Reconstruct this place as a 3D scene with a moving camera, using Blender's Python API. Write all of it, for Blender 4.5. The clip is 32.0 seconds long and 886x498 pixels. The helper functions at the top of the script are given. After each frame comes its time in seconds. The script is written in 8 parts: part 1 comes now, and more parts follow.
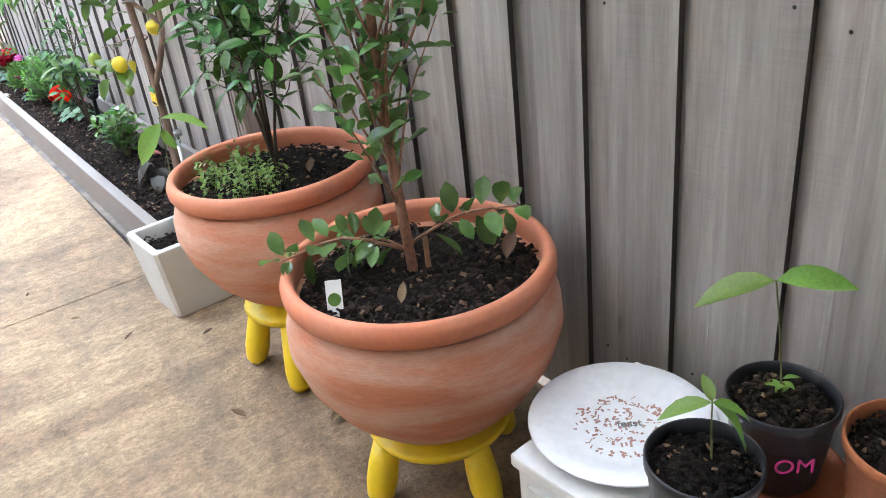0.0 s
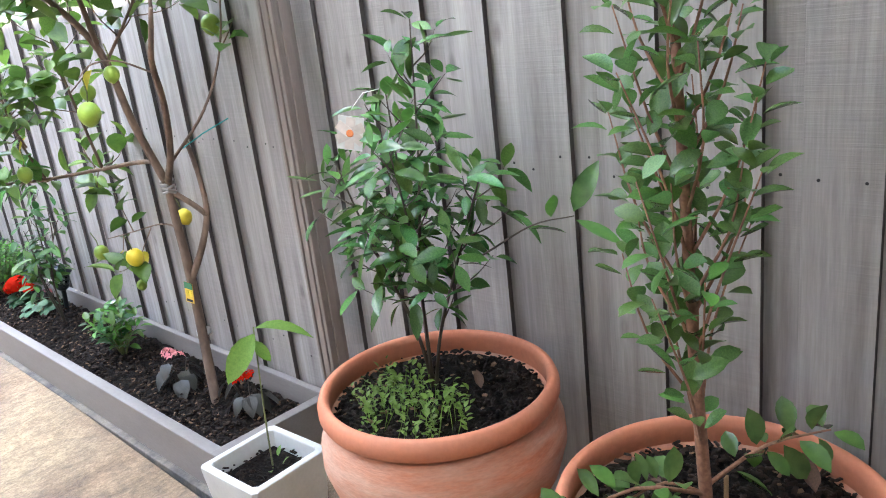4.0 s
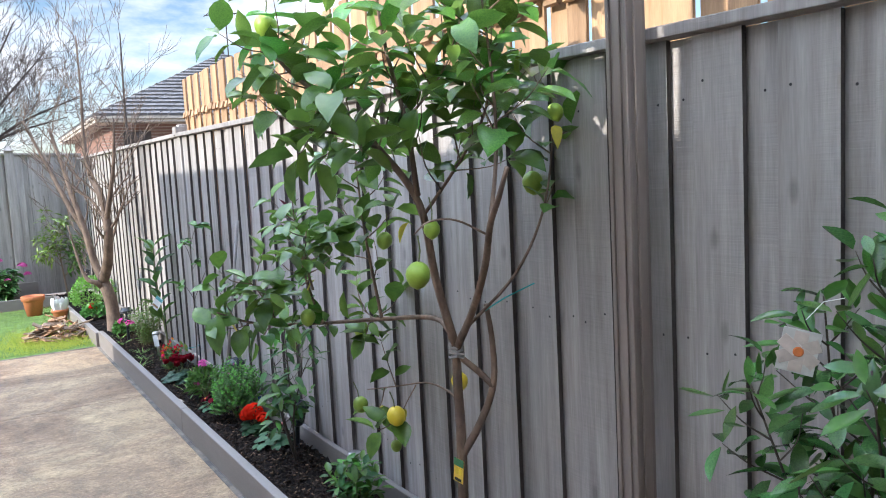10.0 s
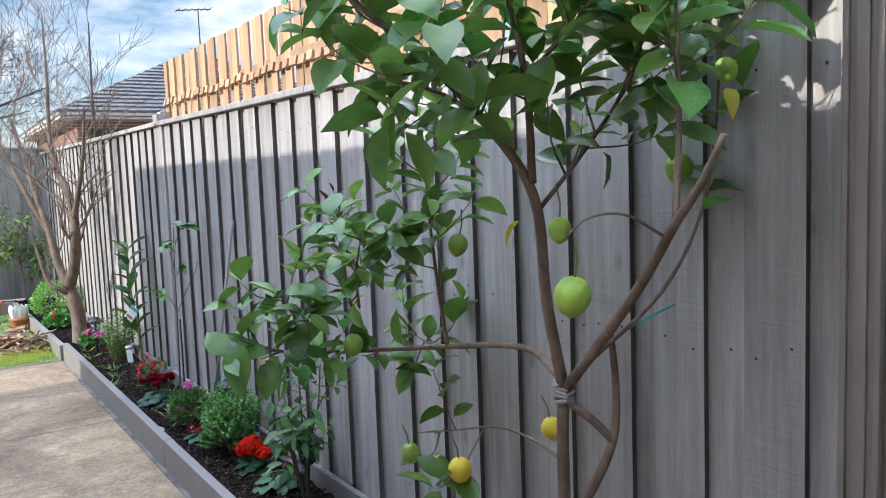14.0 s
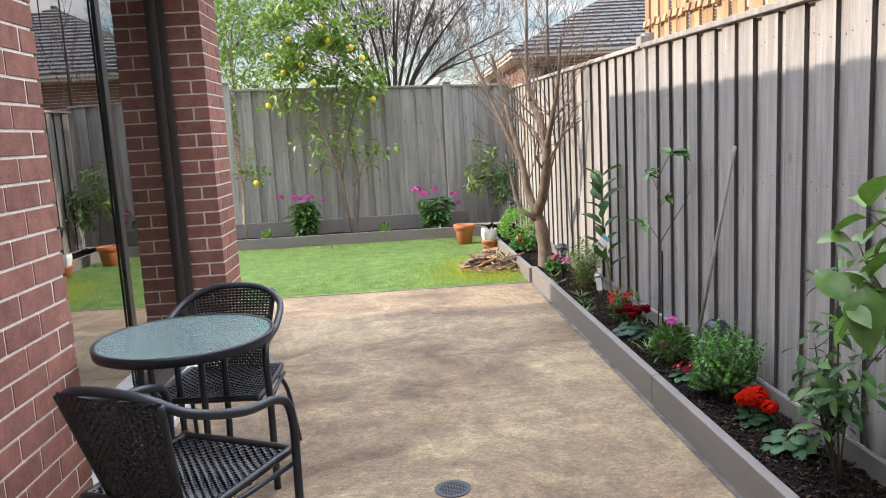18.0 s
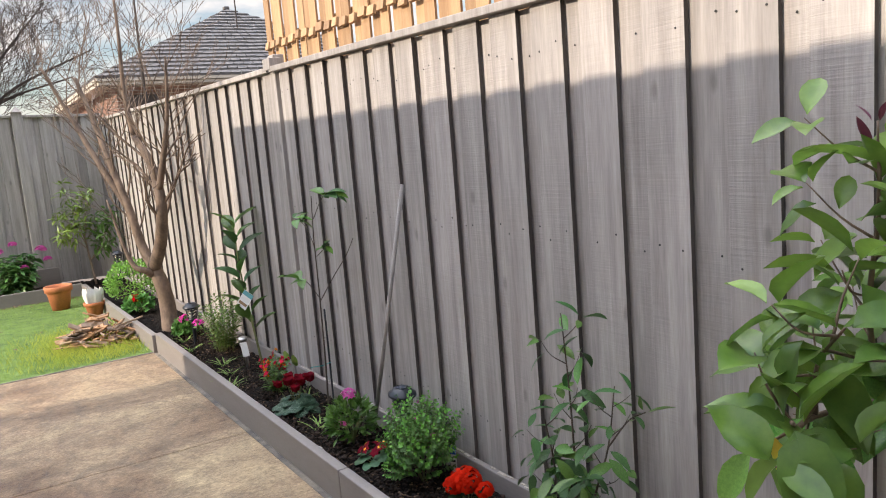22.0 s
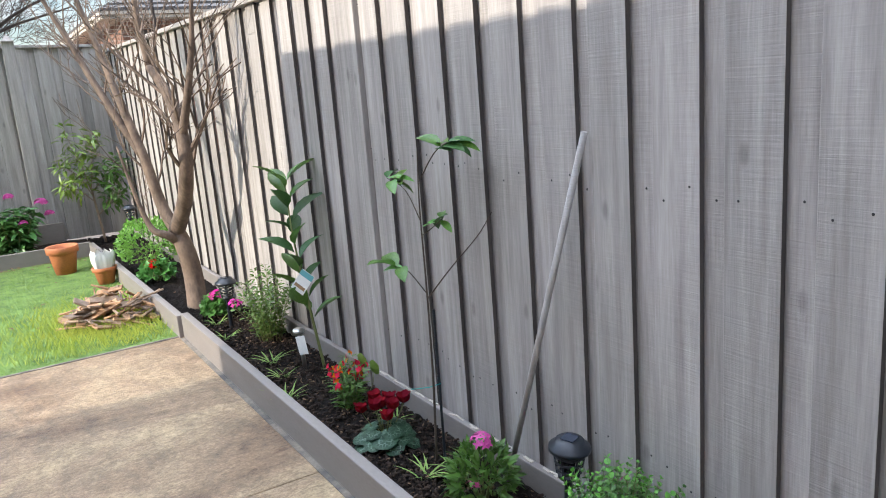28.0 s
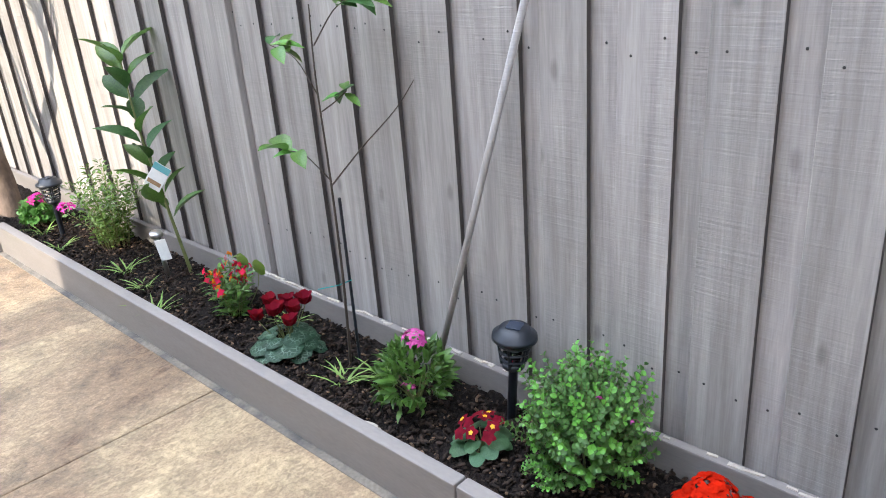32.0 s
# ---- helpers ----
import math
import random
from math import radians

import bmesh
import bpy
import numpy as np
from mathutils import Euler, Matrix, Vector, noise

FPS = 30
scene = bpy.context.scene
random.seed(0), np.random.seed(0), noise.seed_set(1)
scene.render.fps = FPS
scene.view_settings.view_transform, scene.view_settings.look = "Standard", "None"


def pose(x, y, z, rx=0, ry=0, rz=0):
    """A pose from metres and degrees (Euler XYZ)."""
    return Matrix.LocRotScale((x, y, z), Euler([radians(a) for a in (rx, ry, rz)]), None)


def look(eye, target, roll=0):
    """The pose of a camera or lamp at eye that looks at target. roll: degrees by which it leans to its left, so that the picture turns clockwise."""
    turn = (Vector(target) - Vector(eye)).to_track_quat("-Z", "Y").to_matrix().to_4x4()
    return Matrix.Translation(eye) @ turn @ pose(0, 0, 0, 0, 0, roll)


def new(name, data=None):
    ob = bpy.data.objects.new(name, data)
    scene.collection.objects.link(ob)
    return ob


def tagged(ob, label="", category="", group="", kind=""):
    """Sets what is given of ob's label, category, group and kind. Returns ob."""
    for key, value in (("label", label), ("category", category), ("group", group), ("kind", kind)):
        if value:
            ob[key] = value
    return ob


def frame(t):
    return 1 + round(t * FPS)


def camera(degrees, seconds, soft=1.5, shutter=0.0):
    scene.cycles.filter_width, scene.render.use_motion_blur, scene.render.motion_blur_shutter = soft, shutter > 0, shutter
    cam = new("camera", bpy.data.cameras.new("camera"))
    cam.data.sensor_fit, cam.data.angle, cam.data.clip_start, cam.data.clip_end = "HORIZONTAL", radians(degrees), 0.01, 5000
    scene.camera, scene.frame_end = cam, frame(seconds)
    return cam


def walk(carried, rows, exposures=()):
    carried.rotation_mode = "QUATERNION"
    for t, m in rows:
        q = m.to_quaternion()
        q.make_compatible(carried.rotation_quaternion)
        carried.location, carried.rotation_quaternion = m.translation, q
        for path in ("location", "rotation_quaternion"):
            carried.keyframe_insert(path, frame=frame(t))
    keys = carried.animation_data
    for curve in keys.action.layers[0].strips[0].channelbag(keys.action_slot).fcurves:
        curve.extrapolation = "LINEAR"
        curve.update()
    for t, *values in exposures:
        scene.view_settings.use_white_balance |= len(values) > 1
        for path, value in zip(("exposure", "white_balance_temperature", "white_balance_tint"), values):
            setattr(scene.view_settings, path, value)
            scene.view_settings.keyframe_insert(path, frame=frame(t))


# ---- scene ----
cam = camera(60.6, 32.0, soft=1.0)
EXPOSURES = [(0.0, 2.5, 6700, 11), (2.0, 2.45, 6800, 12), (4.0, 2.35, 6500, 12), (5.0, 2.25, 6400, 12), (6.0, 1.95, 6500, 13), (7.0, 1.68, 6400, 12), (8.0, 1.5, 6200, 11), (9.0, 1.35, 6150, 11),
             (11.0, 1.28, 6100, 11), (12.0, 1.28, 6100, 11), (13.0, 1.1, 6000, 10), (16.0, 1.05, 6150, 10), (18.0, 1.1, 7000, 13), (20.0, 0.98, 6900, 13), (21.5, 0.8, 7200, 15), (22.0, 0.95, 7300, 15),
             (23.0, 1.5, 6800, 9), (24.0, 1.6, 6700, 8), (25.0, 1.62, 6800, 11), (28.0, 1.2, 6600, 10), (29.0, 1.3, 6650, 10), (30.0, 1.70, 6800, 11), (31.0, 1.82, 6800, 11), (32.0, 1.62, 6700, 11)]
PATH = [
    (0, (-0.002, -0.044, 1.368), (0.983, 1.437, 0.453), -7.0),
    (0.5, (-0.038, 0.037, 1.378), (0.949, 1.534, 0.492), -9.0),
    (1, (-0.146, 0.189, 1.394), (0.989, 1.606, 0.556), -8.8),
    (1.5, (-0.227, 0.256, 1.41), (0.999, 1.637, 0.643), -5.6),
    (2, (-0.218, 0.356, 1.419), (1.001, 1.792, 0.746), -5.3),
    (2.5, (-0.182, 0.473, 1.426), (1.054, 1.931, 0.839), -4.8),
    (4.5, (-0.386, 0.703, 1.519), (0.945, 2.071, 0.921), -7.3),
    (5, (-0.382, 0.675, 1.534), (0.873, 2.142, 1.014), -5.5),
    (5.5, (-0.372, 0.657, 1.541), (0.754, 2.234, 1.047), -3.5),
    (6, (-0.391, 0.647, 1.546), (0.636, 2.292, 1.059), -2.7),
    (6.5, (-0.432, 0.667, 1.552), (0.551, 2.352, 1.112), -2.1),
    (7, (-0.476, 0.703, 1.563), (0.522, 2.395, 1.191), -2.4),
    (7.5, (-0.503, 0.732, 1.57), (0.517, 2.422, 1.245), -2.3),
    (8, (-0.497, 0.799, 1.572), (0.469, 2.525, 1.273), -2.6),
    (8.5, (-0.453, 0.942, 1.599), (0.415, 2.726, 1.345), -3.4),
    (9, (-0.399, 1.05, 1.591), (0.431, 2.857, 1.369), -2.9),
    (9.5, (-0.401, 1.149, 1.591), (0.504, 2.919, 1.377), -2.7),
    (10, (-0.459, 1.27, 1.593), (0.575, 2.97, 1.395), -3.0),
    (10.5, (-0.522, 1.328, 1.584), (0.578, 2.987, 1.391), -2.8),
    (11, (-0.545, 1.366, 1.581), (0.569, 3.015, 1.382), -3.4),
    (11.5, (-0.5, 1.435, 1.576), (0.626, 3.073, 1.359), -4.5),
    (12, (-0.416, 1.547, 1.598), (0.673, 3.217, 1.439), -3.5),
    (12.5, (-0.377, 1.628, 1.588), (0.641, 3.346, 1.473), -1.6),
    (13, (-0.391, 1.715, 1.571), (0.623, 3.433, 1.422), -1.1),
    (13.5, (-0.428, 1.866, 1.56), (0.682, 3.518, 1.37), -2.1),
    (15.5, (-0.323, 2.241, 1.515), (0.585, 4.013, 1.324), -4.1),
    (16, (-0.391, 2.252, 1.525), (0.276, 4.123, 1.287), -4.8),
    (16.5, (-0.461, 2.305, 1.532), (-0.055, 4.243, 1.252), -5.9),
    (17, (-0.544, 2.371, 1.527), (-0.291, 4.333, 1.232), -5.9),
    (17.5, (-0.641, 2.409, 1.516), (-0.472, 4.381, 1.223), -4.3),
    (18, (-0.705, 2.451, 1.497), (-0.617, 4.426, 1.196), -3.2),
    (18.5, (-0.707, 2.516, 1.494), (-0.641, 4.489, 1.173), -2.7),
    (19, (-0.654, 2.636, 1.541), (-0.569, 4.613, 1.25), -1.9),
    (19.5, (-0.615, 2.732, 1.541), (-0.505, 4.715, 1.304), -1.1),
    (20, (-0.653, 2.83, 1.542), (-0.432, 4.806, 1.325), -2.2),
    (20.5, (-0.73, 2.97, 1.543), (-0.287, 4.91, 1.336), -3.6),
    (21, (-0.780, 3.106, 1.551), (-0.146, 4.988, 1.312), -3.7),
    (21.5, (-0.692, 3.256, 1.572), (0.139, 5.057, 1.318), -4.4),
    (22, (-0.632, 3.364, 1.551), (0.403, 5.050, 1.256), -4.7),
    (22.5, (-0.637, 3.444, 1.547), (0.598, 4.971, 1.171), -4.3),
    (23, (-0.598, 3.497, 1.519), (0.738, 4.917, 1.070), -4.3),
    (23.5, (-0.653, 3.535, 1.507), (0.773, 4.847, 1.013), -4.3),
    (24, (-0.692, 3.575, 1.500), (0.755, 4.852, 0.975), -3.4),
    (24.5, (-0.670, 3.635, 1.499), (0.771, 4.916, 0.965), -3.7),
    (25, (-0.590, 3.761, 1.513), (0.769, 5.144, 1.021), -4.8),
    (25.5, (-0.559, 3.879, 1.521), (0.716, 5.343, 1.042), -4.1),
    (27.5, (-0.525, 4.535, 1.515), (0.65, 6.076, 1.019), -4.4),
    (28, (-0.46, 4.714, 1.524), (0.536, 6.393, 1.088), -4.5),
    (28.5, (-0.456, 4.865, 1.52), (0.587, 6.512, 1.078), -5.3),
    (29, (-0.501, 5.008, 1.497), (0.739, 6.483, 0.96), -6.2),
    (29.5, (-0.49, 5.03, 1.455), (0.824, 6.365, 0.757), -5.2),
    (30, (-0.426, 5.003, 1.442), (0.927, 6.226, 0.622), -3.8),
    (30.5, (-0.402, 4.99, 1.432), (0.977, 6.152, 0.566), -3.1),
    (31, (-0.43, 5.012, 1.438), (0.927, 6.198, 0.571), -2.7),
    (31.5, (-0.487, 5.078, 1.449), (0.832, 6.33, 0.617), -3.4),
    (32, (-0.525, 5.154, 1.463), (0.758, 6.481, 0.694), -4.5),
]
walk(cam, [(t, look(eye, target, roll)) for t, eye, target, roll in PATH], EXPOSURES)

# ---- light ----
SUN_TO = Vector((1.0, 0.012, -0.435)).normalized()      # the way the sunlight goes
world = bpy.data.worlds.new("sky")
scene.world = world
world.use_nodes = True
wn, wl = world.node_tree.nodes, world.node_tree.links
wn.clear()
sky = wn.new("ShaderNodeTexSky")
sky.sky_type = "NISHITA"
sky.sun_disc = False
sky.sun_elevation = math.asin(-SUN_TO.z)
sky.sun_rotation = math.atan2(-SUN_TO.x, -SUN_TO.y)
sky.air_density, sky.dust_density, sky.ozone_density = 1.0, 0.6, 1.5
wco = wn.new("ShaderNodeTexCoord")
wmap = wn.new("ShaderNodeMapping")
wmap.inputs["Scale"].default_value = (1.6, 1.6, 4.5)
wl.new(wco.outputs["Generated"], wmap.inputs["Vector"])
cloud = wn.new("ShaderNodeTexNoise")
cloud.inputs["Scale"].default_value, cloud.inputs["Detail"].default_value, cloud.inputs["Roughness"].default_value = 2.2, 9.0, 0.58
wl.new(wmap.outputs["Vector"], cloud.inputs["Vector"])
cramp = wn.new("ShaderNodeValToRGB")
cramp.color_ramp.elements[0].position, cramp.color_ramp.elements[1].position = 0.46, 0.60
wl.new(cloud.outputs["Fac"], cramp.inputs["Fac"])
wmix = wn.new("ShaderNodeMix")
wmix.data_type = "RGBA"
wmix.inputs[7].default_value = (6.2, 6.35, 6.6, 1)
wl.new(cramp.outputs["Color"], wmix.inputs[0])
wl.new(sky.outputs["Color"], wmix.inputs[6])
wbg = wn.new("ShaderNodeBackground")
wbg.inputs["Strength"].default_value = 0.11
wout = wn.new("ShaderNodeOutputWorld")
# sky gain raised towards the unseen zenith, added as fill for shaded places
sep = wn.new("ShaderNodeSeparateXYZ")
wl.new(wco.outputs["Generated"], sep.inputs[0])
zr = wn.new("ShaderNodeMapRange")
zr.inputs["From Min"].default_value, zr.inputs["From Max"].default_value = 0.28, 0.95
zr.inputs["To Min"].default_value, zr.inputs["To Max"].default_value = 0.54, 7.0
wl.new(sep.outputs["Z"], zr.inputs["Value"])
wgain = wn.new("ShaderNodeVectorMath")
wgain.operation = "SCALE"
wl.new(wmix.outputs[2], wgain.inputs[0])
# made-up tilt of the gain: lifts the house wall, dims the back fence
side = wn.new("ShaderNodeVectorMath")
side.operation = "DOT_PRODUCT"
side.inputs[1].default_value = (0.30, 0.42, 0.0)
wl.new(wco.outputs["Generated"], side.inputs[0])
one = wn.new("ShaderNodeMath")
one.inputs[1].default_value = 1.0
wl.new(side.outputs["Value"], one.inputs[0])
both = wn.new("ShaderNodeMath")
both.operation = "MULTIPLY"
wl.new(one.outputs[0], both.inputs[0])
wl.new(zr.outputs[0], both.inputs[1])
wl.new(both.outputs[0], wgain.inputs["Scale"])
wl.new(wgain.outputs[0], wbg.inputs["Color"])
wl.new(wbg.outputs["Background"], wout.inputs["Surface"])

sun_data = bpy.data.lights.new("sun", "SUN")
sun_data.energy, sun_data.angle, sun_data.color = 2.9, radians(0.6), (1.0, 0.93, 0.82)
sun = new("sun", sun_data)
sun.matrix_world = look((-30, -5, 12), Vector((-30, -5, 12)) + SUN_TO)

# ---- materials ----
def mat(name, base, rough=0.7, dark=None, scale=6.0, amount=0.5, stretch=(1, 1, 1), fine=60.0, fine_amount=0.15,
        bump=0.3, depth=0.004, metal=0.0, vary=0.12, spec=0.5, hue=0.0, coat=0.0, trans=0.0):
    """A rough surface: two scales of colour change, a fine relief, and a change of value from piece to piece."""
    m = bpy.data.materials.new(name)
    m.use_nodes = True
    n, l = m.node_tree.nodes, m.node_tree.links
    b = n["Principled BSDF"]
    co = n.new("ShaderNodeTexCoord")
    info = n.new("ShaderNodeObjectInfo")
    off = n.new("ShaderNodeVectorMath")
    off.operation = "SCALE"
    off.inputs["Scale"].default_value = 37.0
    comb = n.new("ShaderNodeCombineXYZ")
    for k in range(3):
        l.new(info.outputs["Random"], comb.inputs[k])
    l.new(comb.outputs[0], off.inputs[0])
    add = n.new("ShaderNodeVectorMath")
    l.new(co.outputs["Object"], add.inputs[0])
    l.new(off.outputs[0], add.inputs[1])
    mp = n.new("ShaderNodeMapping")
    mp.inputs["Scale"].default_value = stretch
    l.new(add.outputs[0], mp.inputs["Vector"])
    t1, t2 = n.new("ShaderNodeTexNoise"), n.new("ShaderNodeTexNoise")
    t1.inputs["Scale"].default_value, t1.inputs["Detail"].default_value, t1.inputs["Roughness"].default_value = scale, 5.0, 0.6
    t2.inputs["Scale"].default_value, t2.inputs["Detail"].default_value = fine, 4.0
    for t in (t1, t2):
        l.new(mp.outputs["Vector"], t.inputs["Vector"])
    dark = dark or tuple(c * 0.6 for c in base)
    ramp = n.new("ShaderNodeValToRGB")
    e = ramp.color_ramp.elements
    e[0].position, e[1].position = 0.5 - 0.28 / max(amount, 0.05) * 0.5, 0.5 + 0.28 / max(amount, 0.05) * 0.5
    e[0].position, e[1].position = max(0.0, e[0].position), min(1.0, e[1].position)
    e[0].color, e[1].color = (*dark, 1), (*base, 1)
    l.new(t1.outputs["Fac"], ramp.inputs["Fac"])
    hsv = n.new("ShaderNodeHueSaturation")
    l.new(ramp.outputs["Color"], hsv.inputs["Color"])
    val = n.new("ShaderNodeMapRange")
    val.inputs["To Min"].default_value, val.inputs["To Max"].default_value = 1 - vary, 1 + vary
    l.new(info.outputs["Random"], val.inputs["Value"])
    fv = n.new("ShaderNodeMapRange")
    fv.inputs["To Min"].default_value, fv.inputs["To Max"].default_value = 1 - fine_amount * 2, 1 + fine_amount * 2
    l.new(t2.outputs["Fac"], fv.inputs["Value"])
    mul = n.new("ShaderNodeMath")
    mul.operation = "MULTIPLY"
    l.new(val.outputs[0], mul.inputs[0])
    l.new(fv.outputs[0], mul.inputs[1])
    l.new(mul.outputs[0], hsv.inputs["Value"])
    if hue:
        hr = n.new("ShaderNodeMapRange")
        hr.inputs["To Min"].default_value, hr.inputs["To Max"].default_value = 0.5 - hue, 0.5 + hue
        l.new(info.outputs["Random"], hr.inputs["Value"])
        l.new(hr.outputs[0], hsv.inputs["Hue"])
    l.new(hsv.outputs["Color"], b.inputs["Base Color"])
    b.inputs["Roughness"].default_value, b.inputs["Metallic"].default_value = rough, metal
    b.inputs["Specular IOR Level"].default_value = spec
    b.inputs["Coat Weight"].default_value = coat
    if bump:
        bp = n.new("ShaderNodeBump")
        bp.inputs["Strength"].default_value, bp.inputs["Distance"].default_value = bump, depth
        l.new(t2.outputs["Fac"], bp.inputs["Height"])
        l.new(bp.outputs["Normal"], b.inputs["Normal"])
    if trans:
        tr = n.new("ShaderNodeBsdfTranslucent")
        l.new(hsv.outputs["Color"], tr.inputs["Color"])
        mx = n.new("ShaderNodeMixShader")
        mx.inputs[0].default_value = trans
        out = n["Material Output"]
        l.new(b.outputs[0], mx.inputs[1])
        l.new(tr.outputs[0], mx.inputs[2])
        l.new(mx.outputs[0], out.inputs["Surface"])
    return m


def paint_wood(name, base, dark):
    """Painted rough-sawn timber: vertical grain, saw marks across, knots."""
    m = mat(name, base, 0.62, dark, 3.0, 0.75, (7, 7, 0.5), 30.0, 0.10, 0.0, vary=0.13, spec=0.35)
    n, l = m.node_tree.nodes, m.node_tree.links
    b = n["Principled BSDF"]
    co = n.new("ShaderNodeTexCoord")
    info = n.new("ShaderNodeObjectInfo")
    add = n.new("ShaderNodeVectorMath")
    l.new(co.outputs["Object"], add.inputs[0])
    comb = n.new("ShaderNodeCombineXYZ")
    sc = n.new("ShaderNodeMath")
    sc.operation = "MULTIPLY"
    sc.inputs[1].default_value = 53.0
    l.new(info.outputs["Random"], sc.inputs[0])
    l.new(sc.outputs[0], comb.inputs[2])
    l.new(sc.outputs[0], comb.inputs[1])
    l.new(comb.outputs[0], add.inputs[1])
    saw = n.new("ShaderNodeTexNoise")
    ms = n.new("ShaderNodeMapping")
    ms.inputs["Scale"].default_value = (1.5, 2.2, 75)
    ms.inputs["Rotation"].default_value = (radians(7), 0, 0)
    l.new(add.outputs[0], ms.inputs["Vector"])
    l.new(ms.outputs[0], saw.inputs["Vector"])
    saw.inputs["Scale"].default_value, saw.inputs["Detail"].default_value = 1.6, 4.0
    saw.inputs["Distortion"].default_value = 0.9
    grain = n.new("ShaderNodeTexNoise")
    mg = n.new("ShaderNodeMapping")
    mg.inputs["Scale"].default_value = (60, 60, 2.2)
    l.new(add.outputs[0], mg.inputs["Vector"])
    l.new(mg.outputs[0], grain.inputs["Vector"])
    grain.inputs["Scale"].default_value, grain.inputs["Detail"].default_value = 1.0, 4.0
    knot = n.new("ShaderNodeTexVoronoi")
    knot.voronoi_dimensions = "2D"
    flat = n.new("ShaderNodeSeparateXYZ")
    l.new(add.outputs[0], flat.inputs[0])
    kc = n.new("ShaderNodeCombineXYZ")
    l.new(flat.outputs["Y"], kc.inputs[0])
    l.new(flat.outputs["Z"], kc.inputs[1])
    mk = n.new("ShaderNodeMapping")
    mk.inputs["Scale"].default_value = (3.2, 1.5, 1)
    l.new(kc.outputs[0], mk.inputs["Vector"])
    l.new(mk.outputs[0], knot.inputs["Vector"])
    knot.inputs["Scale"].default_value = 1.0
    kr = n.new("ShaderNodeMapRange")
    kr.inputs["From Min"].default_value, kr.inputs["From Max"].default_value = 0.02, 0.055
    l.new(knot.outputs["Distance"], kr.inputs["Value"])
    s1 = n.new("ShaderNodeMath")
    s1.operation = "MULTIPLY_ADD"
    s1.inputs[1].default_value = 1.0
    patch = n.new("ShaderNodeTexNoise")
    mpp = n.new("ShaderNodeMapping")
    mpp.inputs["Scale"].default_value = (3, 5, 1.6)
    l.new(add.outputs[0], mpp.inputs["Vector"])
    l.new(mpp.outputs[0], patch.inputs["Vector"])
    patch.inputs["Scale"].default_value, patch.inputs["Detail"].default_value = 1.0, 3.0
    pm = n.new("ShaderNodeMapRange")
    pm.inputs["From Min"].default_value, pm.inputs["From Max"].default_value = 0.36, 0.60
    l.new(patch.outputs["Fac"], pm.inputs["Value"])
    sawp = n.new("ShaderNodeMath")
    sawp.operation = "MULTIPLY"
    l.new(saw.outputs["Fac"], sawp.inputs[0])
    l.new(pm.outputs[0], sawp.inputs[1])
    l.new(sawp.outputs[0], s1.inputs[0])
    l.new(grain.outputs["Fac"], s1.inputs[2])
    s2 = n.new("ShaderNodeMath")
    s2.operation = "MULTIPLY_ADD"
    s2.inputs[1].default_value = 0.45
    l.new(kr.outputs[0], s2.inputs[0])
    l.new(s1.outputs[0], s2.inputs[2])
    bp = n.new("ShaderNodeBump")
    bp.inputs["Strength"].default_value, bp.inputs["Distance"].default_value = 0.45, 0.004
    l.new(s2.outputs[0], bp.inputs["Height"])
    l.new(bp.outputs["Normal"], b.inputs["Normal"])
    # knots and saw marks show a little in the paint
    src = b.inputs["Base Color"].links[0].from_socket
    mixk = n.new("ShaderNodeMix")
    mixk.data_type = "RGBA"
    mixk.blend_type = "MULTIPLY"
    mixk.inputs[0].default_value = 1.0
    kv = n.new("ShaderNodeMapRange")
    kv.inputs["To Min"].default_value, kv.inputs["To Max"].default_value = 0.70, 1.0
    l.new(kr.outputs[0], kv.inputs["Value"])
    sv = n.new("ShaderNodeMapRange")
    sv.inputs["From Min"].default_value, sv.inputs["From Max"].default_value = 0.25, 0.65
    sv.inputs["To Min"].default_value, sv.inputs["To Max"].default_value = 1.03, 0.93
    l.new(sawp.outputs[0], sv.inputs["Value"])
    gv = n.new("ShaderNodeMapRange")
    gv.inputs["From Min"].default_value, gv.inputs["From Max"].default_value = 0.32, 0.68
    gv.inputs["To Min"].default_value, gv.inputs["To Max"].default_value = 0.90, 1.08
    l.new(grain.outputs["Fac"], gv.inputs["Value"])
    gm = n.new("ShaderNodeMath")
    gm.operation = "MULTIPLY"
    l.new(sv.outputs[0], gm.inputs[0])
    l.new(gv.outputs[0], gm.inputs[1])
    mm = n.new("ShaderNodeMath")
    mm.operation = "MULTIPLY"
    l.new(kv.outputs[0], mm.inputs[0])
    l.new(gm.outputs[0], mm.inputs[1])
    l.new(src, mixk.inputs[6])
    l.new(mm.outputs[0], mixk.inputs[7])
    l.new(mixk.outputs[2], b.inputs["Base Color"])
    return m


def plain(name, base, rough=0.5, metal=0.0, **k):
    return mat(name, base, rough, tuple(c * 0.85 for c in base), 8, 0.5, fine_amount=0.05, bump=0.08, metal=metal, vary=0.03, **k)


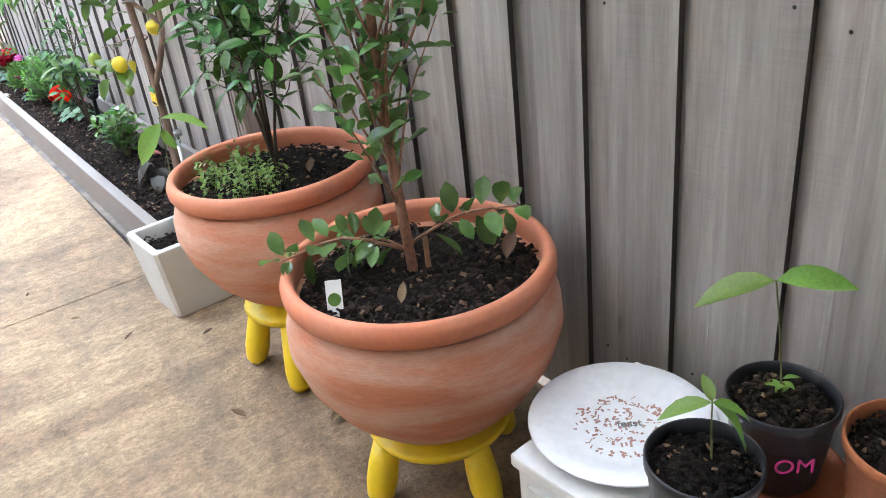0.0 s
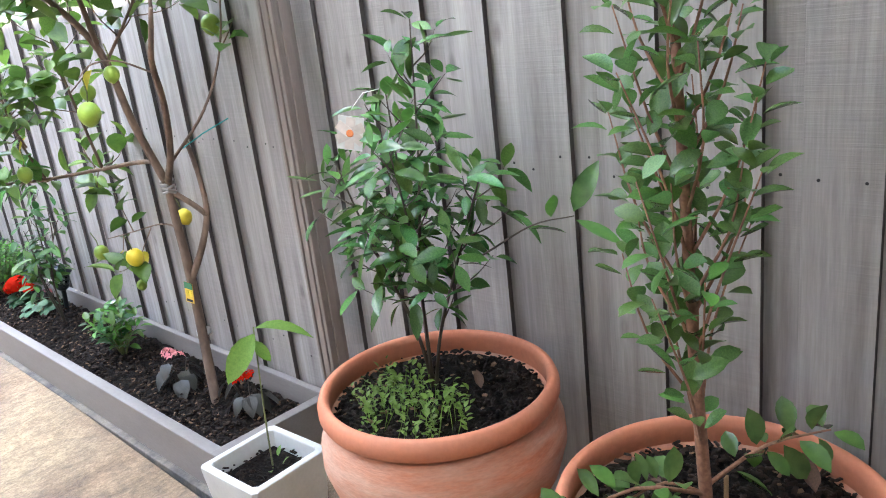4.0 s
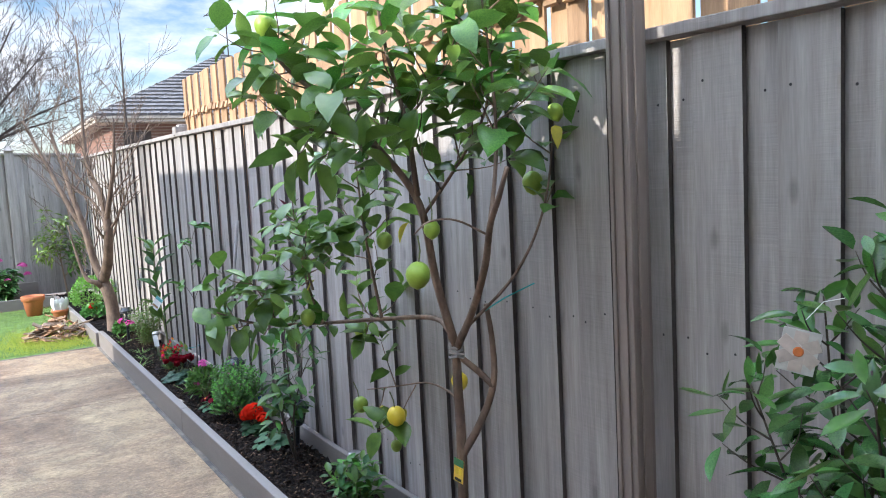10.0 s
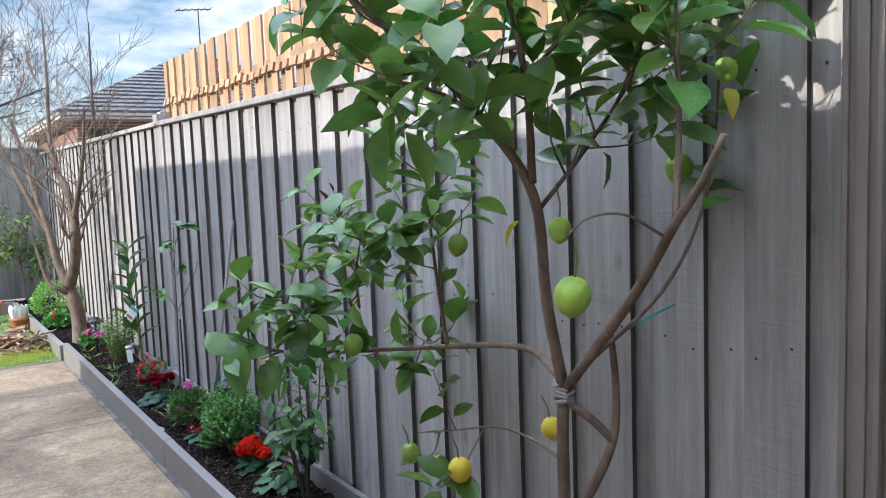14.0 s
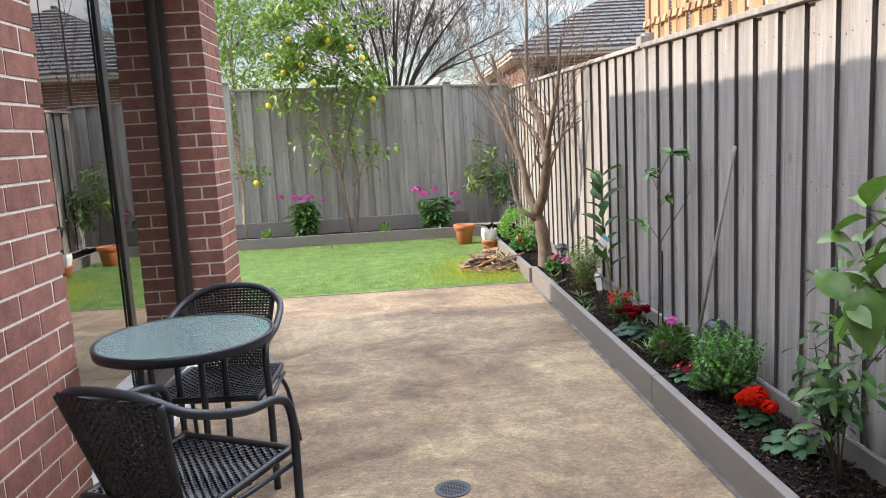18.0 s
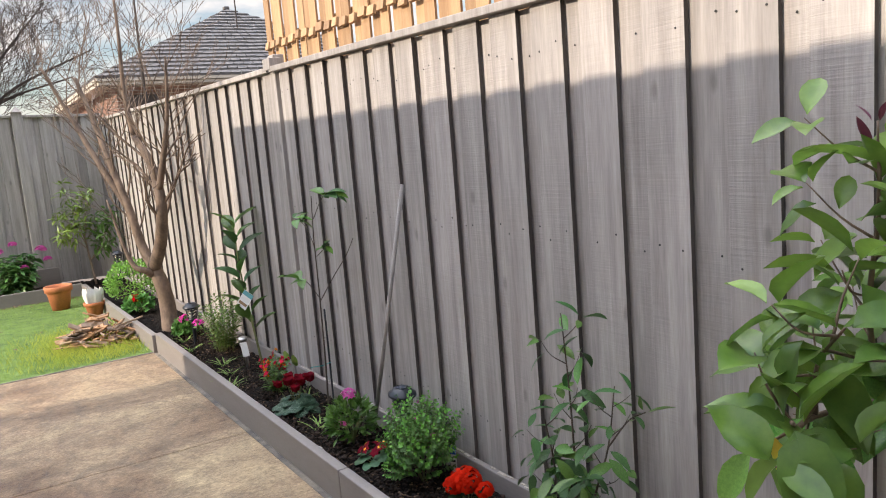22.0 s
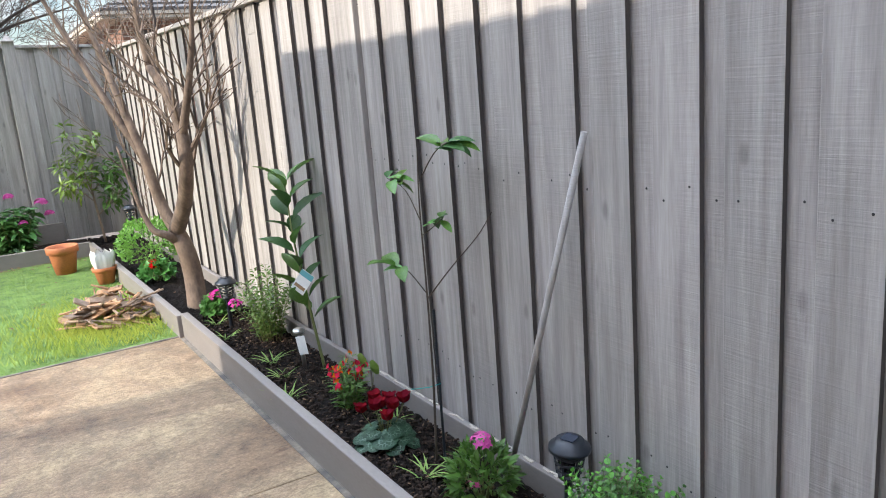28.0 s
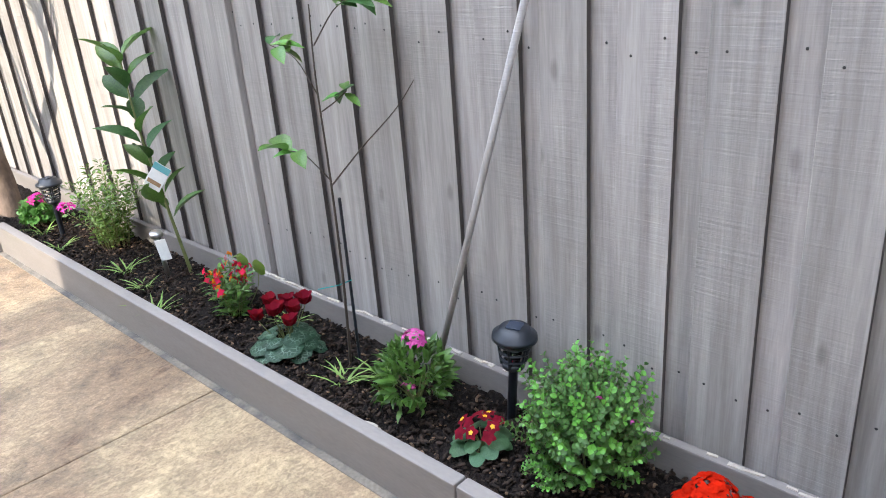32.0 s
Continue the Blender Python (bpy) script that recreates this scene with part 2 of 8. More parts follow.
def glass_mat(name, tint=(0.85, 0.95, 0.93), rough=0.0, bump=0.0, ior=1.9, sky_sheen=0.0):
    """A clear pane that lets light straight through and mirrors by its angle."""
    m = bpy.data.materials.new(name)
    m.use_nodes = True
    n, l = m.node_tree.nodes, m.node_tree.links
    n.remove(n["Principled BSDF"])
    tr, gl, fr, mx = n.new("ShaderNodeBsdfTransparent"), n.new("ShaderNodeBsdfGlossy"), n.new("ShaderNodeFresnel"), n.new("ShaderNodeMixShader")
    tr.inputs["Color"].default_value = (*tint, 1)
    gl.inputs["Roughness"].default_value = rough
    fr.inputs["IOR"].default_value = ior
    if bump:
        t = n.new("ShaderNodeTexNoise")
        t.inputs["Scale"].default_value = 38.0
        co = n.new("ShaderNodeTexCoord")
        l.new(co.outputs["Object"], t.inputs["Vector"])
        bp = n.new("ShaderNodeBump")
        bp.inputs["Strength"].default_value, bp.inputs["Distance"].default_value = bump, 0.012
        l.new(t.outputs["Fac"], bp.inputs["Height"])
        l.new(bp.outputs["Normal"], gl.inputs["Normal"])
        l.new(bp.outputs["Normal"], fr.inputs["Normal"])
    l.new(fr.outputs[0], mx.inputs[0])
    l.new(tr.outputs[0], mx.inputs[1])
    l.new(gl.outputs[0], mx.inputs[2])
    last = mx.outputs[0]
    # even teal diffuse stands in for sky mirrored in the table top
    if sky_sheen:
        df, m2 = n.new("ShaderNodeBsdfDiffuse"), n.new("ShaderNodeMixShader")
        df.inputs["Color"].default_value = (0.50, 0.68, 0.66, 1)
        m2.inputs[0].default_value = sky_sheen
        l.new(last, m2.inputs[1])
        l.new(df.outputs[0], m2.inputs[2])
        last = m2.outputs[0]
    l.new(last, n["Material Output"].inputs["Surface"])
    return m


def concrete():
    """Buff concrete: brown stains in two sizes, a dragged finish across the walk, coarse sandy grit."""
    m = bpy.data.materials.new("exposed concrete")
    m.use_nodes = True
    n, l = m.node_tree.nodes, m.node_tree.links
    b = n["Principled BSDF"]
    co = n.new("ShaderNodeTexCoord")

    def tex(scale, detail, rough, stretch, turn=0.0, warp=0.0):
        mp, t = n.new("ShaderNodeMapping"), n.new("ShaderNodeTexNoise")
        mp.inputs["Scale"].default_value = stretch
        mp.inputs["Rotation"].default_value = (0, 0, radians(turn))
        l.new(co.outputs["Object"], mp.inputs["Vector"])
        l.new(mp.outputs[0], t.inputs["Vector"])
        t.inputs["Scale"].default_value, t.inputs["Detail"].default_value, t.inputs["Roughness"].default_value = scale, detail, rough
        t.inputs["Distortion"].default_value = warp
        return t.outputs["Fac"]

    def level(src, f0, f1, t0, t1):
        r = n.new("ShaderNodeMapRange")
        r.inputs["From Min"].default_value, r.inputs["From Max"].default_value = f0, f1
        r.inputs["To Min"].default_value, r.inputs["To Max"].default_value = t0, t1
        l.new(src, r.inputs["Value"])
        return r.outputs[0]

    def times(a, c):
        k = n.new("ShaderNodeMath")
        k.operation = "MULTIPLY"
        l.new(a, k.inputs[0])
        l.new(c, k.inputs[1])
        return k.outputs[0]

    blot = tex(1.15, 10, 0.66, (0.8, 1, 1), 0, 0.9)
    stain = tex(3.3, 8, 0.7, (1.5, 0.8, 1), 20, 1.6)
    drag = tex(6.0, 10, 0.8, (0.85, 1.3, 1), 8, 1.2)
    grit = tex(95.0, 4, 0.75, (1, 1, 1))
    speck = tex(44.0, 4, 0.7, (0.8, 1.25, 1), 10, 0.8)
    ramp = n.new("ShaderNodeValToRGB")
    e = ramp.color_ramp.elements
    e[0].position, e[0].color = 0.36, (0.170, 0.110, 0.068, 1)
    e[1].position, e[1].color = 0.66, (0.43, 0.325, 0.195, 1)
    mid = ramp.color_ramp.elements.new(0.5)
    mid.color = (0.295, 0.208, 0.13, 1)
    l.new(blot, ramp.inputs["Fac"])
    gain = times(times(level(drag, 0.36, 0.66, 0.74, 1.20), level(grit, 0.32, 0.68, 0.78, 1.18)), level(speck, 0.36, 0.64, 0.74, 1.20))
    gain = times(gain, level(stain, 0.34, 0.60, 0.70, 1.12))
    mx = n.new("ShaderNodeMix")
    mx.data_type, mx.blend_type = "RGBA", "MULTIPLY"
    mx.inputs[0].default_value = 1.0
    l.new(ramp.outputs["Color"], mx.inputs[6])
    l.new(gain, mx.inputs[7])
    l.new(mx.outputs[2], b.inputs["Base Color"])
    l.new(level(stain, 0.3, 0.7, 0.6, 0.9), b.inputs["Roughness"])
    b.inputs["Specular IOR Level"].default_value = 0.4
    hs = n.new("ShaderNodeMath")
    l.new(speck, hs.inputs[0])
    l.new(grit, hs.inputs[1])
    bp = n.new("ShaderNodeBump")
    bp.inputs["Strength"].default_value, bp.inputs["Distance"].default_value = 0.7, 0.010
    l.new(hs.outputs[0], bp.inputs["Height"])
    l.new(bp.outputs["Normal"], b.inputs["Normal"])
    return m


# dark edge colour carries the shade of the lap lines
M_EDGE_SHADE = mat("board edge lap shade", (0.085, 0.073, 0.066), 0.8, (0.05, 0.043, 0.04), 4, 0.6, (6, 6, 0.6), 40, 0.1, 0.2)
M_FENCE = paint_wood("fence paint", (0.380, 0.354, 0.332), (0.248, 0.227, 0.212))
M_BED = mat("sleeper paint", (0.225, 0.203, 0.188), 0.55, (0.185, 0.166, 0.153), 4, 0.6, (1.5, 0.6, 3), 60, 0.07, 0.25, 0.003, vary=0.04, spec=0.4)
M_RAWWOOD = mat("raw pine", (0.47, 0.30, 0.165), 0.75, (0.30, 0.175, 0.09), 3, 0.6, (8, 8, 0.6), 40, 0.12, 0.3, vary=0.25)
# the strip's dark tone also holds the shade beside the sleepers
M_CONC = concrete()
M_CONCEDGE = mat("cement edge strip", (0.20, 0.172, 0.138), 0.9, (0.082, 0.076, 0.070), 6, 1.2, fine=90, fine_amount=0.22, bump=0.6)
M_SOIL = mat("dark potting soil", (0.020, 0.015, 0.013), 0.95, (0.010, 0.008, 0.007), 25, 0.9, fine=110, fine_amount=0.4, bump=1.0, depth=0.02, spec=0.12)
M_BARK_CHIP = mat("bark chips", (0.034, 0.022, 0.016), 0.85, (0.007, 0.005, 0.004), 30, 1.0, vary=0.7, fine=90, bump=0.5, spec=0.2)
M_TERRA = mat("terracotta", (0.50, 0.180, 0.095), 0.78, (0.545, 0.325, 0.235), 3.2, 1.25, (1.0, 1.0, 4.5), 60, 0.12, 0.3, 0.003, vary=0.04)
M_RIM = mat("orange terracotta rim", (0.56, 0.175, 0.085), 0.70, (0.50, 0.20, 0.115), 6, 0.6, fine=70, fine_amount=0.08, bump=0.2, depth=0.002, vary=0.03)
M_TERRA2 = mat("small terracotta", (0.52, 0.165, 0.065), 0.75, (0.40, 0.14, 0.06), 8, 0.6, fine=80, bump=0.2)
M_YELLOW = plain("yellow plastic", (0.86, 0.62, 0.02), 0.38)
M_WHITEPOT = mat("white glazed planter", (0.66, 0.66, 0.63), 0.45, (0.56, 0.56, 0.53), 7, 0.6, fine=90, fine_amount=0.04, bump=0.1)
M_WHITE = plain("white plastic", (0.78, 0.78, 0.77), 0.35)
M_PLATE = plain("white glazed plate", (0.80, 0.82, 0.84), 0.15)
M_BLACKPOT = plain("black plastic pot", (0.018, 0.02, 0.024), 0.38)
M_BLACK = plain("black powder coat", (0.014, 0.018, 0.025), 0.40)
M_RATTAN = mat("black woven rattan", (0.014, 0.015, 0.019), 0.42, (0.008, 0.008, 0.010), 30, 0.7, fine=120, bump=0.2)
M_BRICK = mat("dark red brick", (0.305, 0.130, 0.094), 0.85, (0.19, 0.076, 0.056), 14, 0.75, (1, 1, 1), 130, 0.22, 0.55, 0.004, vary=0.20)
M_MORTAR = mat("pale mortar", (0.74, 0.69, 0.61), 0.92, (0.60, 0.55, 0.48), 20, 0.6, fine=150, fine_amount=0.15, bump=0.6)
M_ALU = mat("bronze aluminium", (0.075, 0.060, 0.052), 0.42, (0.06, 0.048, 0.042), 5, 0.5, fine=90, fine_amount=0.05, bump=0.05, metal=0.35)
M_POST = mat("painted steel post", (0.225, 0.185, 0.16), 0.45, (0.18, 0.148, 0.128), 4, 0.5, (4, 4, 0.5), 60, 0.05, 0.1)
M_LAWN = mat("lawn turf", (0.185, 0.30, 0.07), 0.9, (0.085, 0.16, 0.038), 9, 1.0, fine=160, fine_amount=0.35, bump=1.0, depth=0.02)
M_GRASS = mat("grass blades", (0.24, 0.355, 0.095), 0.7, (0.13, 0.24, 0.05), 3, 0.8, fine=20, bump=0, trans=0.25)
M_BARK = mat("grey brown bark", (0.30, 0.22, 0.16), 0.85, (0.17, 0.12, 0.085), 14, 0.7, (1, 1, 0.5), 80, 0.2, 0.5)
M_BARKL = mat("pale bark", (0.24, 0.165, 0.12), 0.85, (0.11, 0.075, 0.055), 12, 0.7, (1, 1, 0.5), 70, 0.2, 0.5)
M_BARKB = mat("dark grey bark", (0.19, 0.135, 0.10), 0.85, (0.085, 0.06, 0.045), 12, 0.8, (1, 1, 0.5), 70, 0.2, 0.6)
M_BARKF = mat("reddish speckled bark", (0.30, 0.15, 0.09), 0.8, (0.19, 0.09, 0.055), 60, 0.9, (1, 1, 1), 140, 0.25, 0.4)
M_CHUNK = mat("split wood", (0.48, 0.28, 0.155), 0.85, (0.19, 0.11, 0.06), 14, 0.7, (1, 1, 0.5), 80, 0.2, 0.5, vary=0.3)
M_TWIG = mat("bare twigs", (0.065, 0.05, 0.043), 0.85, (0.038, 0.03, 0.026), 5, 0.6, fine=40, bump=0)
M_STEM = mat("green stem", (0.16, 0.19, 0.06), 0.65, (0.11, 0.12, 0.04), 12, 0.6, fine=50, bump=0)
M_DSTEM = mat("dark stem", (0.07, 0.05, 0.035), 0.7, (0.04, 0.03, 0.02), 12, 0.6, fine=50, bump=0)


def leaf_mat(name, base, dark, rough=0.38, trans=0.22, vary=0.28, hue=0.02, spec=0.5):
    return mat(name, base, rough, dark, 22, 0.7, (1, 1, 1), 60, 0.08, 0.15, 0.002, vary=vary, hue=hue, trans=trans, spec=spec)


def marbled():
    """Dark leaf with a broken silver band between midrib and rim."""
    m = mat("silver marbled leaf", (0.020, 0.066, 0.030), 0.5, (0.008, 0.032, 0.015), 3.0, 0.8, (1, 1, 1), 14, 0.10, 0.2, 0.02, vary=0.15, spec=0.3, trans=0.08)
    n, l = m.node_tree.nodes, m.node_tree.links
    co, vor = n.new("ShaderNodeTexCoord"), n.new("ShaderNodeTexVoronoi")
    vor.feature = "DISTANCE_TO_EDGE"
    vor.inputs["Scale"].default_value = 5.5
    l.new(co.outputs["Object"], vor.inputs["Vector"])
    veins = n.new("ShaderNodeMapRange")
    veins.inputs["From Min"].default_value, veins.inputs["From Max"].default_value = 0.02, 0.12
    veins.inputs["To Min"].default_value, veins.inputs["To Max"].default_value = 0.75, 0.05
    l.new(vor.outputs["Distance"], veins.inputs["Value"])
    off = n.new("ShaderNodeVectorMath")
    off.operation = "DISTANCE"
    off.inputs[1].default_value = (0.0, 0.38, 0.0)
    l.new(co.outputs["Object"], off.inputs[0])
    band = n.new("ShaderNodeValToRGB")
    e = band.color_ramp.elements
    e[0].position, e[0].color = 0.10, (0.1, 0.1, 0.1, 1)
    e[1].position, e[1].color = 0.52, (0.12, 0.12, 0.12, 1)
    e.new(0.33).color = (1, 1, 1, 1)
    l.new(off.outputs["Value"], band.inputs["Fac"])
    fac = n.new("ShaderNodeMath")
    fac.operation = "MULTIPLY"
    l.new(veins.outputs[0], fac.inputs[0])
    l.new(band.outputs["Color"], fac.inputs[1])
    silver = n.new("ShaderNodeMix")
    silver.data_type = "RGBA"
    silver.inputs[7].default_value = (0.17, 0.26, 0.19, 1)
    l.new(fac.outputs[0], silver.inputs[0])
    hsv = n["Hue/Saturation/Value"]
    l.new(hsv.outputs["Color"], silver.inputs[6])
    l.new(silver.outputs[2], n["Principled BSDF"].inputs["Base Color"])
    return m


M_LEAF_FIC = leaf_mat("ficus leaf", (0.145, 0.27, 0.080), (0.075, 0.16, 0.050), 0.15, 0.3)
M_LEAF_CAM = leaf_mat("camellia leaf", (0.095, 0.225, 0.060), (0.046, 0.125, 0.038), 0.14, 0.28)
M_LEAF_YC = leaf_mat("young camellia leaf", (0.062, 0.145, 0.042), (0.030, 0.082, 0.027), 0.42, spec=0.25)
M_LEAF_LEM = leaf_mat("lemon leaf", (0.145, 0.305, 0.050), (0.070, 0.180, 0.030), 0.28, 0.30, 0.40, 0.03, 0.45)
M_LEAF_BACK = leaf_mat("sunlit lemon leaf", (0.235, 0.30, 0.038), (0.075, 0.13, 0.022), 0.35, 0.22, 0.4, 0.03)
M_LEAF_NEW = leaf_mat("fresh leaf", (0.19, 0.34, 0.06), (0.13, 0.25, 0.045), 0.42, 0.35)
M_LEAF_BOX = leaf_mat("box hedge leaf", (0.110, 0.300, 0.065), (0.055, 0.17, 0.038), 0.42, 0.26)
M_LEAF_BOXN = leaf_mat("fresh box leaf", (0.165, 0.40, 0.060), (0.10, 0.28, 0.045), 0.4, 0.32)
M_LEAF_MID = leaf_mat("mid green leaf", (0.112, 0.235, 0.045), (0.06, 0.145, 0.028), 0.33, 0.28, spec=0.4)
M_LEAF_CLUMP = leaf_mat("clump leaf", (0.105, 0.24, 0.06), (0.055, 0.14, 0.04), 0.4, 0.2)
M_LEAF_DRK = leaf_mat("dark green leaf", (0.022, 0.062, 0.020), (0.011, 0.036, 0.012), 0.55, 0.15, spec=0.15)
M_LEAF_PRI = leaf_mat("primula leaf", (0.062, 0.145, 0.060), (0.034, 0.088, 0.036), 0.5, 0.15, spec=0.3)
M_LEAF_BRZ = leaf_mat("bronze leaf", (0.05, 0.045, 0.035), (0.025, 0.03, 0.025), 0.35, 0.1)
M_LEAF_CYC = marbled()
M_LEAF_YEL = leaf_mat("yellow leaf", (0.55, 0.42, 0.04), (0.40, 0.34, 0.05), 0.5, 0.3)
M_LEAF_PUR = leaf_mat("purple shoot", (0.16, 0.03, 0.06), (0.10, 0.02, 0.04), 0.45, 0.2)
M_DRYLEAF = leaf_mat("dry leaf", (0.19, 0.115, 0.065), (0.12, 0.075, 0.042), 0.8, 0.1)
M_RED = leaf_mat("scarlet petals", (0.52, 0.002, 0.002), (0.34, 0.001, 0.001), 0.8, 0.2, 0.12, 0.004, 0.08)
M_CRIM = leaf_mat("crimson petals", (0.24, 0.006, 0.018), (0.13, 0.004, 0.010), 0.75, 0.15, 0.2, 0.004, 0.1)
M_CORAL = leaf_mat("coral petals", (0.74, 0.03, 0.025), (0.70, 0.07, 0.02), 0.75, 0.2, 0.15, 0.02, 0.1)
M_ORANGE = leaf_mat("orange petals", (0.80, 0.16, 0.02), (0.72, 0.08, 0.02), 0.7, 0.2, 0.15, 0.02, 0.1)
M_PINK = leaf_mat("pink petals", (0.60, 0.09, 0.36), (0.42, 0.04, 0.25), 0.5, 0.25, 0.15, 0.02)
M_HOT = leaf_mat("magenta petals", (0.70, 0.02, 0.28), (0.55, 0.01, 0.22), 0.5, 0.25, 0.15, 0.02)
M_SALMON = leaf_mat("salmon petals", (0.85, 0.33, 0.32), (0.75, 0.22, 0.25), 0.5, 0.25, 0.1, 0.01)
M_PETYEL = leaf_mat("yellow petals", (0.85, 0.45, 0.02), (0.80, 0.30, 0.01), 0.5, 0.2, 0.15, 0.02)
M_LEMON = mat("lemon rind", (0.80, 0.58, 0.03), 0.42, (0.68, 0.55, 0.05), 9, 0.6, fine=160, fine_amount=0.04, bump=0.3, depth=0.002)
M_LIME = mat("green lemon rind", (0.30, 0.42, 0.05), 0.42, (0.20, 0.33, 0.045), 9, 0.7, fine=160, fine_amount=0.05, bump=0.3, depth=0.002, vary=0.15)
M_GLASS = glass_mat("window glass", (0.85, 0.92, 0.90), ior=8.5)
M_LENS = glass_mat("lamp glass")
M_TABLE = glass_mat("rippled table glass", (0.66, 0.82, 0.80), 0.04, 0.30, 4.6, sky_sheen=0.2)
M_TILE = mat("roof tile", (0.125, 0.115, 0.11), 0.8, (0.075, 0.07, 0.066), 6, 0.7, fine=60, fine_amount=0.15, bump=0.4, vary=0.25)
M_WALLFAR = mat("far brick wall", (0.30, 0.17, 0.125), 0.9, (0.22, 0.12, 0.09), 5, 0.6, fine=40, bump=0.2)
M_CREAM = mat("cream eave board", (0.55, 0.50, 0.42), 0.6, (0.48, 0.43, 0.36), 4, 0.5, fine=30, bump=0)
M_ROOM = mat("room plaster", (0.55, 0.54, 0.52), 0.8, (0.5, 0.49, 0.47), 2, 0.4, fine=40, bump=0.05)
M_SOFA = mat("grey sofa fabric", (0.42, 0.47, 0.45), 0.9, (0.34, 0.39, 0.37), 5, 0.5, fine=150, bump=0.4)
M_CARPET = mat("indoor floor", (0.62, 0.61, 0.59), 0.6, (0.54, 0.53, 0.51), 3, 0.5, fine=60, bump=0.1)
M_OPAL = mat("opal roof sheet", (0.88, 0.88, 0.86), 0.5, (0.84, 0.84, 0.82), 2, 0.4, fine=30, fine_amount=0.02, bump=0.05, vary=0.01, trans=0.82)
M_STEEL = mat("stainless steel", (0.62, 0.62, 0.62), 0.3, (0.5, 0.5, 0.5), 20, 0.5, fine=90, fine_amount=0.05, bump=0.05, metal=1.0)
M_TAGW = plain("white card", (0.75, 0.76, 0.74), 0.5)
M_RAG = plain("grey rag", (0.33, 0.31, 0.29), 0.85)
M_TAGT = plain("teal card", (0.12, 0.38, 0.40), 0.5)
M_TAGY = plain("yellow card", (0.80, 0.55, 0.08), 0.5)
M_TAGG = plain("green card", (0.05, 0.22, 0.10), 0.5)
M_INK = plain("black ink", (0.02, 0.02, 0.02), 0.6)
M_PINKINK = plain("pink ink", (0.75, 0.03, 0.28), 0.6)
M_BLUE = plain("blue card", (0.03, 0.12, 0.45), 0.5)
M_TWINE = plain("teal twine", (0.02, 0.30, 0.28), 0.7)
M_SILL = mat("painted sill", (0.66, 0.66, 0.64), 0.6, (0.52, 0.51, 0.49), 5, 0.6, fine=60, bump=0.1)
M_SAND = mat("sandy stone", (0.50, 0.45, 0.38), 0.9, (0.35, 0.31, 0.26), 15, 0.7, fine=90, bump=0.5)

# ---- builders ----
def bm_obj(name, bm, material, smooth=False):
    me = bpy.data.meshes.new(name)
    bm.to_mesh(me)
    bm.free()
    me.materials.append(material)
    if smooth:
        for p in me.polygons:
            p.use_smooth = True
    return new(name, me)


def part(name, bm, material, parent, label="", smooth=False, m=None):
    """Links bm as one mesh under a thing or part; its coordinates are those of the parent."""
    ob = bm_obj(name, bm, material, smooth)
    ob.parent = parent
    if m is not None:
        ob.matrix_basis = m
    if label:
        ob["label"] = label
    return ob


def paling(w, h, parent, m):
    """A fence board, painted on its faces, the shade between boards put into its dark sawn edges."""
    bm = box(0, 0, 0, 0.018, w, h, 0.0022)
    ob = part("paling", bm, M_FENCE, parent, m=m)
    ob.data.materials.append(M_EDGE_SHADE)
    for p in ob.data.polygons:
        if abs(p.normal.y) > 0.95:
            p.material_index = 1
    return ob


def piece(name, me, parent, m):
    """One more object on a shared mesh."""
    ob = new(name, me)
    ob.parent = parent
    ob.matrix_basis = m
    return ob


def thing(name, m, label, category, group="", kind=""):
    ob = new(name)
    ob.empty_display_size = 0.1
    ob.matrix_basis = m
    return tagged(ob, label, category, group, kind)


def add_box(bm, cx, cy, cz, sx, sy, sz, bevel=0.0, m=None):
    r = bmesh.ops.create_cube(bm, size=1.0)
    mm = Matrix.Translation((cx, cy, cz)) @ Matrix.Diagonal((sx, sy, sz, 1))
    if m is not None:
        mm = m @ mm
    bmesh.ops.transform(bm, matrix=mm, verts=r["verts"])
    if bevel:
        es = list({e for v in r["verts"] for e in v.link_edges})
        bmesh.ops.bevel(bm, geom=es, offset=bevel, segments=2, profile=0.6, affect="EDGES")
    return bm


def box(cx, cy, cz, sx, sy, sz, bevel=0.0):
    return add_box(bmesh.new(), cx, cy, cz, sx, sy, sz, bevel)


def lathe(profile, seg=40, close=True):
    """Turns (radius, height) pairs round z."""
    bm = bmesh.new()
    rings = []
    for r, z in profile:
        if r < 1e-5:
            rings.append([bm.verts.new((0, 0, z))])
        else:
            rings.append([bm.verts.new((r * math.cos(2 * math.pi * k / seg), r * math.sin(2 * math.pi * k / seg), z)) for k in range(seg)])
    for a, b in zip(rings, rings[1:]):
        for k in range(seg):
            q = (k + 1) % seg
            if len(a) == 1 and len(b) > 1:
                bm.faces.new((a[0], b[q], b[k]))
            elif len(b) == 1 and len(a) > 1:
                bm.faces.new((a[k], a[q], b[0]))
            elif len(a) > 1:
                bm.faces.new((a[k], a[q], b[q], b[k]))
    bmesh.ops.recalc_face_normals(bm, faces=bm.faces)
    return bm


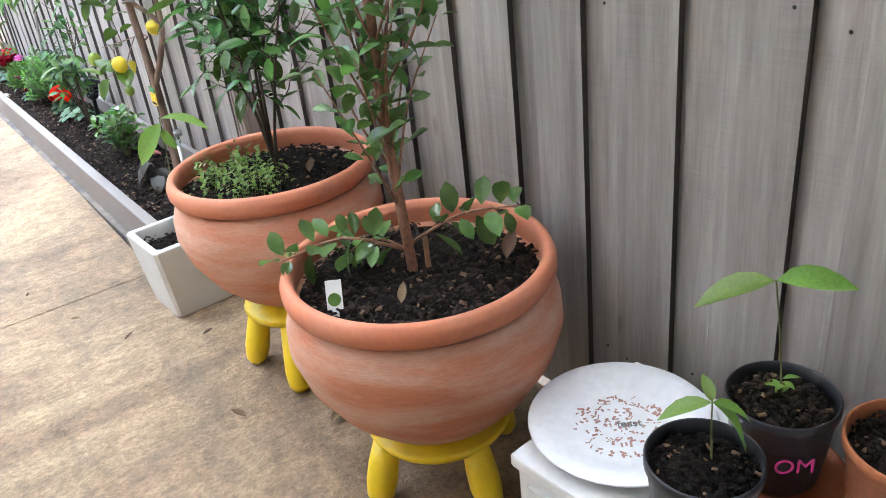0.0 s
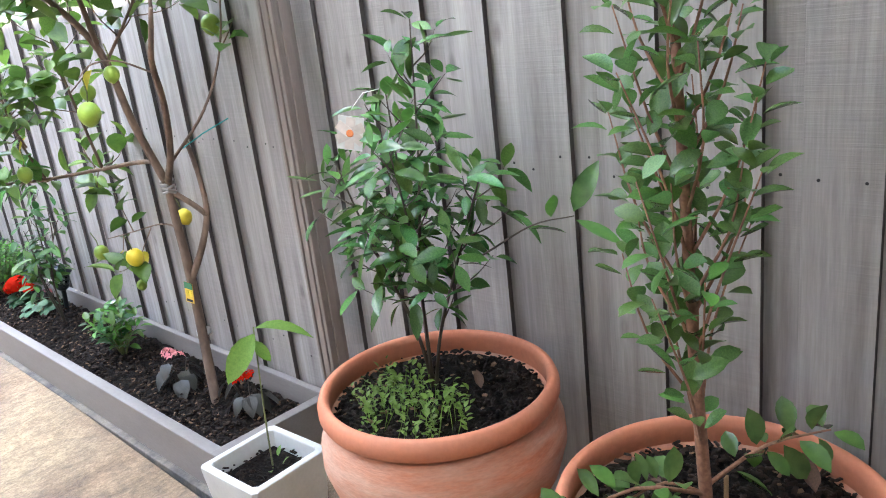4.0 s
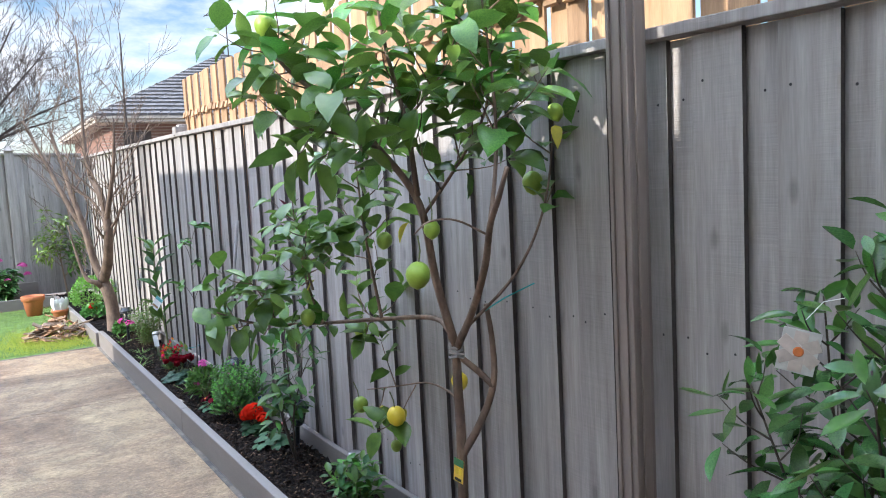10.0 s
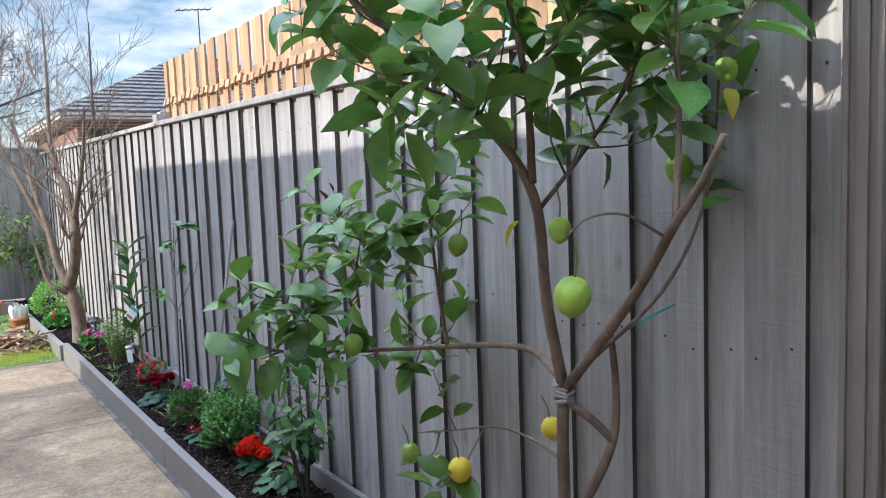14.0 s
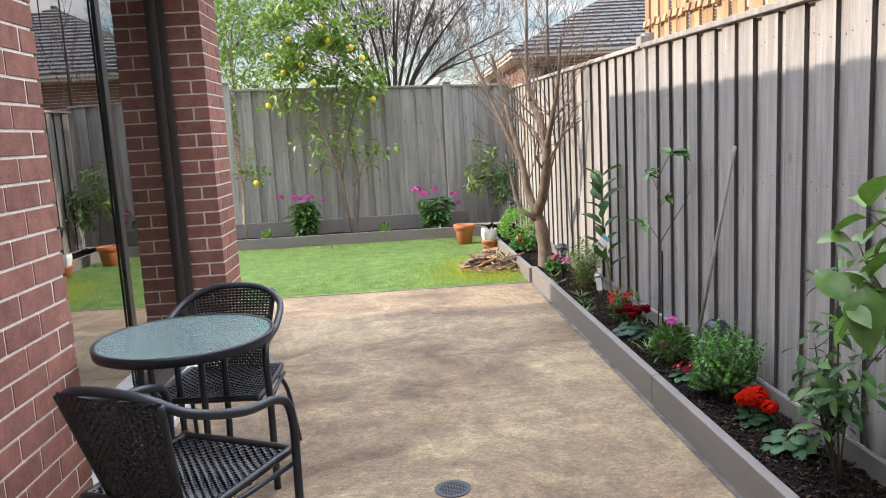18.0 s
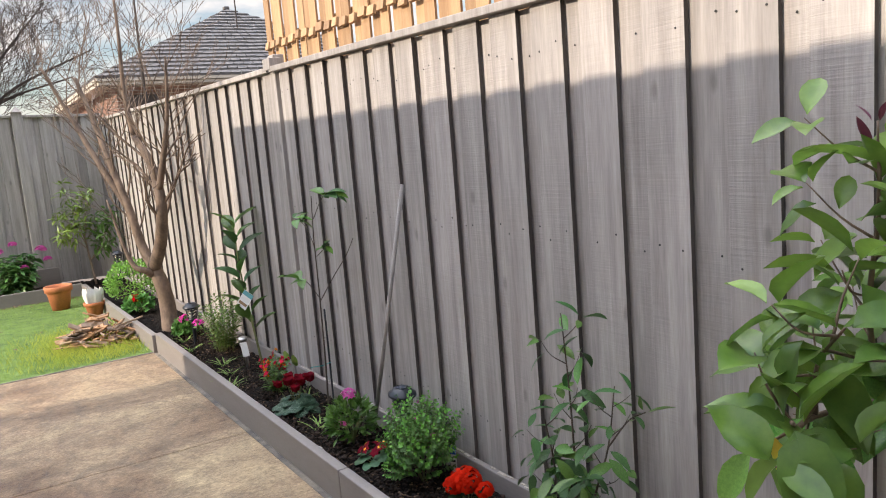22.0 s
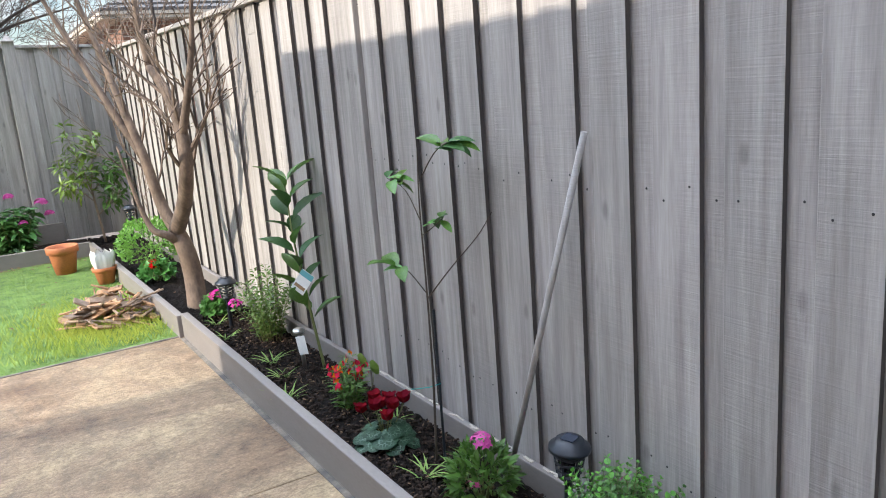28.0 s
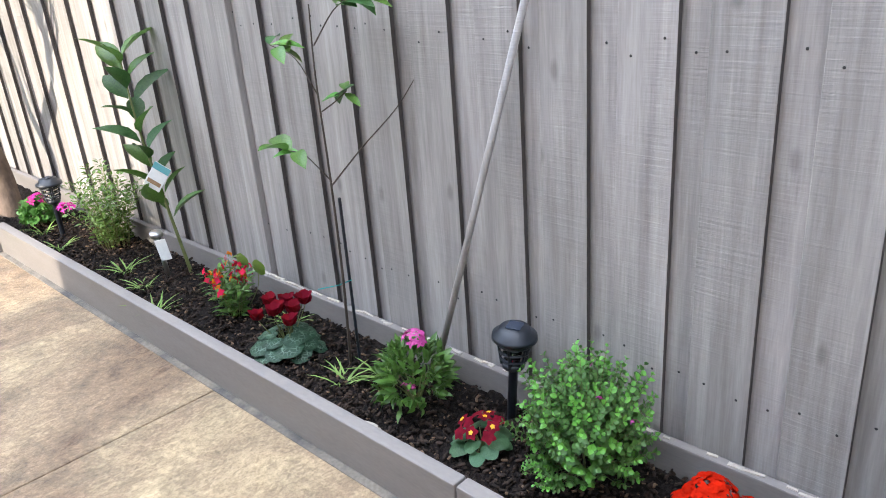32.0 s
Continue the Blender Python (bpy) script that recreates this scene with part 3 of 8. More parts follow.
def add_tube(bm, pts, r0, r1=None, seg=6, cap=True):
    """A tapered tube along points."""
    r1 = r0 if r1 is None else r1
    pts = [Vector(p) for p in pts]
    n = len(pts)
    rings = []
    side = None
    for i, p in enumerate(pts):
        d = (pts[min(i + 1, n - 1)] - pts[max(i - 1, 0)])
        d = d.normalized() if d.length > 1e-9 else Vector((0, 0, 1))
        if side is None:
            side = d.orthogonal().normalized()
        side = (side - d * side.dot(d))
        side = side.normalized() if side.length > 1e-6 else d.orthogonal().normalized()
        up = d.cross(side)
        r = r0 + (r1 - r0) * i / max(1, n - 1)
        rings.append([bm.verts.new(p + side * r * math.cos(2 * math.pi * k / seg) + up * r * math.sin(2 * math.pi * k / seg)) for k in range(seg)])
    for a, b in zip(rings, rings[1:]):
        for k in range(seg):
            q = (k + 1) % seg
            bm.faces.new((a[k], a[q], b[q], b[k]))
    if cap:
        bm.faces.new(rings[0][::-1])
        bm.faces.new(rings[-1])
    return bm


def curve_pts(pts, n=6):
    """Catmull-Rom through points."""
    p = [Vector(q) for q in pts]
    p = [p[0] * 2 - p[1]] + p + [p[-1] * 2 - p[-2]]
    out = []
    for i in range(1, len(p) - 2):
        for k in range(n):
            t = k / n
            out.append(0.5 * ((2 * p[i]) + (p[i + 1] - p[i - 1]) * t + (2 * p[i - 1] - 5 * p[i] + 4 * p[i + 1] - p[i + 2]) * t * t
                              + (3 * p[i] - p[i - 1] - 3 * p[i + 1] + p[i + 2]) * t ** 3))
    out.append(p[-2])
    return out


def leaf_geom(width=0.45, curl=0.25, fold=0.18, tip=1.3, wave=0.0, n=5, full=0.8):
    """A leaf of length 1 along y, its face towards z: outline, fold on the midrib, droop to the tip."""
    v, f = [], []
    for i in range(n + 1):
        t = i / n
        w = width * 0.5 * (math.sin(math.pi * t ** (1 / tip)) ** full if 0 < t < 1 else 0.0)
        z = -curl * t * t
        zz = fold * w * 2 + wave * math.sin(t * 9.0) * 0.05
        v += [(-w, t, z + zz), (0, t, z), (w, t, z + zz - wave * 0.03 * math.cos(t * 7.0))]
    for i in range(n):
        a = i * 3
        f += [(a, a + 1, a + 4, a + 3), (a + 1, a + 2, a + 5, a + 4)]
    return v, f


def heart_mesh(name, material, dome=0.22, ripple=0.03, notch=0.30, width=1.0):
    """A round leaf of about length 1, notched where its stalk (at the origin) meets the blade."""
    v, f, seg = [(0, 0.34, 0.0)], [], 18
    for i in (1, 2, 3):
        for k in range(seg):
            a = 2 * math.pi * (k + 0.5) / seg
            back = math.exp(-((math.pi - a) / 0.55) ** 2)
            q = i / 3 * (0.56 + 0.04 * math.cos(a) ** 3 - notch * back)
            x, y = math.sin(a) * q * width, 0.36 + math.cos(a) * q
            v.append((x, y, -dome * (x * x + (y - 0.3) ** 2) * 1.4 + ripple * (i / 3) ** 2 * math.sin(5 * a)))
    for k in range(seg):
        f.append((0, 1 + k, 1 + (k + 1) % seg))
        for i in (0, 1):
            a, b = 1 + i * seg, 1 + (i + 1) * seg
            f.append((a + k, b + k, b + (k + 1) % seg, a + (k + 1) % seg))
    me = bpy.data.meshes.new(name)
    me.from_pydata(v, [], [tuple(reversed(q)) for q in f])
    me.materials.append(material)
    for p in me.polygons:
        p.use_smooth = True
    return me


def leaf_mesh(name, material, **k):
    me = bpy.data.meshes.new(name)
    v, f = leaf_geom(**k)
    me.from_pydata(v, [], f)
    me.materials.append(material)
    for p in me.polygons:
        p.use_smooth = True
    return me


def aim(at, way, up=(0, 0, 1), size=1.0, twist=0.0):
    """A pose whose y runs along way and whose z leans to up."""
    y = Vector(way).normalized()
    z = Vector(up) - y * Vector(up).dot(y)
    if z.length < 1e-4:
        z = y.orthogonal()
    z.normalize()
    x = y.cross(z)
    m = Matrix((x, y, z)).transposed().to_4x4()
    return Matrix.Translation(at) @ m @ Matrix.Rotation(twist, 4, "Y") @ Matrix.Diagonal((size, size, size, 1))


class Leaves:
    """Many small leaves joined into one mesh."""

    def __init__(self):
        self.v, self.f, self.n = [], [], 0

    def add(self, m, geom):
        gv, gf = geom
        k = len(self.v)
        self.v += [(m @ Vector(p))[:] for p in gv]
        self.f += [tuple(k + i for i in q) for q in gf]

    def link(self, name, material, parent, label="", kind=""):
        me = bpy.data.meshes.new(name)
        me.from_pydata(self.v, [], self.f)
        me.materials.append(material)
        for p in me.polygons:
            p.use_smooth = True
        ob = new(name, me)
        ob.parent = parent
        if label:
            ob["label"] = label
        if kind:
            ob["kind"] = kind
        return ob


FM = pose(1.063, 6.2, 0, 0, 0, 1.03)      # the side fence's face: x = 0 on the boards, -x into the yard


def fence_top(v):
    return 1.93 + 0.0190 * (v - 2.9) if v < 8 else 2.027 + 0.012 * (v - 8)

# ---- setting ----
rng = random.Random(7)
bm = box(0, 0, -0.56, 1600, 1600, 1.0)
tagged(bm_obj("ground", bm, mat("bare earth", (0.16, 0.12, 0.09), 0.95, (0.10, 0.08, 0.06), 0.8, 0.7, fine=20, bump=0.4)), "brown bare earth around the yard", "ground", kind="structure")


# patio in bays with tooled joints
patio = thing("patio", Matrix(), "buff brown exposed concrete patio with worn stains", "patio", kind="structure")
for a, b in ((-6.0, 2.918), (2.922, 7.448), (7.452, 9.74)):
    part("concrete_bay", box(-0.78 if a > 0 else -0.475, (a + b) / 2, -0.05, 2.66 if a > 0 else 3.27, b - a, 0.1, 0.006), M_CONC, patio, "buff exposed concrete")
part("cement_strip", box(0, 0, 0, 0.030, 7.0, 0.1, 0.003), M_CONCEDGE, patio, "grey cement strip along the garden bed", m=pose(0.527, 6.2, -0.046, 0, 0, 1.03))
lawn = thing("lawn", Matrix(), "short green lawn in sunlight with dry yellow patches", "lawn", kind="structure")
part("turf", box(-1.9, 11.55, -0.045, 4.95, 3.6, 0.1, 0.01), M_LAWN, lawn)
part("lawn_edging", box(-0.83, 9.75, -0.045, 2.6, 0.02, 0.1, 0.003), M_CONCEDGE, lawn)

# side fence
DARK = (0.35, 0.597, 0.843, 1.082, 1.305, 1.532, 1.765, 2.002, 2.22, 2.46, 2.69, 2.915, 3.17, 3.40, 3.63, 3.87, 4.09, 4.30, 4.53, 4.81, 5.07, 5.30,
        5.535, 5.77, 6.00, 6.235, 6.45, 6.70, 6.93, 7.155, 7.39, 7.635, 7.89, 8.15, 8.36, 8.57, 8.83, 9.07, 9.35, 9.65, 9.97)
edges = [0.35 - 0.237 * k for k in range(16, 0, -1)] + list(DARK) + [9.97 + 0.236 * k for k in range(1, 18)]
side_fence = thing("side_fence", FM, "grey-brown painted lapped paling fence with a capping rail", "fence", kind="structure")
for a, b in zip(edges, edges[1:]):
    z1 = fence_top(a) - 0.012
    z0 = 0.1 if a > 2.8 else 0.015
    lean = rng.uniform(-0.15, 0.15)
    w = min(0.152, (b - a) * 0.68) + rng.uniform(-0.006, 0.006)
    # front board starts at the shadow line, back board fills the gap beyond it
    paling(w, z1 - z0, side_fence, pose(0.009 - rng.uniform(0, 0.004), a + w / 2 - 6.2, z0 + (z1 - z0) / 2 - rng.uniform(0, 0.006), lean * 0.5, rng.uniform(-0.1, 0.1), rng.uniform(-0.6, 0.6)))
    paling(b - a - w + 0.05, z1 - z0, side_fence, pose(0.032, (a + w + b) / 2 - 6.2, z0 + (z1 - z0) / 2, 0, 0, rng.uniform(-0.4, 0.4)))
for a, b in ((-3.4, 0.1), (0.1, 2.76), (2.76, 5.3), (5.3, 7.86), (7.9, 10.4), (10.4, 14.0)):
    za, zb = fence_top(a), fence_top(b)
    part("capping", box(0, 0, 0, 0.075, (b - a) - 0.003, 0.032, 0.004), M_FENCE, side_fence,
         m=pose(0.004, (a + b) / 2 - 6.2, (za + zb) / 2 + 0.004, math.degrees(math.atan2(zb - za, b - a)), 0, 0))
for k, z in enumerate((0.35, 1.1, 1.75)):
    part("rail", box(0.074, -0.8, z, 0.045, 16.5, 0.07, 0.004), M_FENCE, side_fence)
part("post", box(0.0, 7.88 - 6.2, 1.05, 0.07, 0.09, 2.1, 0.006), M_FENCE, side_fence, m=pose(0.03, 0, 0.015))
bm = box(0, 0, 0, 0.075, 0.11, 0.07, 0.004)
part("post_cap", bm, M_FENCE, side_fence, m=pose(0.0, 7.88 - 6.2, fence_top(7.88) + 0.035))
nail = lathe([(0.0, 0.0012), (0.0032, 0.0008), (0.0038, 0.0)], 7)
nail_me = bpy.data.meshes.new("nail")
nail.to_mesh(nail_me)
nail.free()
nail_me.materials.append(M_INK)
for a in edges[15:48]:
    for z in (0.36, 1.18, 1.83):
        for dy, dx in ((0.03, -0.0035), (0.115, -0.0035), (0.195, 0.0195)):
            if rng.random() < 0.8:
                piece("nail", nail_me, side_fence, pose(dx, a + dy - 6.2, z + 0.019 * (a - 5.7) + rng.uniform(-0.03, 0.03), 0, -90, 0))
# gravel board behind the garden bed
part("gravel_board", box(0, 0, 0, 0.03, 5.0, 0.24, 0.005), M_BED, side_fence, "grey painted plinth board at the foot of the fence", m=pose(-0.030, 2.93 + 2.5 - 6.2, 0.048))
part("gravel_board", box(0, 0, 0, 0.03, 4.0, 0.22, 0.005), M_BED, side_fence, m=pose(-0.030, 9.95 - 6.2, 0.06))
# ragged dried mortar along the plinth board's top
bead = bmesh.new()
y = 5.15
while y < 7.9:
    if rng.random() < 0.6:
        w = rng.uniform(0.015, 0.06)
        add_box(bead, 0, 0, 0, rng.uniform(0.008, 0.016), w, rng.uniform(0.003, 0.007), 0.0015, m=pose(-0.030 + rng.uniform(-0.003, 0.006), y - 6.2, 0.169, rng.uniform(-6, 6), rng.uniform(-8, 8), rng.uniform(-12, 12)))
        y += w * 0.8
    else:
        y += rng.uniform(0.02, 0.09)
part("dried_mortar", bead, M_SAND, side_fence, "ragged pale dried mortar")["kind"] = "stuff"

# back fence
back_fence = thing("back_fence", pose(0, 14.05, 0), "grey-brown painted lapped paling fence across the back", "fence", kind="structure")
x = -7.6
while x < 0.93:
    w = 0.15
    zt = 2.19 - 0.03 * x if x > -3.4 else 2.29
    if abs(x + 3.33) > 0.1:
        paling(w, zt - 0.1, back_fence, pose(x + w / 2, -0.009 - rng.uniform(0, 0.004), 0.1 + (zt - 0.1) / 2, rng.uniform(-0.15, 0.15), 0, 90))
    paling(0.13, zt - 0.1, back_fence, pose(x + w + 0.045, 0.018, 0.1 + (zt - 0.1) / 2, 0, 0, 90))
    x += 0.236 + rng.uniform(-0.012, 0.012)
for a, b in ((-7.6, -3.3), (-3.2, -0.06), (0.06, 0.95)):
    za, zb = min(2.29, 2.19 - 0.03 * a), min(2.29, 2.19 - 0.03 * b)
    part("capping", box(0, 0, 0, b - a, 0.07, 0.03, 0.004), M_FENCE, back_fence, m=pose((a + b) / 2, -0.01, (za + zb) / 2 + 0.01, 0, -math.degrees(math.atan2(zb - za, b - a)), 0))
for xx, h in ((0.0, 2.25), (-3.27, 2.4)):
    bm = box(0, 0, h / 2, 0.12, 0.06, h, 0.005)
    part("post", bm, M_FENCE, back_fence, m=pose(xx, -0.035, 0))
    bm = lathe([(0.088, 0.0), (0.06, 0.02), (0.0, 0.075)], 4)
    part("post_cap", bm, M_FENCE, back_fence, m=pose(xx, -0.035, h, 0, 0, 45))

# garden beds
bed = thing("garden_bed_edging", FM, "grey-brown painted timber sleepers edging the garden bed", "garden edging", kind="structure")
for a, b in ((2.93, 6.285), (6.292, 9.72)):
    part("sleeper", box(0, 0, 0, 0.048, b - a, 0.20, 0.005), M_BED, bed, m=pose(-0.500, (a + b) / 2 - 6.2, 0.065))
part("sleeper", box(0, 0, 0, 0.5, 0.045, 0.2, 0.005), M_BED, bed, "short end sleeper", m=pose(-0.275, 2.93 - 6.2, 0.068))
part("sleeper", box(0, 0, 0, 0.048, 3.55, 0.2, 0.005), M_BED, bed, m=pose(-0.545, 11.5 - 6.2, 0.05, 0, 0, 0.6))
back_bed = thing("back_bed_edging", pose(0, 13.3, 0), "weathered grey timber sleepers edging the back garden bed", "garden edging", kind="structure")
for a, b in ((-7.5, -3.9), (-3.895, -1.0), (-0.995, 0.36)):
    part("sleeper", box((a + b) / 2, 0, 0.06, b - a, 0.05, 0.19, 0.005), M_BED, back_bed)
part("gravel_board", box(-3.6, 0.68, 0.18, 7.6, 0.03, 0.26, 0.005), M_BED, back_bed, "plinth board under the back fence")


def soil_sheet(name, x0, x1, y0, y1, z, amp, nx, ny, m, label):
    bm = bmesh.new()
    g = [[bm.verts.new((x0 + (x1 - x0) * i / nx, y0 + (y1 - y0) * j / ny,
                        z + amp * (noise.noise(Vector((i * 0.41, j * 0.37, 3.1))) + 0.6 * noise.noise(Vector((i * 1.3, j * 1.1, 9.7)))))) for j in range(ny + 1)] for i in range(nx + 1)]
    for i in range(nx):
        for j in range(ny):
            bm.faces.new((g[i][j], g[i + 1][j], g[i + 1][j + 1], g[i][j + 1]))
    base = new(name)
    base.matrix_basis = m
    tagged(base, label, "soil", kind="structure")
    part("soil_surface", bm, M_SOIL, base, smooth=True)
    return base


soil = soil_sheet("garden_bed_soil", -0.51, -0.02, -3.24, 7.8, 0.075, 0.030, 26, 420, FM, "dark crumbly potting soil with bark mulch in the garden bed")
soil_back = soil_sheet("back_bed_soil", -7.4, 0.4, 0.03, 0.68, 0.09, 0.02, 90, 12, pose(0, 13.3, 0), "dark soil in the back garden bed")


def chips(base, n, x0, x1, y0, y1, z, seed, size=0.02, material=M_BARK_CHIP, name="mulch"):
    r = random.Random(seed)
    lv = Leaves()
    geom = ([(-0.5, -0.2, -0.12), (0.5, -0.25, -0.1), (0.45, 0.2, -0.12), (-0.4, 0.25, -0.1), (-0.4, -0.15, 0.12), (0.42, -0.2, 0.1), (0.4, 0.15, 0.12), (-0.45, 0.2, 0.13)],
            [(0, 3, 2, 1), (4, 5, 6, 7), (0, 1, 5, 4), (1, 2, 6, 5), (2, 3, 7, 6), (3, 0, 4, 7)])
    for _ in range(n):
        s = size * r.uniform(0.4, 1.5)
        m = Matrix.Translation((r.uniform(x0, x1), r.uniform(y0, y1), z + r.uniform(-0.012, 0.022))) @ Euler((r.uniform(-0.5, 0.5), r.uniform(-0.5, 0.5), r.uniform(0, 6.28))).to_matrix().to_4x4() @ Matrix.Diagonal((s, s, s, 1))
        lv.add(m, geom)
    return lv.link(name, material, base, kind="stuff")


chips(soil, 15000, -0.5, -0.06, -3.22, 3.6, 0.078, 3, 0.017)
chips(soil, 1600, -0.5, -0.06, -3.22, 3.6, 0.083, 5, 0.013, M_DRYLEAF, "pale_mulch")

# steel post of the patio roof
steel_post = thing("steel_post", pose(1.025, 2.732, 0, 0, 0, 1.0), "beige-brown painted steel post with ribbed profile beside the fence", "post", kind="structure")
part("box_section", box(0, 0, 1.3, 0.070, 0.066, 2.6, 0.006), M_POST, steel_post)
for dx, dy, sx, sy in ((-0.038, 0.0, 0.008, 0.024), (0.0, -0.036, 0.03, 0.008), (-0.036, 0.031, 0.012, 0.012), (-0.036, -0.031, 0.012, 0.012)):
    part("rib", box(dx, dy, 1.3, sx, sy, 2.6, 0.003), M_POST, steel_post)

# house: brick walls, sliding door, eave, patio roof
house = thing("house", Matrix(), "dark red brick house with pale mortar and bronze framed sliding doors", "house", kind="structure")
part("wall_core", box(-2.217, 0.1, 1.42, 0.3, 10.7, 2.94), M_MORTAR, house, "pale mortar between the bricks")
part("wall_core", box(-2.185, 8.25, 1.42, 0.236, 0.482, 2.94), M_MORTAR, house)
part("wall_core", box(-4.4, 8.35, 1.42, 4.1, 0.22, 2.94), M_MORTAR, house)
H_C, L_B = 0.0935, 0.25
brick_me = {}


def brick(parent, cx, cy, cz, sx, sy):
    key = (round(sx, 3), round(sy, 3))
    if key not in brick_me:
        bm = box(0, 0, 0, sx, sy, H_C - 0.011, 0.003)
        me = bpy.data.meshes.new("brick")
        bm.to_mesh(me)
        bm.free()
        me.materials.append(M_BRICK)
        brick_me[key] = me
    piece("brick", brick_me[key], parent, pose(cx, cy, cz, rng.uniform(-0.15, 0.15), rng.uniform(-0.15, 0.15), rng.uniform(-0.2, 0.2)))


courses = 32
near_wall = tagged(new("brickwork"), "dark red face bricks of the wall before the sliding door")
near_wall.parent = house
far_pier = tagged(new("brickwork"), "dark red face bricks of the corner pier")
far_pier.parent = house
for c in range(courses):
    z = H_C * (c + 0.5)
    y = 5.47 - (0.005 if c % 2 else 0.125 + 0.005)
    if c % 2 == 0:
        brick(near_wall, -2.115, 5.47 - 0.0575, z, 0.105, 0.115)
    while y > 4.1:
        brick(near_wall, -2.115, y - (L_B - 0.011) / 2 + (0.0 if c % 2 else 0.0), z, 0.105, L_B - 0.011)
        y -= L_B
    # corner pier: front, side and end bricks
    if c % 2:
        brick(far_pier, -2.185, 8.0575 + 0.0, z, 0.24, 0.105)
        brick(far_pier, -2.115, 8.0575 + 0.0525 + 0.011 + 0.12, z, 0.105, 0.239)
        brick(far_pier, -2.115, 8.43, z, 0.105, 0.10)
    else:
        brick(far_pier, -2.115, 8.005 + 0.12, z, 0.105, 0.24)
        brick(far_pier, -2.2425, 8.0575, z, 0.125, 0.105)
        brick(far_pier, -2.115, 8.256 + 0.112, z, 0.105, 0.224)
    xx = -2.19
    for k in range(3):
        brick(far_pier, xx - 0.125 - k * L_B - (0.12 if c % 2 else 0), 8.425, z, L_B - 0.011, 0.11)
part("window_head", box(-2.25, 6.72, 2.80, 0.24, 2.4, 0.12, 0.004), M_ALU, house, "bronze door head")
door = tagged(new("door_1"), "bronze aluminium sliding glass door, closed", "door", kind="structure")
door.matrix_basis = pose(-2.345, 0, 0)
for name, y0, y1, dx in (("sliding_leaf", 5.52, 6.80, 0.026), ("fixed_leaf", 6.74, 7.965, -0.024)):
    leaf = part(name, box(dx, y0 + 0.025, 1.39, 0.04, 0.05, 2.64, 0.004), M_ALU, door)
    part("stile", box(dx, y1 - 0.025, 1.39, 0.04, 0.05, 2.64, 0.004), M_ALU, leaf)
    part("seal", box(dx + 0.0215, y1 - 0.066 if dx > 0 else y0 + 0.066, 1.39, 0.004, 0.022, 2.56), M_BLACK, leaf, "black rubber glazing seal")
    part("bottom_rail", box(dx, (y0 + y1) / 2, 0.12, 0.04, y1 - y0, 0.09, 0.004), M_ALU, leaf)
    part("top_rail", box(dx, (y0 + y1) / 2, 2.68, 0.04, y1 - y0, 0.07, 0.004), M_ALU, leaf)
    pane = part("pane", box(dx, (y0 + y1) / 2, 1.40, 0.008, y1 - y0 - 0.08, 2.52), M_GLASS, leaf, "clear glass mirroring the garden")
    pane.visible_shadow = False
part("door_jamb", box(0.0, 7.982, 1.39, 0.09, 0.026, 2.68, 0.004), M_ALU, door)
part("door_jamb", box(0.0, 5.495, 1.39, 0.09, 0.045, 2.68, 0.004), M_ALU, door)
part("sill", box(0.03, 6.73, 0.062, 0.14, 2.42, 0.035, 0.005), M_ALU, door, "bronze door track")
part("step", box(0.135, 6.73, 0.012, 0.35, 2.42, 0.062, 0.005), M_SILL, door, "pale painted sill step")
part("eave_board", box(-1.93, 2.0, 2.88, 0.03, 13.4, 0.19, 0.003), M_CREAM, house, "cream fascia")
part("gutter", box(-1.865, 2.0, 2.91, 0.11, 13.4, 0.1, 0.02), M_ALU, house, "bronze gutter")
part("eave_soffit", box(-2.25, 2.0, 2.87, 0.63, 13.4, 0.03), M_CREAM, house, "cream eave lining")
bm = bmesh.new()
rv = [bm.verts.new(p) for p in ((-1.88, -5, 2.96), (-1.88, 8.75, 2.96), (-6.3, 8.75, 4.6), (-6.3, -5, 4.6), (-11, 8.75, 2.96), (-11, -5, 2.96))]
bm.faces.new((rv[0], rv[1], rv[2], rv[3]))
bm.faces.new((rv[3], rv[2], rv[4], rv[5]))
bmesh.ops.solidify(bm, geom=list(bm.faces), thickness=0.04)
part("roof", bm, M_TILE, house, "grey tiled roof")
for a, b, z0, z1 in ((-4.9, 4.6, 0, 2.9), (7.9, 8.3, 0, 2.9), (4.6, 7.9, 0, 0.7), (4.6, 7.9, 2.4, 2.9)):
    part("wall_back", box(-7.0, (a + b) / 2, (z0 + z1) / 2, 0.1, b - a, z1 - z0), M_ROOM, house)
part("wall_near", box(-4.6, -4.9, 1.42, 4.7, 0.1, 2.94), M_ROOM, house)
part("indoor_floor", box(-4.7, 1.7, -0.0, 4.5, 13.1, 0.08), M_CARPET, house)
part("indoor_ceiling", box(-4.7, 1.7, 2.62, 4.5, 13.1, 0.04), M_ROOM, house)
part("wall_gable", box(-4.7, 8.75, 3.42, 4.0, 0.04, 1.0), M_CREAM, house)
# unseen roof: opal half made up to pass light, solid half to dim
part("patio_roof", box(-0.33, 1.70, 2.72, 2.9, 1.90, 0.02, 0.004), M_OPAL, house, "flat opal patio roof sheet")
part("porch_roof", box(-0.33, -1.33, 2.72, 2.9, 4.10, 0.02, 0.004), M_CREAM, house, "solid cream porch lining")
part("patio_beam", box(-0.36, 2.72, 2.62, 2.9, 0.1, 0.12, 0.005), M_POST, house, "beige steel beam")
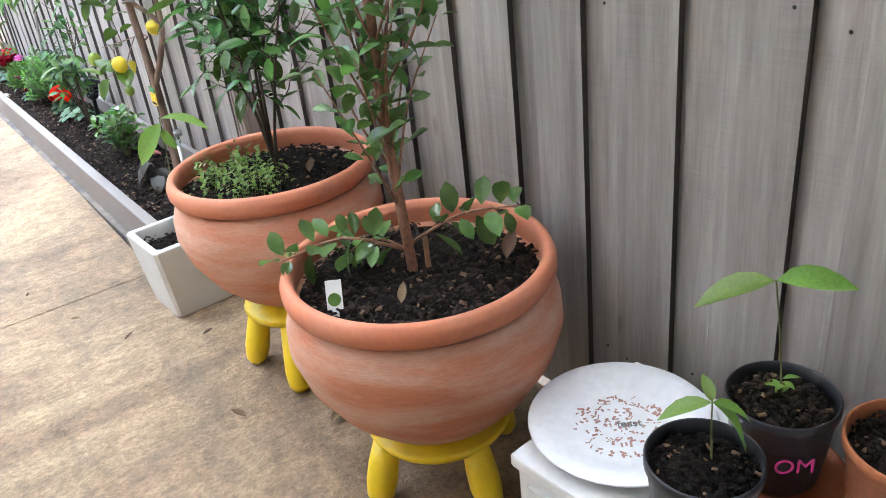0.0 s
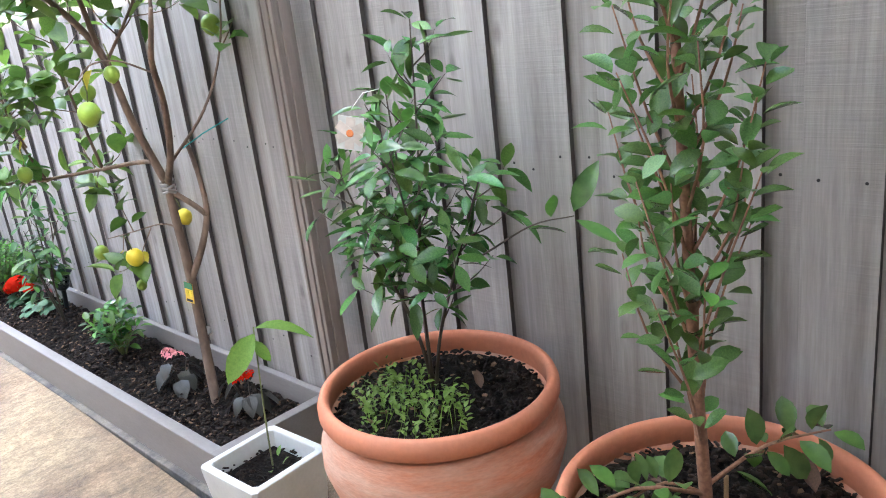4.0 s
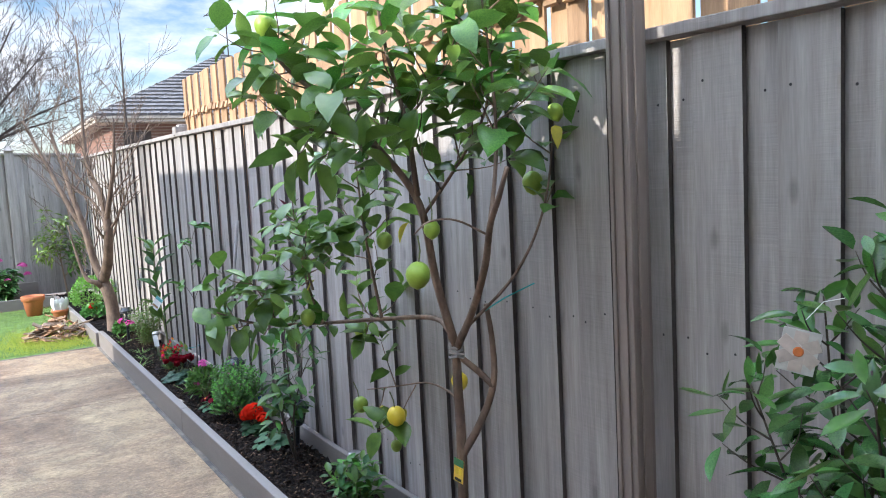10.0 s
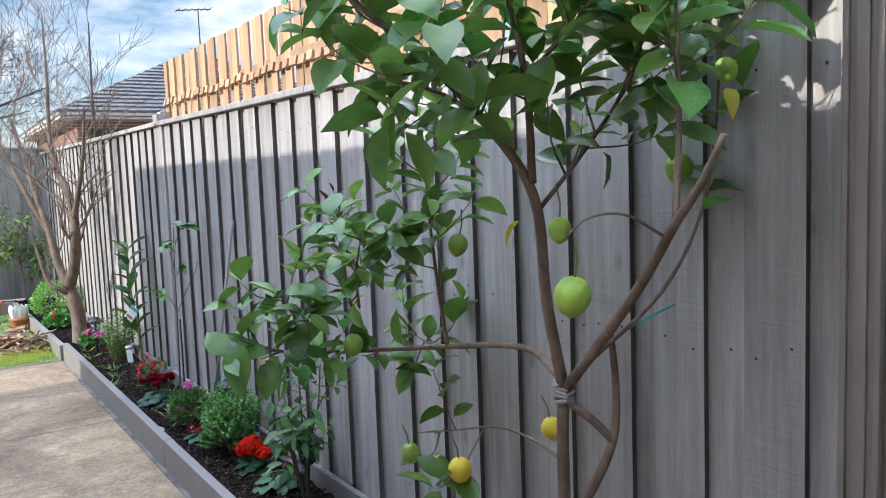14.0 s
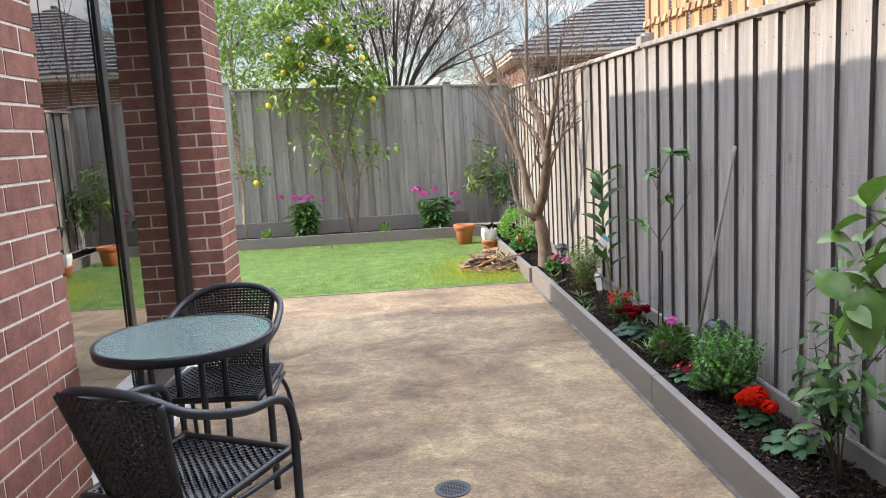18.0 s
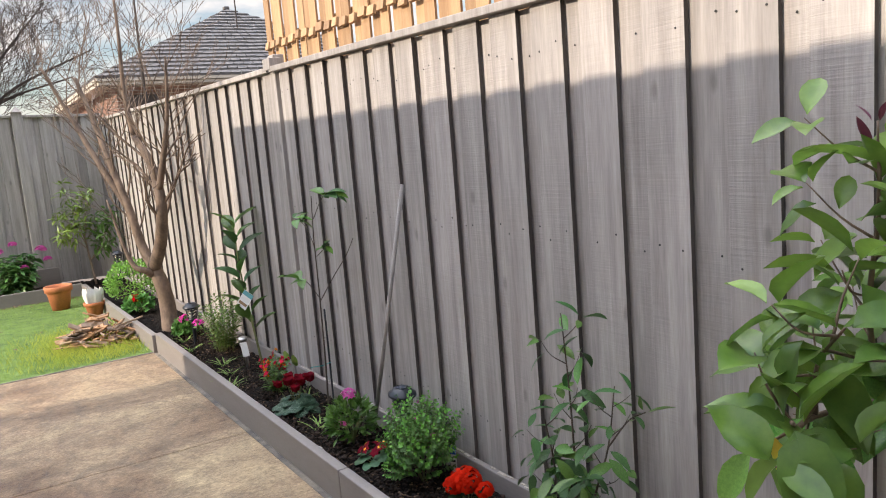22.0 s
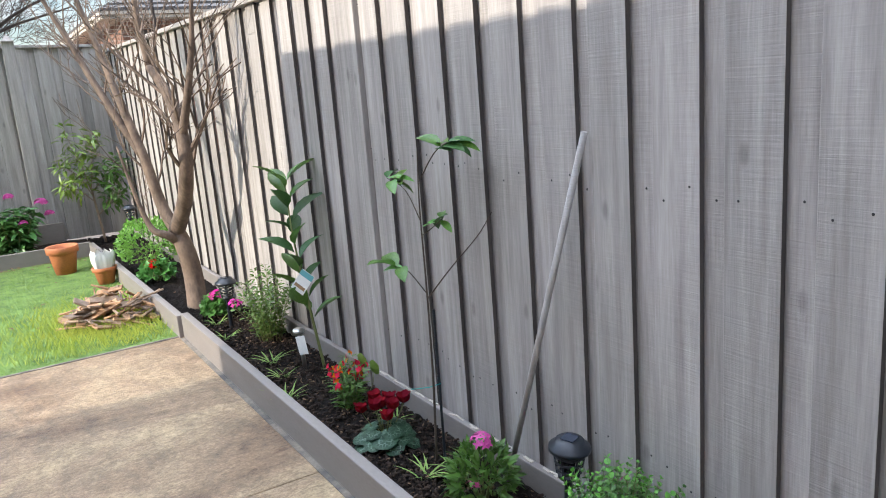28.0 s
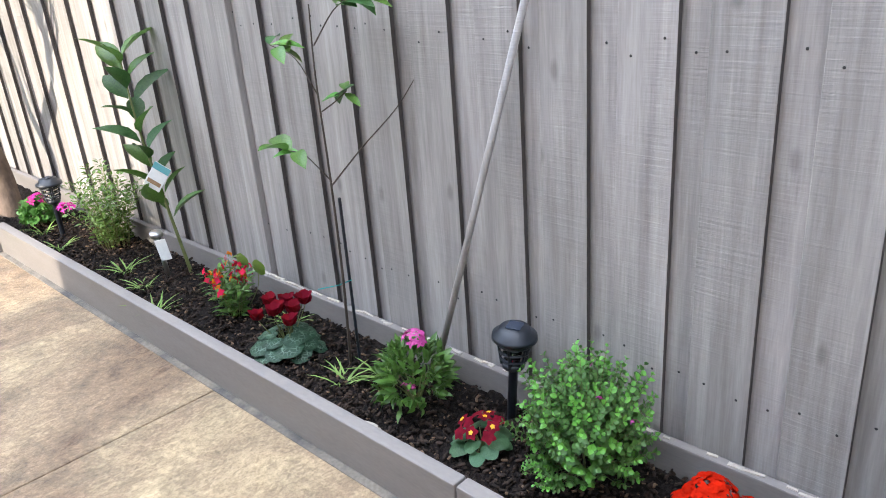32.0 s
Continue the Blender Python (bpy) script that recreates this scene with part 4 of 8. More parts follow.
# the yard's near end, behind the walker: unseen wall added to block light
end_wall = tagged(bm_obj("fence_end", box(-0.5, -2.4, 1.35, 3.6, 0.06, 2.7), M_FENCE), "plain grey wall closing the side passage", "fence", kind="structure")

# ---- plants ----
class Plant:
    """A plant: stems and leaves are parts of one thing. All coordinates are the world's, less the base."""

    def __init__(self, name, base, label, category, stem_mat, seed, group=""):
        self.base = Vector(base)
        self.ob = thing(name, Matrix.Translation(self.base), label, category, group)
        self.r = random.Random(seed)
        self.mat = stem_mat
        self.lv = {}
        self.rest = {}
        self.count = {}

    def stem(self, pts, r0, r1, seg=6, name="stem", n=5, material=None, label=""):
        c = curve_pts(pts, n)
        part(name, add_tube(bmesh.new(), c, r0, r1, seg), material or self.mat, self.ob, label, True)
        return c

    def stems(self, lists, name="twig", seg=5, n=3):
        """Each shoot by itself; past 150 on one plant they are joined."""
        rest = bmesh.new()
        for pts, r0, r1 in lists:
            self.count[name] = self.count.get(name, 0) + 1
            if self.count[name] <= 150:
                part(name, add_tube(bmesh.new(), curve_pts(pts, n), r0, r1, seg), self.mat, self.ob, "", True)
            else:
                add_tube(rest, curve_pts(pts, n), r0, r1, seg)
        if rest.verts:
            part("fine_" + name, rest, self.mat, self.ob, "", True)["kind"] = "stuff"
        else:
            rest.free()

    def leaf(self, me, at, way, up, size, twist=0.0):
        """Three hundred leaves stand singly, those past that are joined."""
        self.count["leaf"] = self.count.get("leaf", 0) + 1
        m = aim(at, way, up, size, twist)
        if self.count["leaf"] <= 300:
            piece("leaf", me, self.ob, m)
        else:
            if me.name not in self.rest:
                self.rest[me.name] = (Leaves(), me.materials[0], ([v.co[:] for v in me.vertices], [tuple(p.vertices) for p in me.polygons]))
            self.rest[me.name][0].add(m, self.rest[me.name][2])

    def along(self, c, meshes, size, gap, start=0.15, out=0.9, lift=0.25, joined=None, end=True, stalk=0.01, droop=0.0):
        """Leaves along a stem, turning about it."""
        r = self.r
        length = sum((b - a).length for a, b in zip(c, c[1:]))
        d, want, ang = 0.0, length * start, r.uniform(0, 6)
        spots = []
        for a, b in zip(c, c[1:]):
            seg = (b - a).length
            while want <= d + seg and seg > 1e-9:
                spots.append((a.lerp(b, (want - d) / seg), (b - a).normalized()))
                want += gap * r.uniform(0.7, 1.3)
            d += seg
        if end:
            spots += [(c[-1], (c[-1] - c[-2]).normalized())] * 2
        for k, (p, t) in enumerate(spots):
            ang += 2.4 + r.uniform(-0.4, 0.4)
            o = t.orthogonal().normalized()
            o = (o * math.cos(ang) + t.cross(o) * math.sin(ang))
            w = (t * (1 - out) * r.uniform(0.5, 1.5) + o * out + Vector((0, 0, lift - droop * r.random()))).normalized()
            up = Vector((0, 0, 1)) + o * r.uniform(-0.5, 0.2) + Vector((r.uniform(-0.4, 0.4) - 0.15, r.uniform(-0.4, 0.4), 0))
            s = size * r.uniform(0.65, 1.2)
            if joined is None:
                self.leaf(r.choice(meshes), p + o * stalk, w, up, s, r.uniform(-0.4, 0.4))
            else:
                self.lv.setdefault(joined, Leaves()).add(aim(p + o * stalk, w, up, s, r.uniform(-0.4, 0.4)), r.choice(meshes))

    def done(self, mats):
        for name, lv in self.lv.items():
            m, label = mats[name]
            lv.link(name, m, self.ob, label)
        for lv, m, g in self.rest.values():
            lv.link("leafage", m, self.ob, "", "stuff")
        return self.ob


def sub_branches(r, c, n, length, r0, start, stop, up, spread=1.0):
    """Side shoots off a stem curve."""
    out = []
    for k in range(n):
        f = start + (stop - start) * (k + r.uniform(0.1, 0.9)) / n
        i = min(len(c) - 2, int(f * (len(c) - 1)))
        p, t = c[i], (c[i + 1] - c[i]).normalized()
        ang = k * 2.4 + r.uniform(-0.5, 0.5)
        o = t.orthogonal().normalized()
        o = o * math.cos(ang) + t.cross(o) * math.sin(ang)
        L = length(f) * r.uniform(0.8, 1.15)
        w = (o * spread + t * up).normalized()
        q = p + w * L * 0.5 + Vector((r.uniform(-1, 1), r.uniform(-1, 1), r.uniform(0, 1))) * L * 0.06
        e = p + w * L * 0.85 + Vector((0, 0, L * 0.22))
        out.append(([p, q, e], r0, r0 * 0.35))
    return out


LF_FIC = [leaf_mesh("ficus_leaf", M_LEAF_FIC, width=0.58, curl=0.15, fold=0.20, tip=0.86, full=0.65), leaf_mesh("ficus_leaf", M_LEAF_FIC, width=0.54, curl=-0.12, fold=0.25, tip=0.84, full=0.65),
          leaf_mesh("ficus_leaf", M_LEAF_MID, width=0.56, curl=0.3, fold=0.15, tip=0.88, full=0.65)]
LF_CAM = [leaf_mesh("camellia_leaf", M_LEAF_CAM, width=0.40, curl=0.2, fold=0.18, tip=1.05), leaf_mesh("camellia_leaf", M_LEAF_CAM, width=0.36, curl=0.35, fold=0.12, tip=1.1),
          leaf_mesh("camellia_leaf", M_LEAF_MID, width=0.38, curl=-0.1, fold=0.2, tip=1.0)]
LF_LEM = [leaf_mesh("lemon_leaf", M_LEAF_LEM, width=0.66, curl=0.35, fold=0.18, tip=1.1, wave=0.6), leaf_mesh("lemon_leaf", M_LEAF_LEM, width=0.62, curl=0.1, fold=0.25, tip=1.05, wave=0.4),
          leaf_mesh("lemon_leaf", M_LEAF_MID, width=0.60, curl=0.5, fold=0.12, tip=1.1, wave=0.8), leaf_mesh("lemon_leaf", M_LEAF_NEW, width=0.45, curl=0.2, fold=0.3, tip=1.0, wave=0.5)]
LF_YEL = [leaf_mesh("yellow_leaf", M_LEAF_YEL, width=0.5, curl=0.5, fold=0.2)]
LF_NEW = [leaf_mesh("young_leaf", M_LEAF_NEW, width=0.42, curl=0.3, fold=0.2, tip=1.1)]
LF_MID = [leaf_mesh("sapling_leaf", M_LEAF_MID, width=0.46, curl=0.3, fold=0.22, tip=1.05), leaf_mesh("sapling_leaf", M_LEAF_YC, width=0.46, curl=0.35, fold=0.2, tip=1.05), leaf_mesh("sapling_leaf", M_LEAF_LEM, width=0.40, curl=0.15, fold=0.25, tip=1.0)]
LF_PUR = [leaf_mesh("purple_leaf", M_LEAF_PUR, width=0.22, curl=0.2, fold=0.3)]
LF_BRZ = [leaf_mesh("bronze_leaf", M_LEAF_BRZ, width=0.75, curl=0.5, fold=0.1, tip=1.5, wave=0.5)]
G_LONG, G_OVAL, G_ROUND, G_NARROW = leaf_geom(0.36, 0.25, 0.2, n=3), leaf_geom(0.55, 0.2, 0.2, n=3), leaf_geom(0.95, 0.25, 0.12, 1.5, n=4), leaf_geom(0.16, 0.3, 0.1, n=2)


def ball_bush(p, centre, rx, rz, n, geom, size, name, fill=0.35, up=0.5):
    """Leaves set on and within an uneven dome."""
    r = p.r
    lv = p.lv.setdefault(name, Leaves())
    for _ in range(n):
        a, s = r.uniform(0, 2 * math.pi), r.uniform(-0.55, 1.0)
        k = 1 - fill * r.random() ** 2
        d = Vector((math.cos(a) * math.sqrt(max(0, 1 - s * s)), math.sin(a) * math.sqrt(max(0, 1 - s * s)), s))
        k *= 1 + 0.20 * noise.noise(d * 2.3 + p.base)
        at = Vector(centre) + Vector((d.x * rx, d.y * rx, d.z * rz)) * k
        w = (d + Vector((r.uniform(-0.6, 0.6), r.uniform(-0.6, 0.6), up + r.uniform(-0.4, 0.4)))).normalized()
        lv.add(aim(at, w, d + Vector((0, 0, 0.6)), size * r.uniform(0.6, 1.25), r.uniform(-0.6, 0.6)), geom)


def floret(lv, at, normal, size, petals=4, geom=G_OVAL, r=random):
    n = Vector(normal).normalized()
    o = n.orthogonal().normalized()
    a0 = r.uniform(0, 6)
    for k in range(petals):
        a = a0 + 2 * math.pi * k / petals
        w = o * math.cos(a) + n.cross(o) * math.sin(a) + n * 0.25
        lv.add(aim(at, w, n, size), geom)


def flower_head(p, centre, rx, rz, n, size, name, petals=4, geom=G_OVAL, low=-0.1):
    lv = p.lv.setdefault(name, Leaves())
    for _ in range(n):
        a, s = p.r.uniform(0, 2 * math.pi), p.r.uniform(low, 1)
        q = math.sqrt(max(0, 1 - s * s))
        d = Vector((math.cos(a) * q, math.sin(a) * q, s))
        floret(lv, Vector(centre) + Vector((d.x * rx, d.y * rx, d.z * rz)) * p.r.uniform(0.85, 1.05), d + Vector((0, 0, 0.5)), size * p.r.uniform(0.8, 1.2), petals, geom, p.r)


# ficus in the front pot
fic = Plant("ficus_tree", (0.767, 1.240, 0.545), "young weeping fig with glossy leaves and reddish trunk, potted", "tree", M_BARKF, 11)
tr = fic.stem([(0, 0, -0.02), (-0.005, 0.02, 0.33), (0.01, 0.04, 0.62), (0.02, 0.06, 1.0), (0.03, 0.07, 1.4)], 0.0125, 0.006, 9, "trunk", 8)
sb = sub_branches(fic.r, tr, 42, lambda f: 0.36 - 0.14 * f, 0.0035, 0.12, 0.98, 1.9)
fic.stems(sb, "branch")
for pts, a, b in sb:
    fic.along(curve_pts(pts, 4), LF_FIC, 0.058, 0.026, 0.15, 0.75, 0.25)
low = [([(0, 0, 0.06), (-0.12, 0.08, 0.11), (-0.24, 0.16, 0.07)], 0.005, 0.002), ([(0, 0.01, 0.07), (0.10, -0.06, 0.13), (0.20, -0.14, 0.14)], 0.005, 0.002), ([(0, 0, 0.06), (-0.05, 0.06, 0.09), (-0.10, 0.12, 0.05)], 0.004, 0.002)]
fic.stems(low, "branch")
for pts, a, b in low:
    fic.along(curve_pts(pts, 5), LF_FIC, 0.066, 0.014, 0.25, 0.8, 0.1)
part("stake", box(0.028, -0.02, 0.03, 0.012, 0.004, 0.12), M_RAWWOOD, fic.ob, "split wooden stake")
fic.done({})

# camellia in the second pot
cam2 = Plant("camellia_bush", (0.79, 1.975, 0.592), "bushy camellia with dark glossy leaves in a terracotta pot", "shrub", M_DSTEM, 12)
for pts in ([(0, 0, 0), (0.0, 0.0, 0.3), (0.03, -0.02, 0.66), (0.05, -0.03, 1.0)], [(0.006, 0.006, 0), (-0.015, 0.03, 0.20), (-0.05, 0.11, 0.42), (-0.07, 0.20, 0.66)],
            [(0, -0.006, 0), (0.012, -0.04, 0.18), (0.03, -0.13, 0.42), (0.06, -0.20, 0.62)], [(-0.004, 0, 0), (-0.02, -0.02, 0.22), (-0.08, -0.08, 0.48), (-0.12, -0.08, 0.74)],
            [(0, 0.004, 0.02), (0.02, 0.025, 0.26), (0.06, 0.09, 0.52), (0.08, 0.13, 0.82)]):
    c = cam2.stem(pts, 0.0065, 0.002, 6, "stem", 6)
    sb = sub_branches(cam2.r, c, 11, lambda f: 0.22 - 0.10 * f, 0.0025, 0.40, 0.97, 0.7)
    cam2.stems(sb, "branch", 4)
    for q, a, b in sb:
        cam2.along(curve_pts(q, 4), LF_CAM, 0.088, 0.027, 0.2, 0.8, 0.2, droop=0.3)
    cam2.along(c, LF_CAM, 0.09, 0.10, 0.4, 0.8, 0.1)
far = cam2.stem([(0.04, -0.2, 0.42), (0.08, -0.33, 0.5), (0.1, -0.44, 0.53)], 0.003, 0.0015, 5, "branch", 5)
cam2.along(far, LF_CAM, 0.11, 0.09, 0.5, 0.6, 0.0)
cam2.done({})
cam2.ob.matrix_basis = Matrix.Translation(cam2.base) @ Matrix.Diagonal((0.90, 0.90, 0.90, 1))

# lemon tree by the steel post
lem = Plant("lemon_tree", (0.89, 3.45, 0.06), "young lemon tree with green and yellow fruit in the garden bed", "tree", M_BARKL, 13)
B = lem.base
def W(*pts):
    return [Vector(p) - B for p in pts]
lem.stem(W((0.89, 3.45, 0.04), (0.90, 3.46, 0.3), (0.905, 3.46, 0.52), (0.895, 3.44, 0.72), (0.885, 3.43, 0.88), (0.875, 3.41, 1.01)), 0.021, 0.015, 10, "trunk", 6)
lem.stem(W((0.90, 3.455, 0.60), (0.94, 3.38, 0.74), (0.965, 3.33, 0.88), (0.955, 3.31, 1.02), (0.93, 3.30, 1.16)), 0.015, 0.008, 8, "limb", 6)
lem.stem(W((0.88, 3.42, 0.98), (0.93, 3.36, 0.92), (0.965, 3.33, 0.87)), 0.011, 0.011, 7, "limb", 4)
limbs = [lem.stem(W(*p), a, b, 7, "limb", 5) for p, a, b in (
    (((0.875, 3.41, 1.0), (0.78, 3.36, 1.25), (0.704, 3.309, 1.503), (0.60, 3.36, 1.68), (0.48, 3.42, 1.82), (0.38, 3.48, 1.92), (0.33, 3.55, 2.02)), 0.016, 0.005),
    (((0.875, 3.41, 1.0), (0.84, 3.25, 1.15), (0.76, 3.05, 1.32), (0.68, 2.90, 1.45), (0.66, 2.83, 1.52), (0.655, 2.78, 1.60)), 0.014, 0.006),
    (((0.697, 3.303, 1.53), (0.64, 3.25, 1.75), (0.58, 3.25, 2.0), (0.52, 3.2, 2.32)), 0.010, 0.003),
    (((0.68, 2.90, 1.45), (0.73, 2.93, 1.62), (0.74, 2.94, 1.80), (0.70, 2.92, 2.05)), 0.007, 0.003),
    (((0.86, 3.30, 1.10), (0.95, 3.16, 1.27), (1.02, 3.10, 1.46), (1.06, 3.09, 1.68), (1.065, 3.09, 1.90)), 0.006, 0.002),
    (((0.875, 3.42, 1.03), (0.92, 3.62, 1.07), (0.82, 3.85, 1.05), (0.66, 4.05, 1.03), (0.48, 4.06, 1.05), (0.34, 4.0, 1.09), (0.22, 3.93, 1.15)), 0.011, 0.003),
    (((0.66, 4.05, 1.03), (0.60, 4.04, 1.20), (0.57, 4.01, 1.36), (0.555, 4.0, 1.46)), 0.006, 0.003),
    (((0.90, 3.45, 0.80), (0.98, 3.66, 0.78), (1.00, 3.85, 0.765), (0.94, 4.0, 0.73), (0.873, 4.134, 0.70)), 0.005, 0.002),
    (((0.98, 3.90, 0.75), (0.93, 3.92, 0.66), (0.90, 3.95, 0.56)), 0.003, 0.0015),
    (((0.82, 3.85, 1.05), (0.78, 3.83, 1.25), (0.74, 3.80, 1.45), (0.72, 3.79, 1.72)), 0.007, 0.003),
    (((0.48, 4.06, 1.05), (0.42, 4.02, 1.16), (0.34, 3.93, 1.25)), 0.004, 0.002),
    (((0.60, 3.98, 1.18), (0.53, 3.85, 1.30), (0.50, 3.75, 1.42)), 0.005, 0.002),
    (((0.82, 3.85, 1.05), (0.88, 4.05, 1.02), (0.93, 4.25, 1.02)), 0.004, 0.002),
    (((0.60, 3.36, 1.68), (0.45, 3.30, 1.72), (0.30, 3.27, 1.74)), 0.006, 0.003),
    (((0.715, 3.315, 1.46), (0.78, 3.22, 1.60), (0.84, 3.14, 1.75), (0.86, 3.10, 1.92)), 0.006, 0.003),
    (((0.64, 3.25, 1.75), (0.68, 3.12, 1.86), (0.72, 3.02, 2.0)), 0.005, 0.002))]
lem.stem(W((0.70, 2.93, 1.42), (0.60, 2.94, 1.47), (0.53, 2.96, 1.47), (0.495, 2.982, 1.438)), 0.0035, 0.002, 5, "twig", 5)
for k, c in enumerate(limbs):
    if k in (1,):
        continue
    n = (15, 0, 11, 8, 4, 11, 7, 2, 1, 8, 6, 7, 3, 6, 10, 7)[k]
    sb = sub_branches(lem.r, c, n, lambda f: (0.13 if k in (5, 6, 10, 11) else 0.2), 0.003, (0.45, 0, 0.2, 0.4, 0.5, 0.48, 0.25, 0.75, 0.5, 0.3, 0.2, 0.2, 0.4, 0.2, 0.15, 0.2)[k], 0.98, 0.6)
    lem.stems(sb, "twig", 4)
    for q, a, b in sb:
        lem.along(curve_pts(q, 4), LF_LEM, 0.090 if k in (5, 6, 10, 11) else 0.108, 0.043, 0.2, 0.75, 0.26, droop=0.25)
    if k not in (7, 8):
        lem.along(c, LF_LEM, 0.112, 0.085, 0.5, 0.8, 0.15)
for x, y, z in ((0.66, 3.3, 1.45), (0.88, 4.0, 0.66), (0.283, 4.02, 1.09), (0.40, 3.5, 1.86), (1.04, 3.05, 1.72), (0.95, 3.97, 0.64), (0.6, 3.95, 1.22)):
    lem.leaf(LF_YEL[0], Vector((x, y, z)) - B, (lem.r.uniform(-1, 1), lem.r.uniform(-1, 1), -0.7), (0, 0, 1), 0.07)
sh = lem.stem(W((0.556, 4.0, 1.43), (0.552, 4.0, 1.47), (0.550, 4.0, 1.52)), 0.003, 0.002, 5, "shoot", 4)
lem.along(sh, LF_PUR, 0.055, 0.022, 0.6, 0.6, 0.5)
# fruit hangs on short stalks
G_FRUIT = [(0.0, -0.52), (0.05, -0.5), (0.12, -0.46), (0.27, -0.36), (0.38, -0.18), (0.42, 0.0), (0.39, 0.18), (0.28, 0.35), (0.13, 0.44), (0.0, 0.455)]
for x, y, z, s, m in ((0.495, 2.97, 1.335, 0.078, M_LIME), (0.94, 4.308, 0.926, 0.08, M_LIME), (0.81, 4.075, 0.662, 0.076, M_LIME), (0.877, 3.89, 0.645, 0.09, M_LEMON), (1.0, 3.60, 0.825, 0.075, M_LEMON),
                      (0.90, 3.95, 0.50, 0.055, M_LIME), (1.06, 3.195, 1.55, 0.08, M_LIME), (0.68, 3.20, 1.43, 0.06, M_LIME), (1.05, 3.06, 1.76, 0.06, M_LIME), (0.352, 3.586, 2.075, 0.085, M_LIME),
                      (0.56, 3.95, 1.08, 0.07, M_LIME), (0.80, 3.75, 1.36, 0.07, M_LIME)):
    fr = part("lemon", lathe([(r_ * s, z_ * s) for r_, z_ in G_FRUIT], 18), m, lem.ob, "ripe yellow lemon" if m is M_LEMON else "green unripe lemon", True, pose(*(Vector((x, y, z)) - B), lem.r.uniform(-15, 15), lem.r.uniform(-15, 15), 0))
    part("stalk", add_tube(bmesh.new(), [(0, 0, s * 0.42), (0.004, 0.003, s * 0.42 + 0.03), (0.0, 0.012, s * 0.42 + 0.07)], 0.0022, 0.0022, 5), M_STEM, fr)
for k in range(5):
    a = k * 1.3
    part("tie", add_tube(bmesh.new(), [Vector((0.876 + 0.025 * math.cos(t * 1.05), 3.412 + 0.025 * math.sin(t * 1.05), 0.975 + k * 0.012 + 0.006 * math.sin(t * 2 + a))) - B for t in range(7)], 0.006, 0.006, 5), M_RAG, lem.ob, "grey rag tie")
part("twine", add_tube(bmesh.new(), W((0.90, 3.28, 1.14), (0.98, 3.26, 1.18), (1.07, 3.22, 1.22)), 0.0025, 0.0025, 5), M_TWINE, lem.ob, "teal twine")
tag = part("tag", box(0, 0, 0, 0.0025, 0.045, 0.085), M_TAGY, lem.ob, "yellow and green fruit label", m=pose(*(Vector((0.875, 3.435, 0.565)) - B), 8, 0, 12))
part("tag_header", box(-0.002, 0, 0.03, 0.0025, 0.045, 0.026), M_TAGG, tag)
part("print_bar", box(-0.002, 0, -0.033, 0.002, 0.032, 0.01), M_INK, tag)
for dy in (-0.009, 0.008):
    part("lemon_picture", box(-0.002, dy, -0.002, 0.002, 0.013, 0.024, 0.0008), M_LEMON, tag)
lem.done({})

# ---- pots by the fence ----
def soil_disc(parent, r, z, seed, n=500, material=None, chip=0.014):
    rr = random.Random(seed)
    bm = bmesh.new()
    rings = [[bm.verts.new((0, 0, z + 0.012))]]
    for i in range(1, 13):
        q = r * i / 12
        rings.append([bm.verts.new((q * math.cos(k * math.pi / 18), q * math.sin(k * math.pi / 18), z + 0.012 * (1 - i / 12) + rr.uniform(-0.006, 0.006))) for k in range(36)])
    for k in range(36):
        bm.faces.new((rings[0][0], rings[1][k], rings[1][(k + 1) % 36]))
    for a, b in zip(rings[1:], rings[2:]):
        for k in range(36):
            bm.faces.new((a[k], b[k], b[(k + 1) % 36], a[(k + 1) % 36]))
    s = part("soil", bm, M_SOIL, parent, "dark potting mix", True)
    lv, lp = Leaves(), Leaves()
    geom = ([(-0.5, -0.2, 0), (0.5, -0.25, 0), (0.45, 0.2, 0), (-0.4, 0.25, 0), (-0.4, -0.15, 0.25), (0.42, -0.2, 0.2), (0.4, 0.15, 0.25), (-0.45, 0.2, 0.22)],
            [(4, 5, 6, 7), (0, 1, 5, 4), (1, 2, 6, 5), (2, 3, 7, 6), (3, 0, 4, 7)])
    for k in range(n):
        a, q = rr.uniform(0, 6.283), r * math.sqrt(rr.random()) * 0.97
        m = Matrix.Translation((q * math.cos(a), q * math.sin(a), z + 0.004 + rr.uniform(0, 0.012))) @ Euler((rr.uniform(-0.5, 0.5), rr.uniform(-0.5, 0.5), rr.uniform(0, 6.28))).to_matrix().to_4x4() @ Matrix.Diagonal([chip * rr.uniform(0.4, 1.5)] * 3 + [1])
        (lp if k % 16 == 0 else lv).add(m, geom)
    lv.link("bark_mulch", M_BARK_CHIP, s, kind="stuff")
    lp.link("pale_mulch", M_DRYLEAF, s, kind="stuff")
    return s


